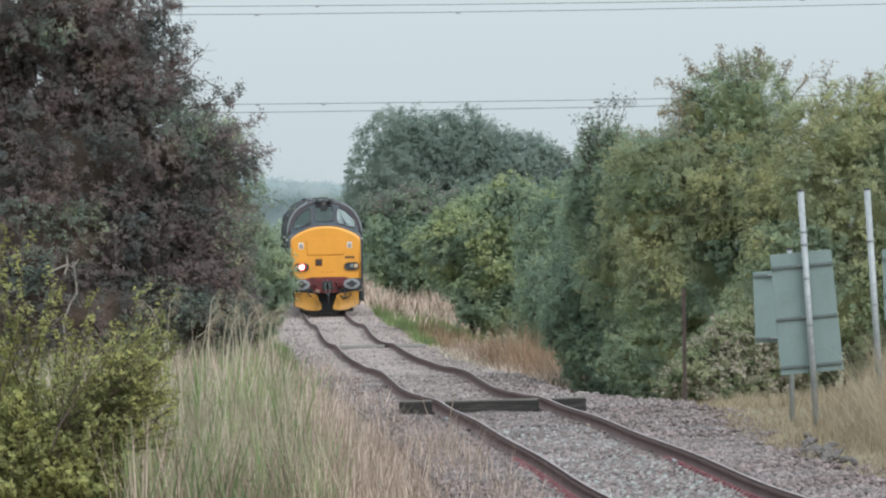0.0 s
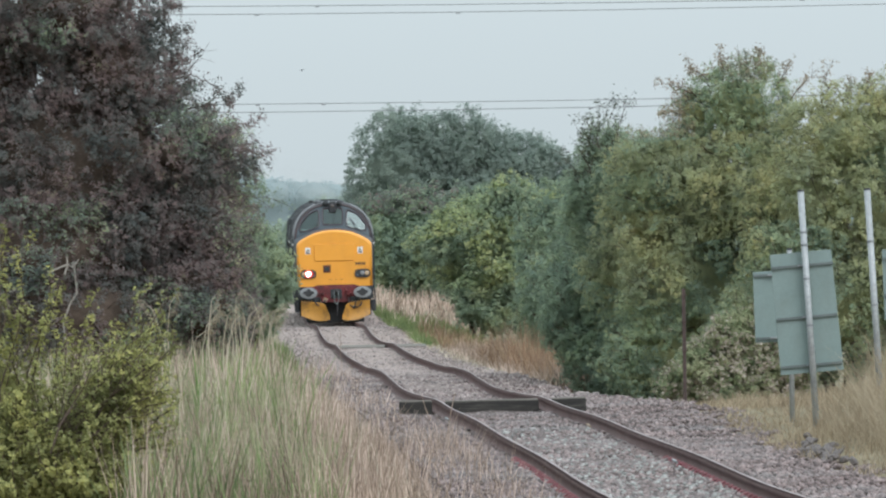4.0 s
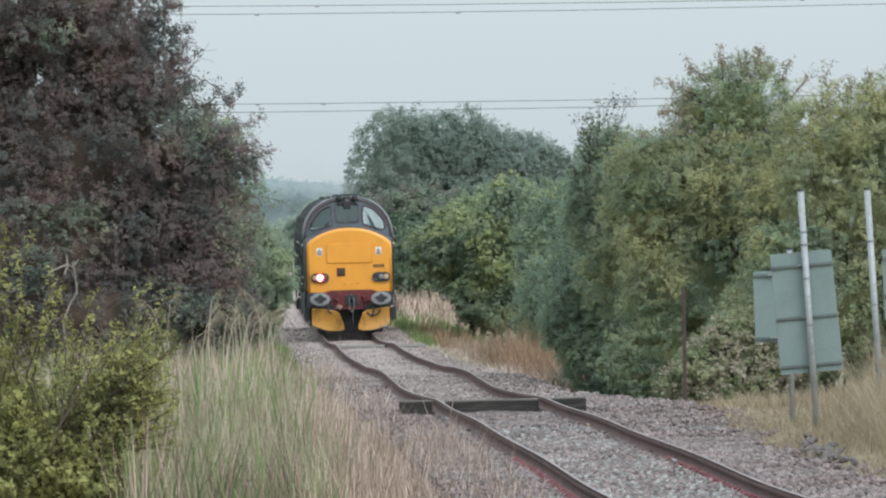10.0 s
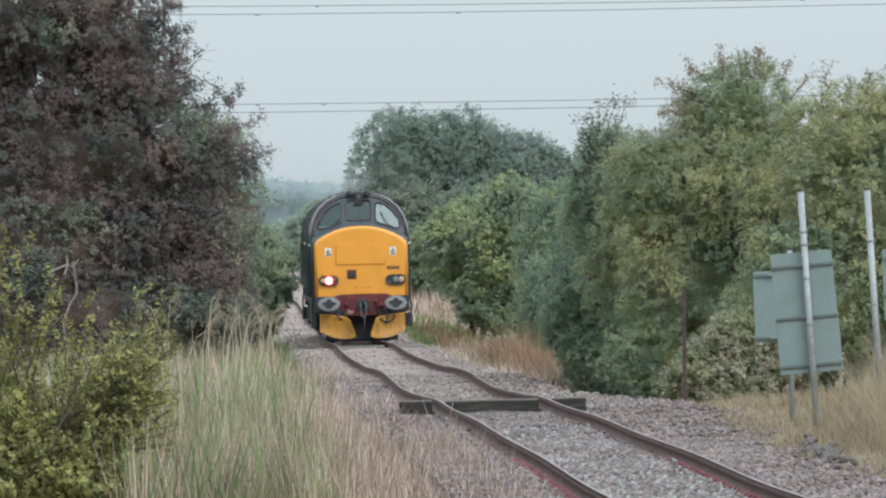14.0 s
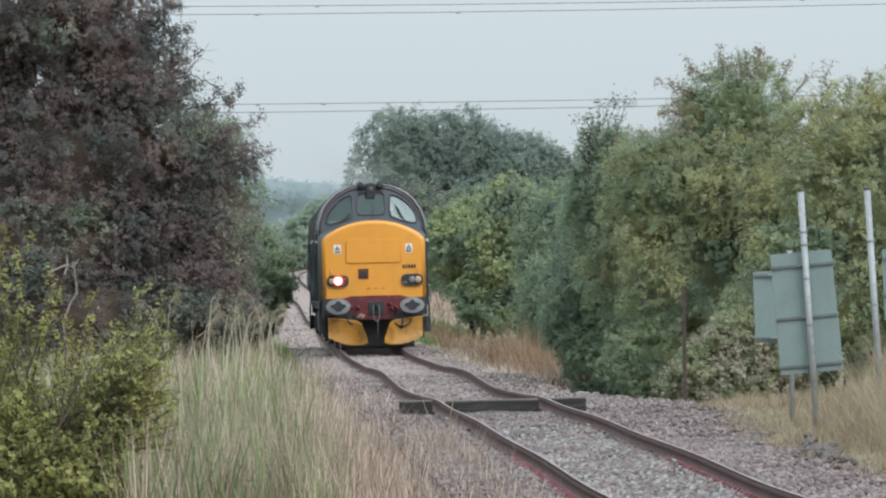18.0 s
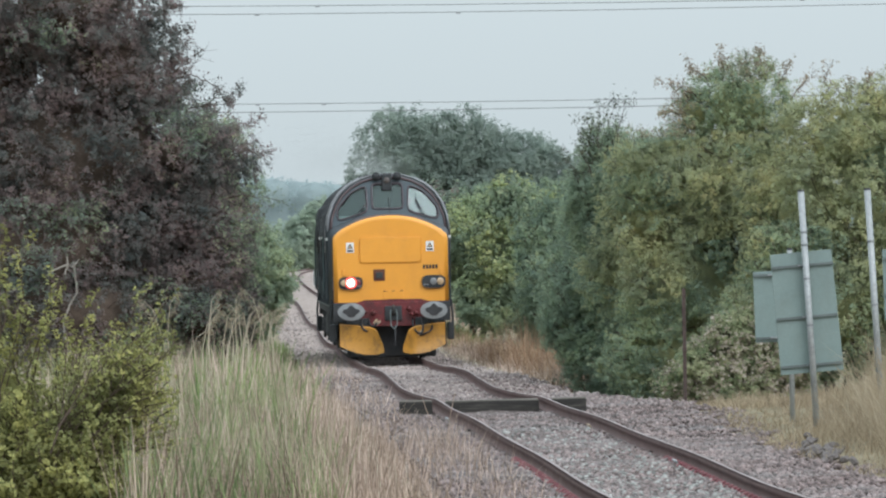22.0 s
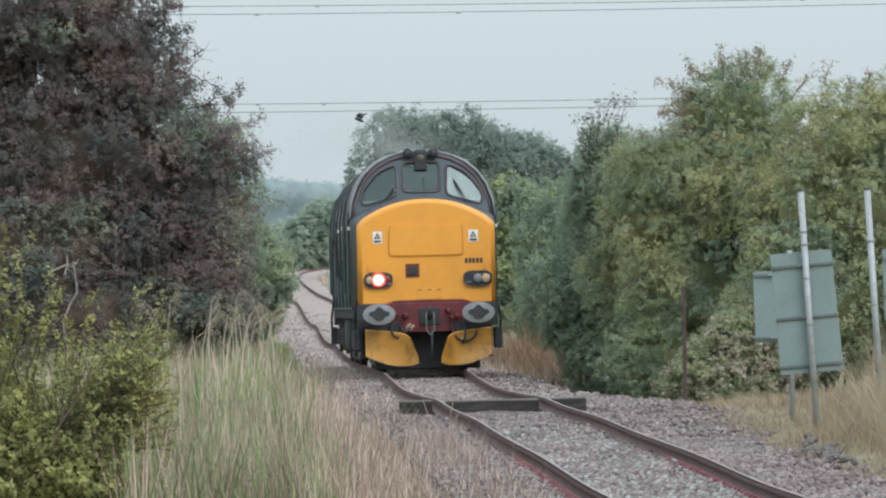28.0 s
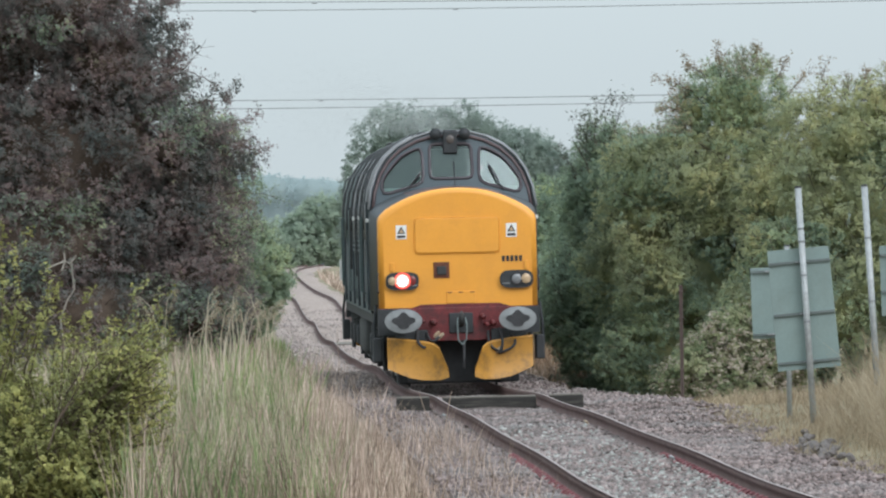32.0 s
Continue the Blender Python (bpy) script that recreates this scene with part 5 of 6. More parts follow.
        copy_thing(kinds[k % 4], m)

# ================= diesel locomotive =================
# its own space: x to the right as it is met, y back along the train from the yellow nose, z up from the rails
LOCO_LEN = 17.7
loco = thing("diesel_locomotive", "dark blue diesel locomotive with yellow nose and lit headlamp", "locomotive")
ROOF = [(0, 4.06), (0.30, 4.04), (0.58, 3.965), (0.84, 3.83), (1.05, 3.645), (1.20, 3.42), (1.30, 3.14), (1.345, 2.82)]


def nose_top(x, w=1.26, edge=2.72, top=3.14):
    return edge + (top - edge) * (1 - (abs(x) / w) ** 2.2)


def nose_ring(w, edge, top, low, n=25):
    """Outline of the nose from one foot over the arched top to the other, its shoulders rounded."""
    arch = [(w - 0.13) * (-1 + 2 * k / (n - 1)) for k in range(n)]
    turn = [(w, -0.11), (w - 0.006, -0.06), (w - 0.026, -0.015), (w - 0.065, 0.028)]
    return [(-w, low)] + [(-x, edge + z) for x, z in turn] + [(x, nose_top(x, w, edge, top)) for x in arch] + [(x, edge + z) for x, z in turn[::-1]] + [(w, low)]


def loft(bm, rings, cap_first=True, cap_last=False, closed=True):
    """Skin through rings of (x, y, z) points of one count."""
    vs = [[bm.verts.new(p) for p in ring] for ring in rings]
    n = len(rings[0])
    for a, b in zip(vs, vs[1:]):
        for k in range(n if closed else n - 1):
            bm.faces.new((a[k], a[(k + 1) % n], b[(k + 1) % n], b[k]))
    if cap_first:
        bm.faces.new(vs[0])
    if cap_last:
        bm.faces.new(vs[-1][::-1])
    bmesh.ops.recalc_face_normals(bm, faces=bm.faces)
    return bm


def moved(bm, m):
    bmesh.ops.transform(bm, matrix=m, verts=bm.verts)
    return bm


def cab_plane(z):
    """How far back the sloping windscreen stands at height z."""
    return 1.42 + (z - 3.0) * 0.42


def pane_outline(kind):
    if kind == 0:
        raw, cut = [(-0.345, 3.30), (0.345, 3.30), (0.335, 3.86), (-0.335, 3.86)], 0.09
    else:
        raw, cut = [(0.445, 3.235), (1.115, 3.045), (1.13, 3.29), (0.81, 3.68), (0.465, 3.83)], 0.12
        if kind < 0:
            raw = [(-x, z) for x, z in raw][::-1]
    out = []
    n = len(raw)
    for i in range(n):
        p, a, b = Vector(raw[i]), Vector(raw[i - 1]), Vector(raw[(i + 1) % n])
        da, db = (a - p).normalized(), (b - p).normalized()
        for u in (0, 0.5, 1):
            q = p + da * cut * (1 - u) ** 2 + db * cut * u ** 2
            out.append((q.x, q.y))
    return out


def rounded(x0, x1, z0, z1, r):
    """Outline of a rectangle with round corners."""
    out = []
    for cx, cz, a0 in ((x1 - r, z1 - r, 0), (x0 + r, z1 - r, 90), (x0 + r, z0 + r, 180), (x1 - r, z0 + r, 270)):
        for k in range(5):
            a = radians(a0 + 22.5 * k)
            out.append((cx + r * math.cos(a), cz + r * math.sin(a)))
    return out


def cab_end(m, leading):
    """One driving end: nose, cab front with three panes, lamps, buffers, coupling and ploughs, put in place by m."""
    def add(name, bm, material, parent=loco, label="", smooth=False):
        return part(name, moved(bm, m), material, parent, label, smooth)

    # yellow nose front with rounded rim
    bm = bmesh.new()
    rings = []
    for y, inset in ((0.0, 0.09), (0.004, 0.062), (0.014, 0.037), (0.032, 0.017), (0.058, 0.005), (0.09, 0.0), (0.16, 0.0)):
        rings.append([(x, y, z) for x, z in nose_ring(1.26 - inset, 2.72 - inset, 3.14 - inset, 1.25)])
    loft(bm, rings)
    nose = add("nose_front", bm, M["yellow"], loco, "warm yellow painted nose panel", True)
    for f_ in nose.data.polygons:
        f_.use_smooth = len(f_.vertices) == 4
    # nose behind it
    bm = bmesh.new()
    rings = [[(x, y, z) for x, z in nose_ring(w, e, t, 1.2)] for y, w, e, t in ((0.161, 1.262, 2.722, 3.142), (0.7, 1.30, 2.80, 3.16), (1.62, 1.345, 2.86, 3.18))]
    loft(bm, rings, cap_first=False)
    add("nose_side", bm, M["blue"], loco, "dark blue nose side", True)
    bm = bmesh.new()
    top = [[(x * 0.985, y, z + 0.004) for x, z in nose_ring(w, e, t, 1.2)[1:-1]] for y, w, e, t in ((0.165, 1.26, 2.722, 3.142), (0.7, 1.298, 2.80, 3.16), (1.6, 1.34, 2.86, 3.18))]
    loft(bm, top, cap_first=False, closed=False)
    add("nose_top", bm, M["maroon"], loco, "brown-grey top of the nose", True)
    # raised headcode panel, patched over
    bm = bmesh.new()
    prism(bm, rounded(-0.67, 0.66, 2.11, 2.66, 0.07), -0.03, 0.02, 0.012)
    panel = add("headcode_panel", bm, M["yellow"], loco, "raised blank yellow panel")
    bm = bmesh.new()
    edge_ = [(x, -0.006, z) for x, z in rounded(-0.682, 0.672, 2.098, 2.672, 0.08)]
    tube(bm, edge_ + [edge_[0]], 0.011, 6, False)
    add("panel_joint", bm, M["yellow"], panel, "painted joint round the panel")
    bm = bmesh.new()
    box(bm, -0.19, 0.27, -0.012, 0.02, 1.31, 1.50, 0.006)
    add("flap", bm, M["yellow"])
    for x in (-0.14, 0.04, 0.22):
        bm = bmesh.new()
        box(bm, x - 0.035, x + 0.035, -0.02, 0.0, 1.475, 1.492, 0.003)
        add("hinge", bm, M["plug"])
    # socket cover with frame
    bm = bmesh.new()
    box(bm, -0.385, -0.135, -0.015, 0.01, 1.715, 1.965, 0.004)
    frame_ = add("socket_frame", bm, M["plug"], loco, "rusty brown square socket")
    bm = bmesh.new()
    box(bm, -0.335, -0.185, -0.045, -0.01, 1.765, 1.9, 0.012)
    add("socket_lid", bm, M["grime"], frame_)
    # warning labels
    for x in (-0.885, 0.86):
        bm = bmesh.new()
        box(bm, x - 0.085, x + 0.085, -0.006, 0.002, 2.34, 2.56)
        plate = add("warning_label", bm, M["white"], loco, "white label with a black warning triangle")
        bm = bmesh.new()
        prism(bm, [(x - 0.065, 2.425), (x + 0.065, 2.425), (x, 2.54)], -0.009, -0.0065)
        tri = add("triangle", bm, M["black_ink"], plate)
        bm = bmesh.new()
        prism(bm, [(x - 0.035, 2.44), (x + 0.035, 2.44), (x, 2.505)], -0.0115, -0.0095)
        add("triangle_field", bm, M["lens_warm"], plate)
        bm = bmesh.new()
        box(bm, x - 0.065, x + 0.065, -0.009, -0.0065, 2.36, 2.40)
        add("caption_bar", bm, M["black_ink"], plate)
    # running number as five plain bars
    for k in range(5):
        bm = bmesh.new()
        x = 0.70 + k * 0.068
        box(bm, x, x + 0.048, -0.005, 0.001, 1.955, 2.045)
        add("number_bar", bm, M["black_ink"])
    # lamp clusters
    for s in (-1, 1):
        cx = -0.885 if s < 0 else 0.925
        bm = bmesh.new()
        pts = []
        for k in range(32):
            a = math.tau * k / 32
            ca, sa = math.cos(a), math.sin(a)
            pts.append((cx + 0.262 * math.copysign(abs(ca) ** 0.55, ca), 1.675 + 0.142 * math.copysign(abs(sa) ** 0.7, sa)))
        prism(bm, pts, -0.065, 0.02)
        house = add("lamp_housing", bm, M["black"], loco, "black oval lamp cluster")
        spec = [(-0.155, 0.068, "lens_warm", "marker_lamp"), (0.0, 0.082, "lit", "headlamp")] if s < 0 else [(0.0, 0.078, "lens", "headlamp"), (0.145, 0.078, "lens_warm", "marker_lamp")]
        for dx, rad, mat_, nm in spec:
            if mat_ == "lit" and not leading:
                mat_ = "lens"
            bm = bmesh.new()
            disc(bm, (cx + dx, 1.68), rad, rad, -0.082, -0.06, 24, 0.02)
            add(nm, bm, M[mat_], house, "glowing white headlamp" if mat_ == "lit" else "round glass lamp")
            # round the lit lamp the rim is made to glow as its inner halo
            bm = bmesh.new()
            ring = [(cx + dx + (rad + 0.012) * math.cos(a), -0.08, 1.68 + (rad + 0.012) * math.sin(a)) for a in (math.tau * k / 24 for k in range(25))]
            tube(bm, ring, 0.020 if mat_ == "lit" else 0.010, 6, False)
            add("lamp_rim", bm, M["halo_pink"] if mat_ == "lit" else M["rubber"], house)
            if mat_ == "lit":
                # added ring that glows as the outer, redder part of the halo
                bm = bmesh.new()
                ring = [(cx + dx + (rad + 0.042) * math.cos(a), -0.072, 1.68 + (rad + 0.034) * math.sin(a)) for a in (math.tau * k / 24 for k in range(25))]
                tube(bm, ring, 0.02, 6, False)
                add("halo_ring", bm, M["halo_red"], house, "dim red ring standing in for the headlamp's halo")
        if s < 0 and leading:
            bm = bmesh.new()
            disc(bm, (cx + 0.155, 1.68), 0.06, 0.075, -0.078, -0.06, 20, 0.012)
            add("tail_lamp", bm, M["tail_red"], house, "red lamp lens")
        bm = bmesh.new()
        box(bm, cx - 0.17 * s - 0.06, cx - 0.17 * s + 0.06, -0.075, -0.06, 1.60, 1.615)
        add("lamp_clip", bm, M["steel"], house)
        # lamp iron above
        bm = bmesh.new()
        box(bm, cx - 0.155 * -s - 0.03, cx - 0.155 * -s + 0.03, -0.03, 0.01, 1.83, 1.97, 0.006)
        add("lamp_iron", bm, M["yellow"])
        bm = bmesh.new()
        tube(bm, [(s * 1.262, 0.02, 1.50), (s * 1.275, -0.03, 1.52), (s * 1.275, -0.03, 1.79), (s * 1.262, 0.02, 1.81)], 0.014, 6)
        add("grab_rail", bm, M["black"])

    # cab front with window openings
    bm = bmesh.new()
    outer = []
    xs_ = [1.335 * (-1 + 2 * k / 14) for k in range(15)]
    for x in xs_:
        outer.append((x, nose_top(x, 1.345, 2.86, 3.17) - 0.05))
    prof = [(x, z) for x, z in ROOF]
    outer += [(x - 0.012, z - 0.012) for x, z in prof[::-1]] + [(-x + 0.012, z - 0.012) for x, z in prof[1:]]
    loops = [outer] + [pane_outline(k) for k in (0, 1, -1)]
    edges = []
    for lp in loops:
        vs = [bm.verts.new((x, 0, z)) for x, z in lp]
        edges += [bm.edges.new((vs[i], vs[(i + 1) % len(vs)])) for i in range(len(vs))]
    bmesh.ops.triangle_fill(bm, edges=edges, use_beauty=True, normal=(0, -1, 0))
    for v in bm.verts:
        v.co.y = cab_plane(v.co.z) - 0.10 * (1 - (v.co.x / 1.345) ** 2)
    faces = bm.faces[:]
    ext = bmesh.ops.extrude_face_region(bm, geom=faces)
    for g in ext["geom"]:
        if isinstance(g, bmesh.types.BMVert):
            g.co.y += 0.05
    bmesh.ops.recalc_face_normals(bm, faces=bm.faces)
    front = add("cab_front", bm, M["cab"], loco, "slate-blue cab front round three windows")
    for kind in (0, 1, -1):
        lp = pane_outline(kind)
        bm = bmesh.new()
        vs = [bm.verts.new((x, cab_plane(z) - 0.10 * (1 - (x / 1.345) ** 2) + 0.022, z)) for x, z in lp]
        f_ = bm.faces.new(vs)
        bmesh.ops.triangulate(bm, faces=[f_])
        pane = add("windscreen", bm, M["glass"], front, "large grey-green reflecting cab window")
        bm = bmesh.new()
        ring = [(x, cab_plane(z) - 0.10 * (1 - (x / 1.345) ** 2) - 0.004, z) for x, z in lp]
        tube(bm, ring + [ring[0]], 0.027, 6, False)
        add("window_rubber", bm, M["frame_brown"], front, "brown window surround")
    bm = bmesh.new()
    full_ = [(x, z) for x, z in ROOF[::-1]] + [(-x, z) for x, z in ROOF[1:]]
    tube(bm, [(x * 1.003, cab_plane(z) - 0.075, z + 0.012) for x, z in full_], 0.022, 6)
    add("roof_rim", bm, M["rim"], front, "pale grey rim along the roof edge, highlight in its colour", True)
    bm = bmesh.new()
    tube(bm, [(x * 0.955, cab_plane(z * 0.985) - 0.11 * (1 - (x / 1.4) ** 2), z * 0.985) for x, z in full_], 0.032, 6)
    add("cab_seam", bm, M["maroon"], front, "brown sealing strip", True)
    # wipers
    for x0, z0, x1, z1 in ((-0.79, 3.06, -0.48, 3.41), (0.83, 3.12, 0.605, 3.51)):
        bm = bmesh.new()
        ya = cab_plane(z0) - 0.11
        xm, zm = x0 + (x1 - x0) * 0.45, z0 + (z1 - z0) * 0.45
        tube(bm, [(x0, ya + 0.05, z0 - 0.04), (x0, ya, z0), (xm, cab_plane(zm) - 0.13, zm)], 0.012, 6)
        arm = add("wiper_arm", bm, M["black"], front)
        bm = bmesh.new()
        xa, za = x0 + (x1 - x0) * 0.38, z0 + (z1 - z0) * 0.38
        tube(bm, [(xa, cab_plane(za) - 0.125, za), (x1, cab_plane(z1) - 0.105, z1)], 0.015, 6)
        add("wiper_blade", bm, M["rubber"], front)
    bm = bmesh.new()
    tube(bm, [(0.03, 0.9, 3.15), (0.02, 1.0, 3.56)], 0.010, 6)
    add("aerial", bm, M["black"], front)
    for x, z in ((-0.50, 3.37), (-0.325, 3.40), (0.50, 3.45)):
        bm = bmesh.new()
        box(bm, x - 0.016, x + 0.016, cab_plane(z) - 0.07, cab_plane(z) - 0.066, z - 0.045, z + 0.045)
        add("window_label", bm, M["white"], front, "small white label in the window corner")
    # cab dash and seat-back wall seen through the glass
    bm = bmesh.new()
    box(bm, -1.25, 1.25, 1.75, 1.95, 2.7, 3.16, 0.03)
    add("cab_desk", bm, M["cab_in"], front)
    bm = bmesh.new()
    prism(bm, [(-1.28, 2.6), (1.28, 2.6), (1.27, 3.1), (1.0, 3.55), (0.55, 3.86), (0, 3.93), (-0.55, 3.86), (-1.0, 3.55), (-1.27, 3.1)], 3.3, 3.36)
    add("cab_wall", bm, M["cab_in"], front)

    # marker box and horns on the roof edge
    bm = bmesh.new()
    box(bm, -0.115, 0.115, 1.60, 1.98, 3.70, 4.06, 0.02)
    boxp = add("roof_lamp_box", bm, M["black"], loco, "black roof lamp box between the horns")
    bm = bmesh.new()
    disc(bm, (0, 3.93), 0.065, 0.065, 1.585, 1.602, 20, 0.015)
    add("roof_lamp", bm, M["roof_lens"], boxp)
    bm = bmesh.new()
    box(bm, -0.10, 0.10, 1.63, 2.0, 4.062, 4.085, 0.006)
    add("roof_lamp_lid", bm, M["roof"], boxp)
    for s in (-1, 1):
        bm = bmesh.new()
        tube(bm, [(s * 0.235, 1.62, 4.02), (s * 0.235, 1.70, 4.02), (s * 0.235, 1.83, 4.03), (s * 0.235, 2.1, 4.05)], [0.095, 0.085, 0.05, 0.03], 14)
        add("horn", bm, M["black"], loco, "black warning horn", True)

    # bufferbeam, buffers, coupling
    bm = bmesh.new()
    prism(bm, [(-1.27, 0.83), (-0.75, 0.83), (-0.6, 0.72), (0.6, 0.72), (0.75, 0.83), (1.27, 0.83), (1.27, 1.245), (-1.27, 1.245)], -0.03, 0.25, 0.01)
    beam = add("bufferbeam", bm, M["red"], loco, "dirty dark red bufferbeam")
    bm = bmesh.new()
    prism(bm, [(-0.80, 1.235), (-0.58, 1.30), (0.64, 1.305), (0.86, 1.235)], -0.012, 0.03, 0.004)
    add("beam_recess", bm, M["red"], beam, "dark recess below the nose")
    for xa in (-1.28, 0.96):
        bm = bmesh.new()
        box(bm, xa, xa + 0.32, -0.034, 0.26, 0.82, 1.24, 0.008)
        add("beam_end", bm, M["black"], beam)
    for s in (-1, 1):
        x = s * 0.9
        bm = bmesh.new()
        tube(bm, [(x, 0.0, 1.06), (x, -0.25, 1.06), (x, -0.26, 1.06), (x, -0.5, 1.06)], [0.165, 0.165, 0.125, 0.125], 20)
        shank = add("buffer_shank", bm, M["black"], loco, "black buffer housing", True)
        bm = bmesh.new()
        disc(bm, (x, 1.055), 0.295, 0.19, -0.53, -0.49, 36, 0.018)
        head = add("buffer_head", bm, M["steel"], shank, "oval grey steel buffer head", False)
        bm = bmesh.new()
        blot = [(x + (0.165 + 0.022 * math.cos(4 * a) + 0.016 * math.sin(3 * a)) * math.cos(a), 1.055 + (0.112 + 0.02 * math.cos(4 * a) + 0.01 * math.sin(5 * a)) * math.sin(a)) for a in (math.tau * k / 40 for k in range(40))]
        prism(bm, blot, -0.556, -0.54)
        add("grease_mark", bm, M["grease"], shank, "dark grease mark on the buffer face")
    bm = bmesh.new()
    tube(bm, [(0.03, -0.03, 1.0), (0.03, -0.18, 1.0), (0.03, -0.30, 1.04), (0.03, -0.34, 1.13), (0.03, -0.26, 1.17)], [0.06, 0.055, 0.05, 0.04, 0.025], 10)
    hook = add("coupling_hook", bm, M["grime"], loco, "dark steel drawhook", True)
    for s in (-1, 1):
        bm = bmesh.new()
        tube(bm, [(0.03 + s * 0.06, -0.24, 1.08), (0.03 + s * 0.075, -0.34, 0.98), (0.03 + s * 0.065, -0.36, 0.74), (0.03, -0.37, 0.66)], 0.012, 8)
        add("coupling_link", bm, M["panel_edge"], hook)
    bm = bmesh.new()
    box(bm, -0.16, 0.22, -0.06, -0.02, 0.84, 1.16, 0.015)
    add("drawgear_plate", bm, M["black"], hook)
    for x, z, w in ((-0.42, 1.02, 0.055), (0.36, 1.10, 0.05), (-0.60, 1.05, 0.04), (0.52, 1.0, 0.05), (0.42, 0.98, 0.04)):
        bm = bmesh.new()
        tube(bm, [(x, 0, z), (x, -0.12, z), (x + 0.04, -0.17, z - 0.02)], [w, w * 0.8, w * 0.7], 10)
        add("air_cock", bm, M["red"], beam, "red air cock", True)
    hoses = [((-0.52, 0.86), (-0.46, 0.62), (-0.34, 0.80)), ((-0.66, 0.9), (-0.72, 0.66), (-0.55, 0.62)), ((0.45, 0.86), (0.42, 0.60), (0.60, 0.55)),
             ((0.62, 0.9), (0.72, 0.66), (0.60, 0.50)), ((0.07, 0.72), (0.05, 0.45), (0.05, 0.28)), ((0.80, 0.82), (1.0, 0.62), (0.62, 0.52))]
    for a, b, c in hoses:
        bm = bmesh.new()
        pts = []
        for k in range(9):
            u = k / 8
            px = (1 - u) ** 2 * a[0] + 2 * u * (1 - u) * b[0] + u * u * c[0]
            pz = (1 - u) ** 2 * a[1] + 2 * u * (1 - u) * b[1] + u * u * c[1]
            pts.append((px, -0.08 - 0.22 * math.sin(math.pi * min(1, u * 1.2) * 0.6), pz))
        tube(bm, pts, 0.022, 8)
        hose = add("air_hose", bm, M["rubber"], beam, "black rubber brake hose", True)
    for x, z in ((-0.37, 0.83), (-0.31, 0.80), (0.59, 0.56)):
        bm = bmesh.new()
        tube(bm, [(x - 0.04, -0.24, z - 0.05), (x, -0.25, z), (x + 0.05, -0.25, z + 0.045)], [0.022, 0.032, 0.024], 8)
        add("hose_coupling", bm, M["brass"], beam, "worn metal hose coupling")
    # snowploughs
    for s in (-1, 1):
        bm = bmesh.new()
        # outer face, inner fold that turns forward, and a lip along the foot
        cols = [(1.15, 0.79, 0.30, -0.16), (0.98, 0.775, 0.22, -0.20), (0.80, 0.76, 0.15, -0.235), (0.62, 0.735, 0.115, -0.26), (0.50, 0.715, 0.11, -0.29), (0.41, 0.69, 0.11, -0.37), (0.335, 0.63, 0.125, -0.46), (0.24, 0.30, 0.16, -0.56)]
        grid = []
        for x, zt, zb, y in cols:
            lip = min(0.13, 0.45 * (zt - zb))
            zs = (zt, zt - 0.03, zb + lip + 0.4 * (zt - zb - lip - 0.03), zb + lip, zb)
            xs = [x - 0.10 * (0.55 - z) * (x < 0.45) for z in zs]
            grid.append([(s * xx, y + d, z) for xx, z, d in zip(xs, zs, (0.03, 0.0, 0.02, 0.0, -0.05))])
        vf = [[bm.verts.new(p) for p in col] for col in grid]
        vb = [[bm.verts.new((x, y + 0.03, z)) for x, y, z in col] for col in grid]
        n_, m_ = len(grid), len(grid[0])
        for i in range(n_ - 1):
            for j in range(m_ - 1):
                bm.faces.new((vf[i][j], vf[i + 1][j], vf[i + 1][j + 1], vf[i][j + 1]))
                bm.faces.new((vb[i][j], vb[i][j + 1], vb[i + 1][j + 1], vb[i + 1][j]))
        for i in range(n_ - 1):
            for j in (0, m_ - 1):
                bm.faces.new((vf[i][j], vb[i][j], vb[i + 1][j], vf[i + 1][j]))
        for j in range(m_ - 1):
            for i in (0, n_ - 1):
                bm.faces.new((vf[i][j], vf[i][j + 1], vb[i][j + 1], vb[i][j]))
        bmesh.ops.recalc_face_normals(bm, faces=bm.faces)
        blade = add("snowplough", bm, M["plough"], loco, "scuffed yellow snowplough blade", True)
        blade.data.set_sharp_from_angle(angle=radians(38))
        bm = bmesh.new()
        box(bm, min(s * 0.5, s * 1.0), max(s * 0.5, s * 1.0), -0.1, 0.2, 0.42, 0.9, 0.01)
        add("plough_bracket", bm, M["black"], blade)
        bm = bmesh.new()
        box(bm, min(s * 1.22, s * 1.36), max(s * 1.22, s * 1.36), 0.1, 0.5, 0.40, 0.78, 0.02)
        step = add("step", bm, M["black"], loco, "black foot step")
        bm = bmesh.new()
        tube(bm, [(s * 1.33, 0.3, 0.4), (s * 1.34, 0.25, 0.95), (s * 1.30, 0.3, 1.3)], 0.025, 8)
        add("step_hanger", bm, M["black"], step)
        bm = bmesh.new()
        box(bm, min(s * 0.66, s * 0.82), max(s * 0.66, s * 0.82), 0.45, 0.5, 0.05, 0.55, 0.01)
        add("lifeguard", bm, M["black"])
    bm = bmesh.new()
    box(bm, -0.97, 0.97, 0.5, 1.0, 0.035, 0.95, 0.03)
    add("bogie_headstock", bm, M["black"])
    # cab sides: door, side window, rails, corner lamps
    for s in (-1, 1):
        bm = bmesh.new()
        box(bm, min(s * 1.343, s * 1.362), max(s * 1.343, s * 1.362), 2.2, 2.85, 2.72, 3.12, 0.02)
        side_win = add("side_window", bm, M["rubber"], loco, "dark cab side window frame")
        bm = bmesh.new()
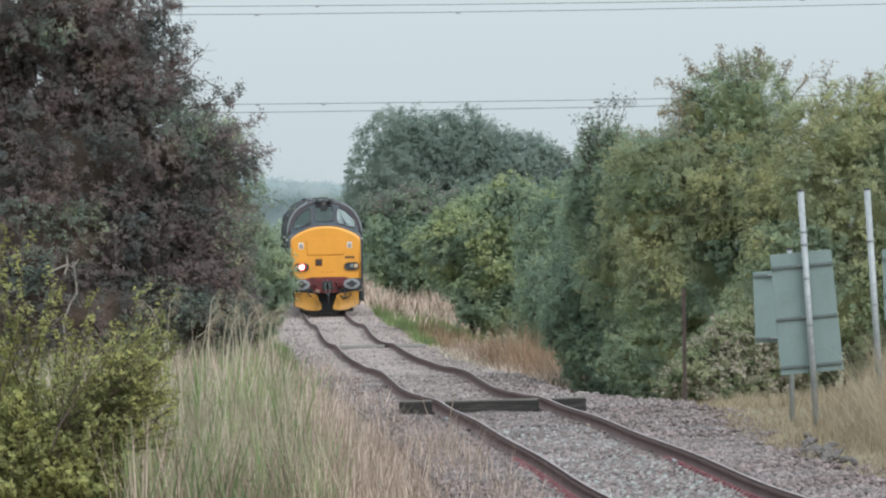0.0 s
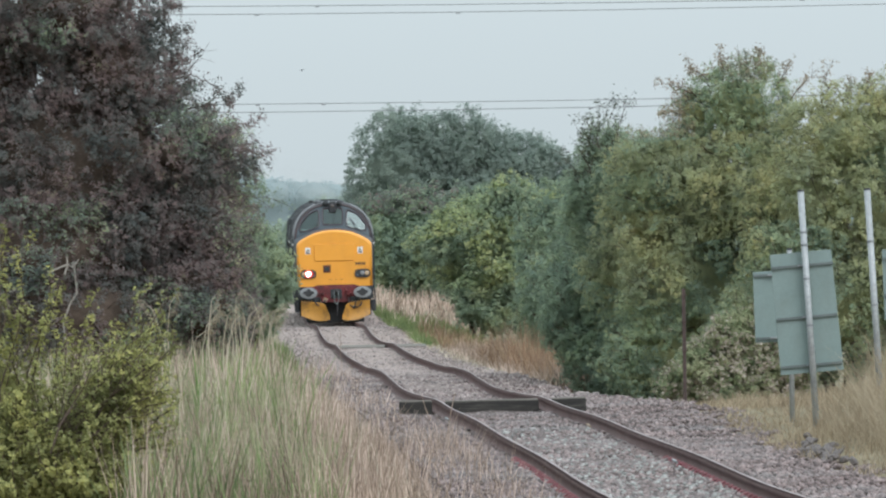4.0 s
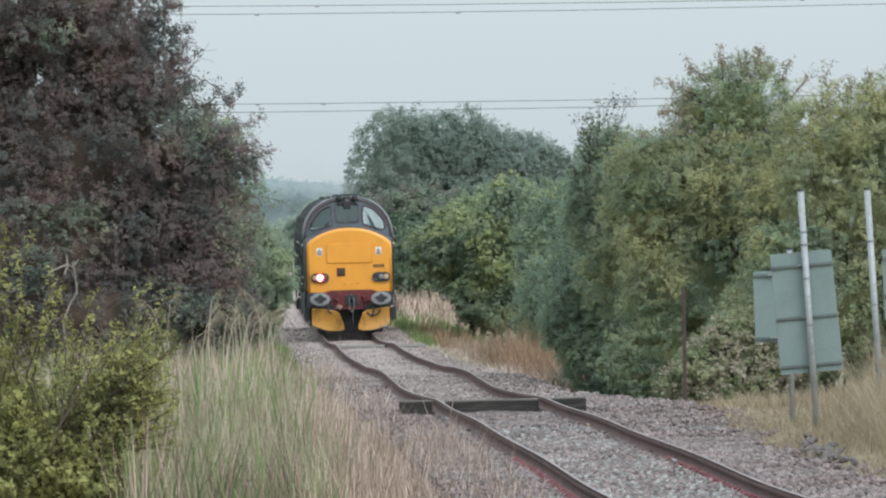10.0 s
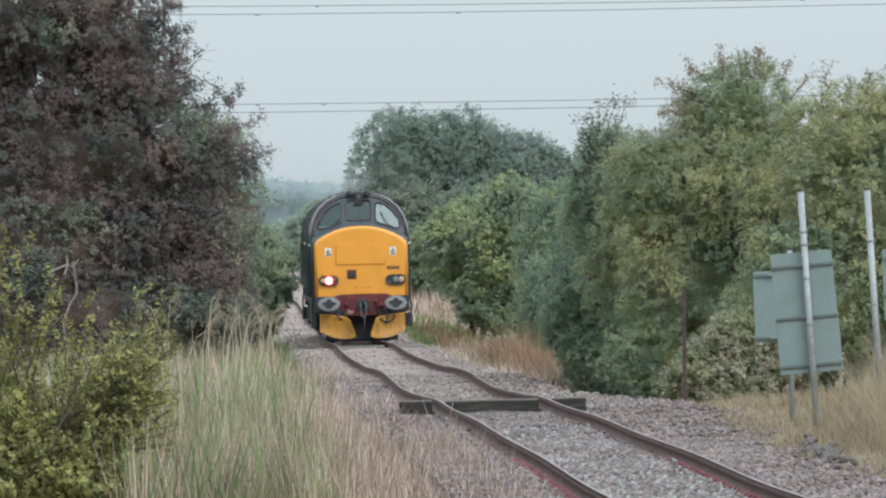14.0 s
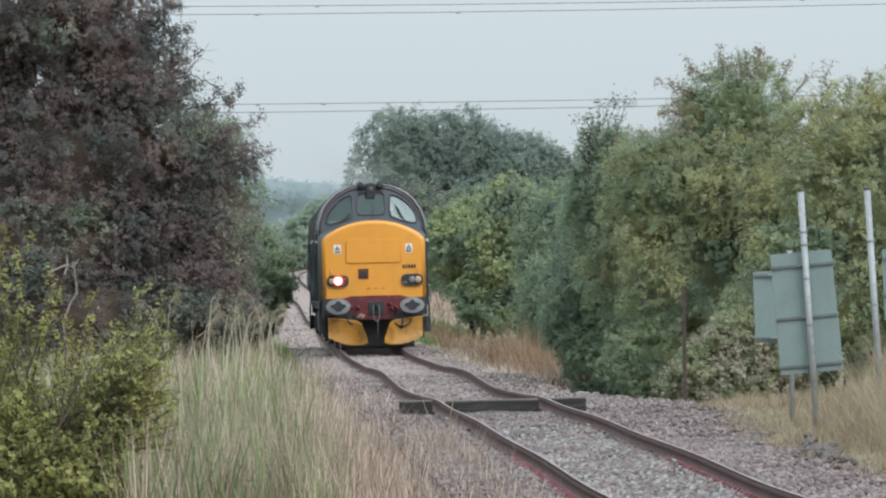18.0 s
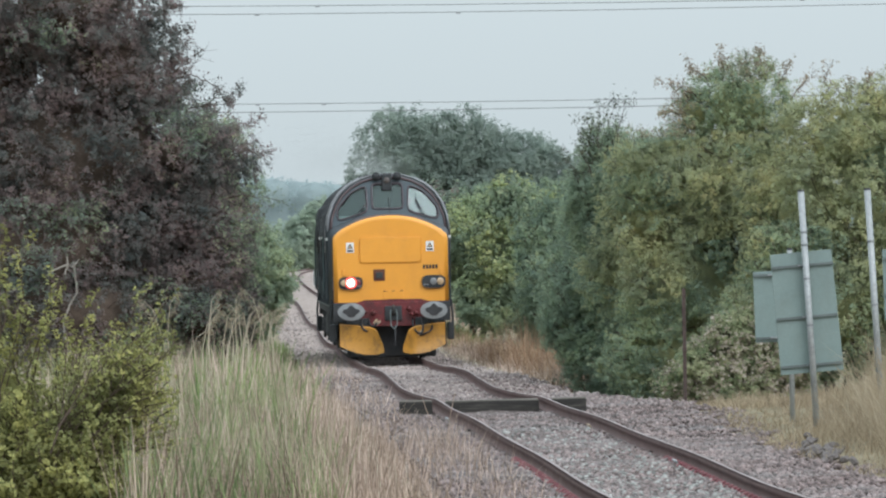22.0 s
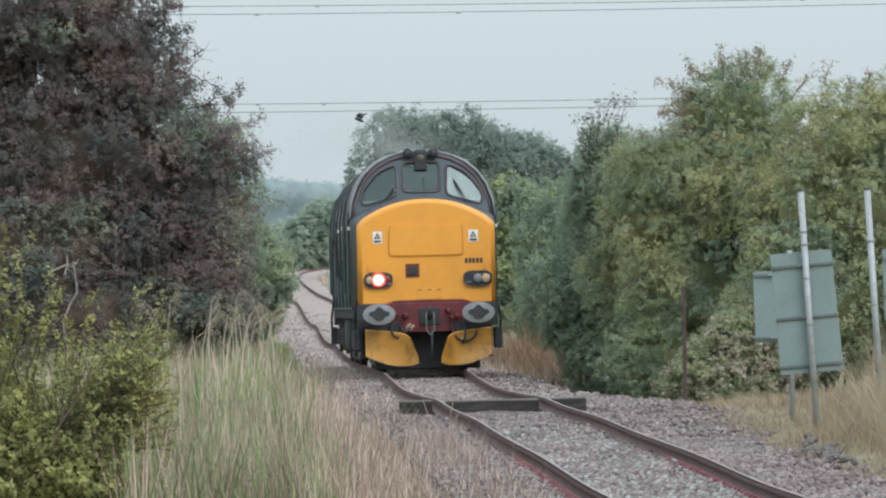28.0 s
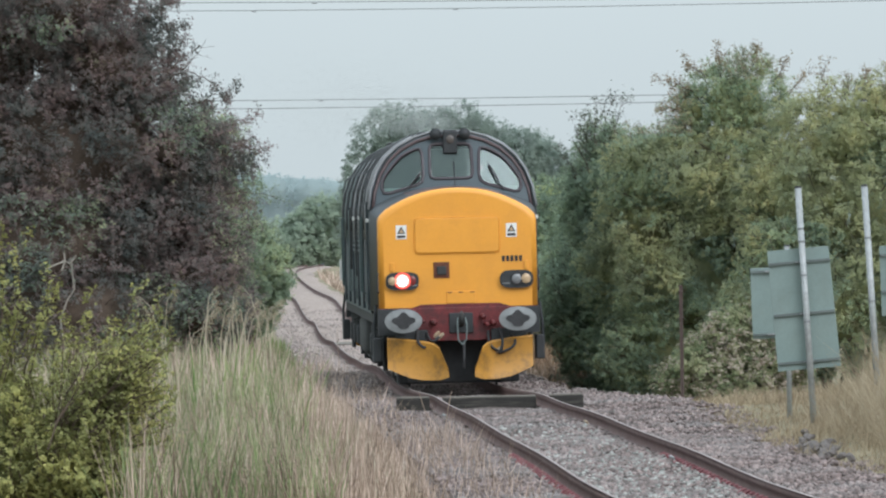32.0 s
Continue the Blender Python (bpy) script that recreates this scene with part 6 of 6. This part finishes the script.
        box(bm, min(s * 1.363, s * 1.368), max(s * 1.363, s * 1.368), 2.26, 2.79, 2.77, 3.07)
        add("side_pane", bm, M["glass"], side_win)
        bm = bmesh.new()
        box(bm, min(s * 1.343, s * 1.36), max(s * 1.343, s * 1.36), 3.1, 3.75, 1.3, 3.0, 0.01)
        door = add("cab_door", bm, M["blue"], loco, "dark blue cab door")
        for y in (3.02, 3.83):
            bm = bmesh.new()
            tube(bm, [(s * 1.35, y, 1.45), (s * 1.41, y, 1.48), (s * 1.41, y, 2.7), (s * 1.35, y, 2.73)], 0.016, 6)
            add("handrail", bm, M["teal"], door, "grimy handrail")
        bm = bmesh.new()
        box(bm, min(s * 1.33, s * 1.39), max(s * 1.33, s * 1.39), 1.5, 1.62, 2.62, 2.68, 0.01)
        add("corner_lamp", bm, M["white"])


cab_end(Matrix.Identity(4), True)
cab_end(Matrix.Translation((0, LOCO_LEN, 0)) @ Matrix.Rotation(math.pi, 4, "Z"), False)

# body shell between the cab fronts
side_prof = [(1.345, 2.82), (1.35, 2.4), (1.35, 1.5), (1.33, 1.15)]
for s in (-1, 1):
    rings = [[(s * x, y, z) for x, z in side_prof] for y in (1.55, 5.0, 9.0, 13.0, LOCO_LEN - 1.55)]
    bm = bmesh.new()
    loft(bm, rings, cap_first=False, closed=False)
    part("body_side", bm, M["teal"], loco, "grimy dark teal body side", True)
bm = bmesh.new()
full = [(x, z) for x, z in ROOF[::-1]] + [(-x, z) for x, z in ROOF[1:]]
rings = []
for y, back in ((0, 1), (0.05, 0)):
    rings.append([(x, cab_plane(z) - 0.06 + y, z + (0.0 if back else 0.012)) for x, z in full])
for y in (3.0, 6.0, 9.0, 12.0, LOCO_LEN - 3.0):
    rings.append([(x, y, z) for x, z in full])
rings.append([(x, LOCO_LEN - cab_plane(z) + 0.06, z) for x, z in full])
loft(bm, rings, cap_first=False, closed=False)
part("roof", bm, M["roof"], loco, "grey curved roof", True)
bm = bmesh.new()
box(bm, -1.3, 1.3, 1.0, LOCO_LEN - 1.0, 0.98, 1.16, 0.02)
part("underframe", bm, M["grime"], loco)
# pillars, grilles and windows along the sides
for s in (-1, 1):
    def slab(name, y0, y1, z0, z1, out, material, label="", parent=loco):
        b = bmesh.new()
        box(b, min(s * 1.34, s * (1.352 + out)), max(s * 1.34, s * (1.352 + out)), y0, y1, z0, z1, 0.008)
        return part(name, b, material, parent, label)
    for y in (1.75, 4.1, 6.6, 9.2, 11.8, 14.2):
        slab("side_rib", y, y + 0.1, 1.2, 2.95, 0.03, M["blue"], "dark upright body rib")
    for y, z0, z1, out in ((2.3, 1.3, 2.78, 0.02), (5.1, 1.45, 2.9, 0.035), (8.0, 1.3, 2.8, 0.03), (10.9, 1.4, 2.85, 0.045)):
        slab("panel_edge", y, y + 0.06, z0, z1, out, M["panel_edge"], "worn paler panel edge")
    for y, z0, z1, out in ((3.9, 1.9, 2.7, 0.05), (6.9, 1.7, 2.75, 0.055), (9.9, 1.8, 2.9, 0.06)):
        slab("drain_channel", y, y + 0.08, z0, z1, out, M["black"], "black upright channel")
    for y in (4.6, 7.2):
        g = slab("side_grille", y, y + 1.5, 2.1, 2.8, 0.02, M["black"], "black slatted side grille")
        for k in range(8):
            b = bmesh.new()
            z = 2.14 + k * 0.08
            box(b, min(s * 1.37, s * 1.39), max(s * 1.37, s * 1.39), y + 0.05, y + 1.45, z, z + 0.03)
            part("slat", b, M["teal"], g)
    for y in (9.6, 12.3):
        w = slab("engine_window", y, y + 1.0, 2.2, 2.7, 0.012, M["rubber"], "dark engine-room window")
        slab("engine_pane", y + 0.06, y + 0.94, 2.25, 2.65, 0.016, M["glass"], "", w)
    slab("white_side_plate", LOCO_LEN - 2.4, LOCO_LEN - 2.34, 1.55, 1.95, 0.10, M["white"], "small white upright side plate")
    for y in (2.5, 5.2, 8.0, 10.6, 13.2, 15.3):
        b = bmesh.new()
        tube(b, [(s * 1.30, y, 3.16), (s * 1.36, y, 3.2), (s * 1.30, y + 0.05, 3.42), (s * 1.12, y + 0.05, 3.56)], 0.014, 6)
        part("roof_grab", b, M["roof"], loco)
    # ribs that run up over the curve of the roof, and panel edges paled as highlights
    curve = [(x, z) for x, z in ROOF[::-1]][:6]
    for y in (2.45, 4.15, 6.65, 9.25, 11.85, 14.25):
        b = bmesh.new()
        tube(b, [(s * 1.375, y, 2.5)] + [(s * (x + 0.03), y, z + 0.02) for x, z in curve], 0.04, 6)
        part("roof_rib", b, M["black"], loco, "black rib over the roof's shoulder", True)
    for y in (1.95, 3.1, 5.3, 8.0, 10.6, 13.1):
        b = bmesh.new()
        tube(b, [(s * 1.37, y, 2.35)] + [(s * (x + 0.022), y, z + 0.012) for x, z in curve], 0.034, 6)
        part("roof_edge_highlight", b, M["rim"] if y < 9 else M["panel_edge"], loco, "pale curved panel edge with the roof shoulder's highlight in its colour", True)
    for y in (4.3, 7.4):
        b = bmesh.new()
        box(b, min(s * 1.36, s * 1.43), max(s * 1.36, s * 1.43), y, y + 0.1, 2.66, 2.73, 0.012)
        part("side_lamp", b, M["white"], loco, "small white lamp on the body side")
# roof hatches, exhaust and fan
for y0, y1, w in ((3.2, 5.0, 0.75), (5.3, 8.8, 0.85), (9.1, 11.4, 0.8)):
    bm = bmesh.new()
    box(bm, -w * 0.6, w * 0.6, y0, y1, 3.8, 4.09, 0.03)
    part("roof_hatch", bm, M["roof"], loco, "grey roof hatch")
bm = bmesh.new()
box(bm, -0.3, 0.3, 6.6, 7.4, 4.05, 4.14, 0.02)
part("exhaust_port", bm, M["black"], loco, "sooty exhaust port")
bm = bmesh.new()
tube(bm, [(0, 13.2, 3.8), (0, 13.2, 4.075)], 0.6, 28)
fan = part("radiator_fan_ring", bm, M["black"], loco, "round black radiator fan opening")
for k in range(6):
    bm = bmesh.new()
    a = math.tau * k / 6
    prism(bm, [(0.08, 4.077), (0.55, 4.077), (0.55, 4.09), (0.08, 4.085)], -0.05, 0.05)
    moved(bm, Matrix.Translation((0, 13.2, 0)) @ Matrix.Rotation(a, 4, "Z"))
    part("fan_blade", bm, M["steel"], fan)
bm = bmesh.new()
box(bm, -1.25, 1.25, 7.2, 10.6, 0.32, 1.0, 0.12)
part("fuel_tank", bm, M["grime"], loco, "grimy fuel tank", True)

# thin exhaust haze that hangs over the roof and drifts to one side, as fine soot
rs = np.random.default_rng(404)
n = 50000
u = rs.random(n) ** 0.8
c = np.stack([0.1 - 1.7 * u ** 1.2 + rs.normal(size=n) * (0.25 + 0.75 * u), 7.0 + 9.0 * u + rs.normal(size=n) * 0.8, 4.25 + 0.7 * u + rs.normal(size=n) * (0.1 + 0.42 * u)], -1)
c = c[((c[:, 2] > 4.16) | (np.abs(c[:, 0]) > 1.5)) & (c[:, 2] < 5.9)]
haze = mesh_part("exhaust_haze", raw_mesh("exhaust_haze", *small_leaves(c, rs.normal(size=c.shape), 0.0075, rs, 0.0, 0.5)), M["soot"], loco)
tagged(haze, "thin grey exhaust haze over the roof", kind="stuff")

# bogies
WHEELS = []
for yc in (3.25, LOCO_LEN - 3.25):
    for s in (-1, 1):
        bm = bmesh.new()
        out = [(yc - 2.7, 0.62), (yc - 2.5, 0.95), (yc + 2.5, 0.95), (yc + 2.7, 0.62), (yc + 2.3, 0.55), (yc + 1.4, 0.74), (yc + 0.5, 0.62), (yc - 0.5, 0.62), (yc - 1.4, 0.74), (yc - 2.3, 0.55)]
        prism(bm, out, min(s * 0.98, s * 1.12), max(s * 0.98, s * 1.12), 0.0, "x")
        fr_ = part("bogie_frame", bm, M["grime"], loco, "grimy bogie side frame")
        for dy in (-2.0, 0.0, 2.0):
            bm = bmesh.new()
            box(bm, min(s * 1.02, s * 1.24), max(s * 1.02, s * 1.24), yc + dy - 0.17, yc + dy + 0.17, 0.40, 0.76, 0.04)
            part("axle_box", bm, M["black"], fr_)
        for dy in (-1.45, -0.55, 0.55, 1.45):
            bm = bmesh.new()
            coil = [(s * 1.14 + 0.075 * math.cos(a), yc + dy + 0.075 * math.sin(a), 0.62 + 0.30 * a / (math.tau * 5)) for a in (math.tau * 5 * k / 60 for k in range(61))]
            tube(bm, coil, 0.017, 5)
            part("spring", bm, M["grime"], fr_)
        for dy in (-2.75, 2.6):
            bm = bmesh.new()
            tube(bm, [(s * 1.16, yc + dy, 0.25), (s * 1.16, yc + dy, 0.9)], 0.04, 8)
            part("sand_pipe", bm, M["black"], fr_)
    for dy in (-2.0, 0.0, 2.0):
        bm = bmesh.new()
        tube(bm, [(-0.95, 0, 0), (0.95, 0, 0)], 0.09, 12)
        axle = part("wheelset", bm, M["grime"], loco, "axle with two spoked steel wheels", True)
        for s in (-1, 1):
            bm = bmesh.new()
            tube(bm, [(s * 0.685, 0, 0), (s * 0.715, 0, 0), (s * 0.72, 0, 0), (s * 0.82, 0, 0)], [0.60, 0.60, 0.572, 0.566], 32)
            wh = part("wheel", bm, M["grime"], axle, "", False)
            bm = bmesh.new()
            for k in range(6):
                a = math.tau * k / 6
                tube(bm, [(s * 0.83, 0.1 * math.cos(a), 0.1 * math.sin(a)), (s * 0.83, 0.48 * math.cos(a), 0.48 * math.sin(a))], [0.05, 0.03], 6)
            part("spokes", bm, M["steel"], axle, "worn steel wheel spokes")
        axle.matrix_basis = pose(0, yc + dy, 0.566)
        WHEELS.append((axle, yc + dy))

# ================= road signs seen from behind =================
def sign_post(x, y, z0, z1, lean, radius=0.038, collars=()):
    """A round post that leans, with its cap and bands; returns the root at its foot."""
    root = thing("sign_post", "leaning galvanised round steel post on the grassy bank", "post", group="sign posts", m=pose(x, y, z0, 0, lean, 0))
    bm = bmesh.new()
    tube(bm, [(0, 0, -0.35), (0, 0, z1 - z0)], radius, 16)
    part("tube", bm, M["zinc"], root, smooth=True)
    bm = bmesh.new()
    tube(bm, [(0, 0, z1 - z0), (0, 0, z1 - z0 + 0.02)], [radius * 1.12, radius * 0.95], 16)
    part("cap", bm, M["rubber"], root)
    for h in collars:
        bm = bmesh.new()
        tube(bm, [(0, 0, h - 0.012), (0, 0, h + 0.012)], radius * 1.1, 16)
        part("band", bm, M["steel"], root)
    return root


def sign_board(name, label, x, y, z, w, h, lean, rails, skew=0.0, turn=0.0):
    """A sheet-metal board seen from behind: sheet, stiffening channels and clamps; placed by its lower middle."""
    root = thing(name, label, "sign", group="sign boards", m=pose(x, y, z, 0, lean, turn))
    bm = bmesh.new()
    pts = [(-w / 2 + skew, 0), (w / 2, 0), (w / 2 - 0.02, h), (-w / 2, h)]
    prism(bm, pts, 0.0, 0.012, 0.003)
    part("sheet", bm, M["sign"], root, "grey-green painted back of the sheet")
    for r in rails:
        bm = bmesh.new()
        box(bm, -w / 2 + 0.01, w / 2 - 0.012, -0.03, -0.001, r - 0.018, r + 0.018, 0.004)
        ch = part("channel", bm, M["sign_edge"], root, "darker stiffening channel")
        bm = bmesh.new()
        box(bm, -0.06, 0.06, -0.05, -0.031, r - 0.012, r + 0.012, 0.004)
        part("clamp", bm, M["steel"], ch)
        for bx0 in (-0.045, 0.045):
            bm = bmesh.new()
            tube(bm, [(bx0, -0.068, r), (bx0, -0.05, r)], 0.010, 6)
            part("bolt", bm, M["steel"], ch)
    return root


sign_post(4.36, 60.0, float(lie(4.36, 60)), 2.61, -2.6, collars=(1.2, 1.75, 2.15, 2.3))
sign_board("sign_board", "grey-green back of a tall metal sign on its post", 4.33, 60.09, 0.465, 0.745, 1.43, -4.0, (0.09, 0.66, 1.27))
sign_post(5.13, 60.0, float(lie(5.13, 60)), 2.61, -2.4, collars=(1.3, 2.05))
sign_post(4.28, 63.0, float(lie(4.28, 63)), 1.92, 0.3, 0.032)
sign_board("small_sign_board", "smaller grey-green back of a metal sign", 4.09, 63.09, 0.78, 0.48, 0.88, -1.0, (0.05, 0.83))
sign_board("edge_sign_board", "grey-green back of a metal sign beside the post", 5.66, 63.0, 1.03, 0.42, 0.87, -1.0, (0.3, 0.75))
sign_post(5.66, 62.9, float(lie(5.66, 62.9)), 1.95, -1.0, 0.034)

# rusty fence stake
root = thing("fence_stake", "rusty angle-iron fence stake by the ballast", "stake", m=pose(3.66, 78, float(lie(3.66, 78)), 0, 0.4, 12))
bm = bmesh.new()
prism(bm, [(-0.028, -0.3), (0.028, -0.3), (0.028, 1.86), (-0.028, 1.86)], -0.005, 0.005)
part("flange", bm, M["rust_post"], root)
bm = bmesh.new()
box(bm, 0.02, 0.028, 0.006, 0.06, -0.3, 1.85)
part("web", bm, M["rust_post"], root)
for z in (0.9, 1.35, 1.75):
    bm = bmesh.new()
    tube(bm, [(-0.05, -0.012, z), (0.05, -0.012, z + 0.01)], 0.008, 6)
    part("wire_tie", bm, M["rust_post"], root)

# rubble beside the bank
rk = np.random.default_rng(90)
rocks = []
for k in range(4):
    bm = bmesh.new()
    bmesh.ops.create_icosphere(bm, subdivisions=1, radius=1.0)
    for v in bm.verts:
        v.co *= 1 + 0.6 * noise.noise(v.co * 1.6 + Vector((k * 9.1, 0, 0)))
        v.co.z *= 0.75
    ob = part("rubble_stone", bm, M["rock"])
    ob.scale = (0.06, 0.06, 0.06)
    tagged(ob, "grey broken rubble stone among dry grass", "stone", group="rubble stones")
    rocks.append(ob)
for k in range(75):
    x, y = 3.98 + rk.normal() * 0.15, 54.2 + rk.normal() * 1.2
    m = pose(x, y, float(lie(x, y)) + 0.01 + 0.07 * hump(x, 3.98, 0.2), rk.random() * 40, rk.random() * 40, rk.random() * 360)
    sc = 0.03 + 0.03 * rk.random()
    if k < 4:
        rocks[k].matrix_basis = m @ Matrix.Diagonal((sc, sc, sc, 1))
    else:
        copy_thing(rocks[k % 4], m)

# single dry stems standing by the rails
for x, y, h, ln in ((-0.22, 66.8, 0.36, 22), (-2.35, 112, 0.75, 3), (0.0, 60.5, 0.5, -8)):
    x = x if y < 100 else float(middle(y)) - 1.02
    bm = bmesh.new()
    tube(bm, [(0, 0, -0.05), (0.01, 0, h * 0.5), (0.03, 0, h)], [0.007, 0.006, 0.004], 5)
    ob = part("dry_stem", bm, M["dry"])
    ob.matrix_basis = pose(x, y, float(bed_height(np.array(x), np.array(y))) + 0.02, 0, -ln, 0)
    tagged(ob, "single dry straw stem by the rail", "stem", group="dry stems")

# ================= overhead power lines =================
for k, (xl, zl, xr, zr) in enumerate(((-15.5, 16.98, 26.5, 16.56), (-15.5, 16.54, 26.5, 16.22), (-11.95, 11.19, 13.4, 10.95), (-11.95, 10.73, 13.4, 10.55))):
    slope = (zr - zl) / (xr - xl)
    root = thing("power_line", "thin grey overhead power conductor across the sky", "cable", group="power lines", kind="", m=pose(0, 300 + k, 0))
    bm = bmesh.new()
    pts = []
    for j in range(41):
        x = -200 + 10 * j
        pts.append((x, 0, zl + slope * (x - xl) + 0.00022 * (x - xl) * (x - xr)))
    tube(bm, pts, 0.024, 6)
    part("conductor", bm, M["wire"], root, smooth=True)
    for x in ((-7.1, 21.5), (-10.7, 1.2), (-6.9, -10.8), (-10.6, 9.0))[k]:
        z = zl + slope * (x - xl) + 0.00022 * (x - xl) * (x - xr)
        bm = bmesh.new()
        tube(bm, [(x - 0.12, 0, z - 0.05), (x - 0.05, 0, z - 0.07), (x + 0.05, 0, z - 0.07), (x + 0.12, 0, z - 0.05)], [0.05, 0.025, 0.025, 0.05], 8)
        part("damper", bm, M["wire"], root)


# ================= birds =================
def bird(label, size):
    """A small dark bird, its head to -x: body, tail, two wings that beat about the body's length."""
    root = thing("bird", label, "bird")
    bm = bmesh.new()
    tube(bm, [(-0.5 * size, 0, 0.02 * size), (-0.42 * size, 0, 0.02 * size), (-0.25 * size, 0, 0), (0.05 * size, 0, 0), (0.3 * size, 0, 0)],
         [0.015 * size, 0.075 * size, 0.10 * size, 0.11 * size, 0.04 * size], 10)
    part("body", bm, M["black"], root, smooth=True)
    bm = bmesh.new()
    prism(bm, [(0.25 * size, -0.03 * size), (0.62 * size, -0.1 * size), (0.52 * size, 0.0), (0.62 * size, 0.1 * size), (0.25 * size, 0.03 * size)], -0.012 * size, 0.012 * size)
    moved(bm, Matrix.Rotation(math.pi / 2, 4, "X"))
    part("tail", bm, M["black"], root)
    wings = []
    for s in (-1, 1):
        bm = bmesh.new()
        out = [(-0.3, 0.05), (-0.36, 0.35), (-0.2, 0.7), (0.12, 1.0), (0.0, 0.6), (0.08, 0.3), (0.1, 0.05)]
        top = [bm.verts.new((x * size, s * y * size, 0.015 * size)) for x, y in out]
        low = [bm.verts.new((x * size, s * y * size, -0.015 * size)) for x, y in out]
        bm.faces.new(top)
        bm.faces.new(low[::-1])
        for i in range(len(out)):
            j = (i + 1) % len(out)
            bm.faces.new((top[i], low[i], low[j], top[j]))
        bmesh.ops.recalc_face_normals(bm, faces=bm.faces)
        wings.append(part("wing", bm, M["black"], root))
    return root, wings


swallow, swallow_wings = bird("small dark bird flying under the power line", 0.17)
starling, starling_wings = bird("dark bird flying past the locomotive's roof", 0.18)


# ================= movement =================
RUN = [(0, 183.7), (3, 173.6), (6, 163.6), (9, 153.8), (11, 147.3), (14, 137.4), (17, 127.7), (19, 120.6), (21, 114.3), (23, 107.9), (25, 101.9), (28, 92.4), (30, 86.6), (32, 80.4)]


def front_at(t):
    k = np.array([a for a, _ in RUN], dtype=float)
    v = np.array([b for _, b in RUN], dtype=float)
    c = np.polyfit(k, v, 5)
    return float(np.polyval(c, t))


def sway(d):
    """Small rise and dip of the springs along the uneven track."""
    return float(np.interp(d, (80, 82, 83.6, 85.1, 86.6, 88.1, 89.6, 91.1, 92.6, 94.2, 108, 121, 126, 138, 144, 151, 157, 164, 184),
                           (0.07, 0.052, 0.028, -0.02, -0.05, -0.088, -0.074, -0.047, -0.008, 0.005, 0.055, 0.0, 0.005, 0.075, 0.07, 0.045, -0.02, 0.0, -0.02)))


def on_track(d):
    """Pose of the locomotive with its nose at distance d: both bogies rest on the rails."""
    a, b = d + 3.25, d + LOCO_LEN - 3.25
    za = float(np.mean(railtop(np.linspace(a - 2, a + 2, 5))))
    zb = float(np.mean(railtop(np.linspace(b - 2, b + 2, 5))))
    pa, pb = Vector((float(middle(a)), a, za)), Vector((float(middle(b)), b, zb))
    way = (pb - pa).normalized()
    o = pa - way * 3.25 + Vector((0.09, 0, sway(d)))
    return pose(o.x, o.y, o.z, math.degrees(math.asin(way.z)), 0, math.degrees(math.atan2(-way.x, way.y)))


def motions():
    walk(loco, [(t, on_track(front_at(t))) for t in [0.5 * k for k in range(65)]])
    start = front_at(0)
    for axle, y in WHEELS:
        walk(axle, [(t, pose(-0.06, y, 0.566, math.degrees((start - front_at(t)) / 0.566))) for t in [0.2 * k for k in range(161)]])
    walk(swallow, [(t, pose(x, 200, z, 0, tip, 0)) for t, x, z, tip in (
        (0, 24.0, 10.6, 0), (1.4, 12.6, 9.4, 0), (2.0, 7.55, 8.43, 4), (2.3, 5.0, 8.22, 3), (2.6, 2.16, 8.01, -2), (2.9, 0.29, 8.28, -10), (3.2, -1.54, 8.83, -12),
        (3.5, -2.83, 9.08, -10), (4.5, -8.5, 9.6, -6), (6.0, -20, 10, 0), (9.0, -60, 14, 0), (32.0, -160, 30, 0))])
    walk(starling, [(t, pose(x, 70, z, 0, tip, turn)) for t, x, z, tip, turn in (
        (0, 40, 0.6, 0, 0), (25.5, 14, 1.0, 0, 0), (27.2, 3.5, 2.2, 20, -10), (27.7, 0.75, 3.05, 26, -15), (27.9, -0.58, 3.53, 26, -15), (28.0, -1.10, 3.83, 24, -15),
        (28.1, -1.48, 3.90, 18, -15), (28.2, -2.03, 4.24, 20, -15), (28.6, -4.4, 5.0, 20, -10), (30.0, -14, 8, 10, 0), (32.0, -30, 11, 0, 0))])
    for wings, t0, t1 in ((swallow_wings, 1.4, 4.6), (starling_wings, 27.1, 28.7)):
        for wing, s in zip(wings, (-1, 1)):
            rows = [(0, pose(0, 0, 0.02, 10 * s))]
            k = 0
            t = t0
            while t < t1:
                rows.append((t, pose(0, 0, 0.02, (32 if k % 2 else -28) * s)))
                t, k = t + 0.1, k + 1
            rows.append((32, pose(0, 0, 0.02, 10 * s)))
            walk(wing, rows)


motions()
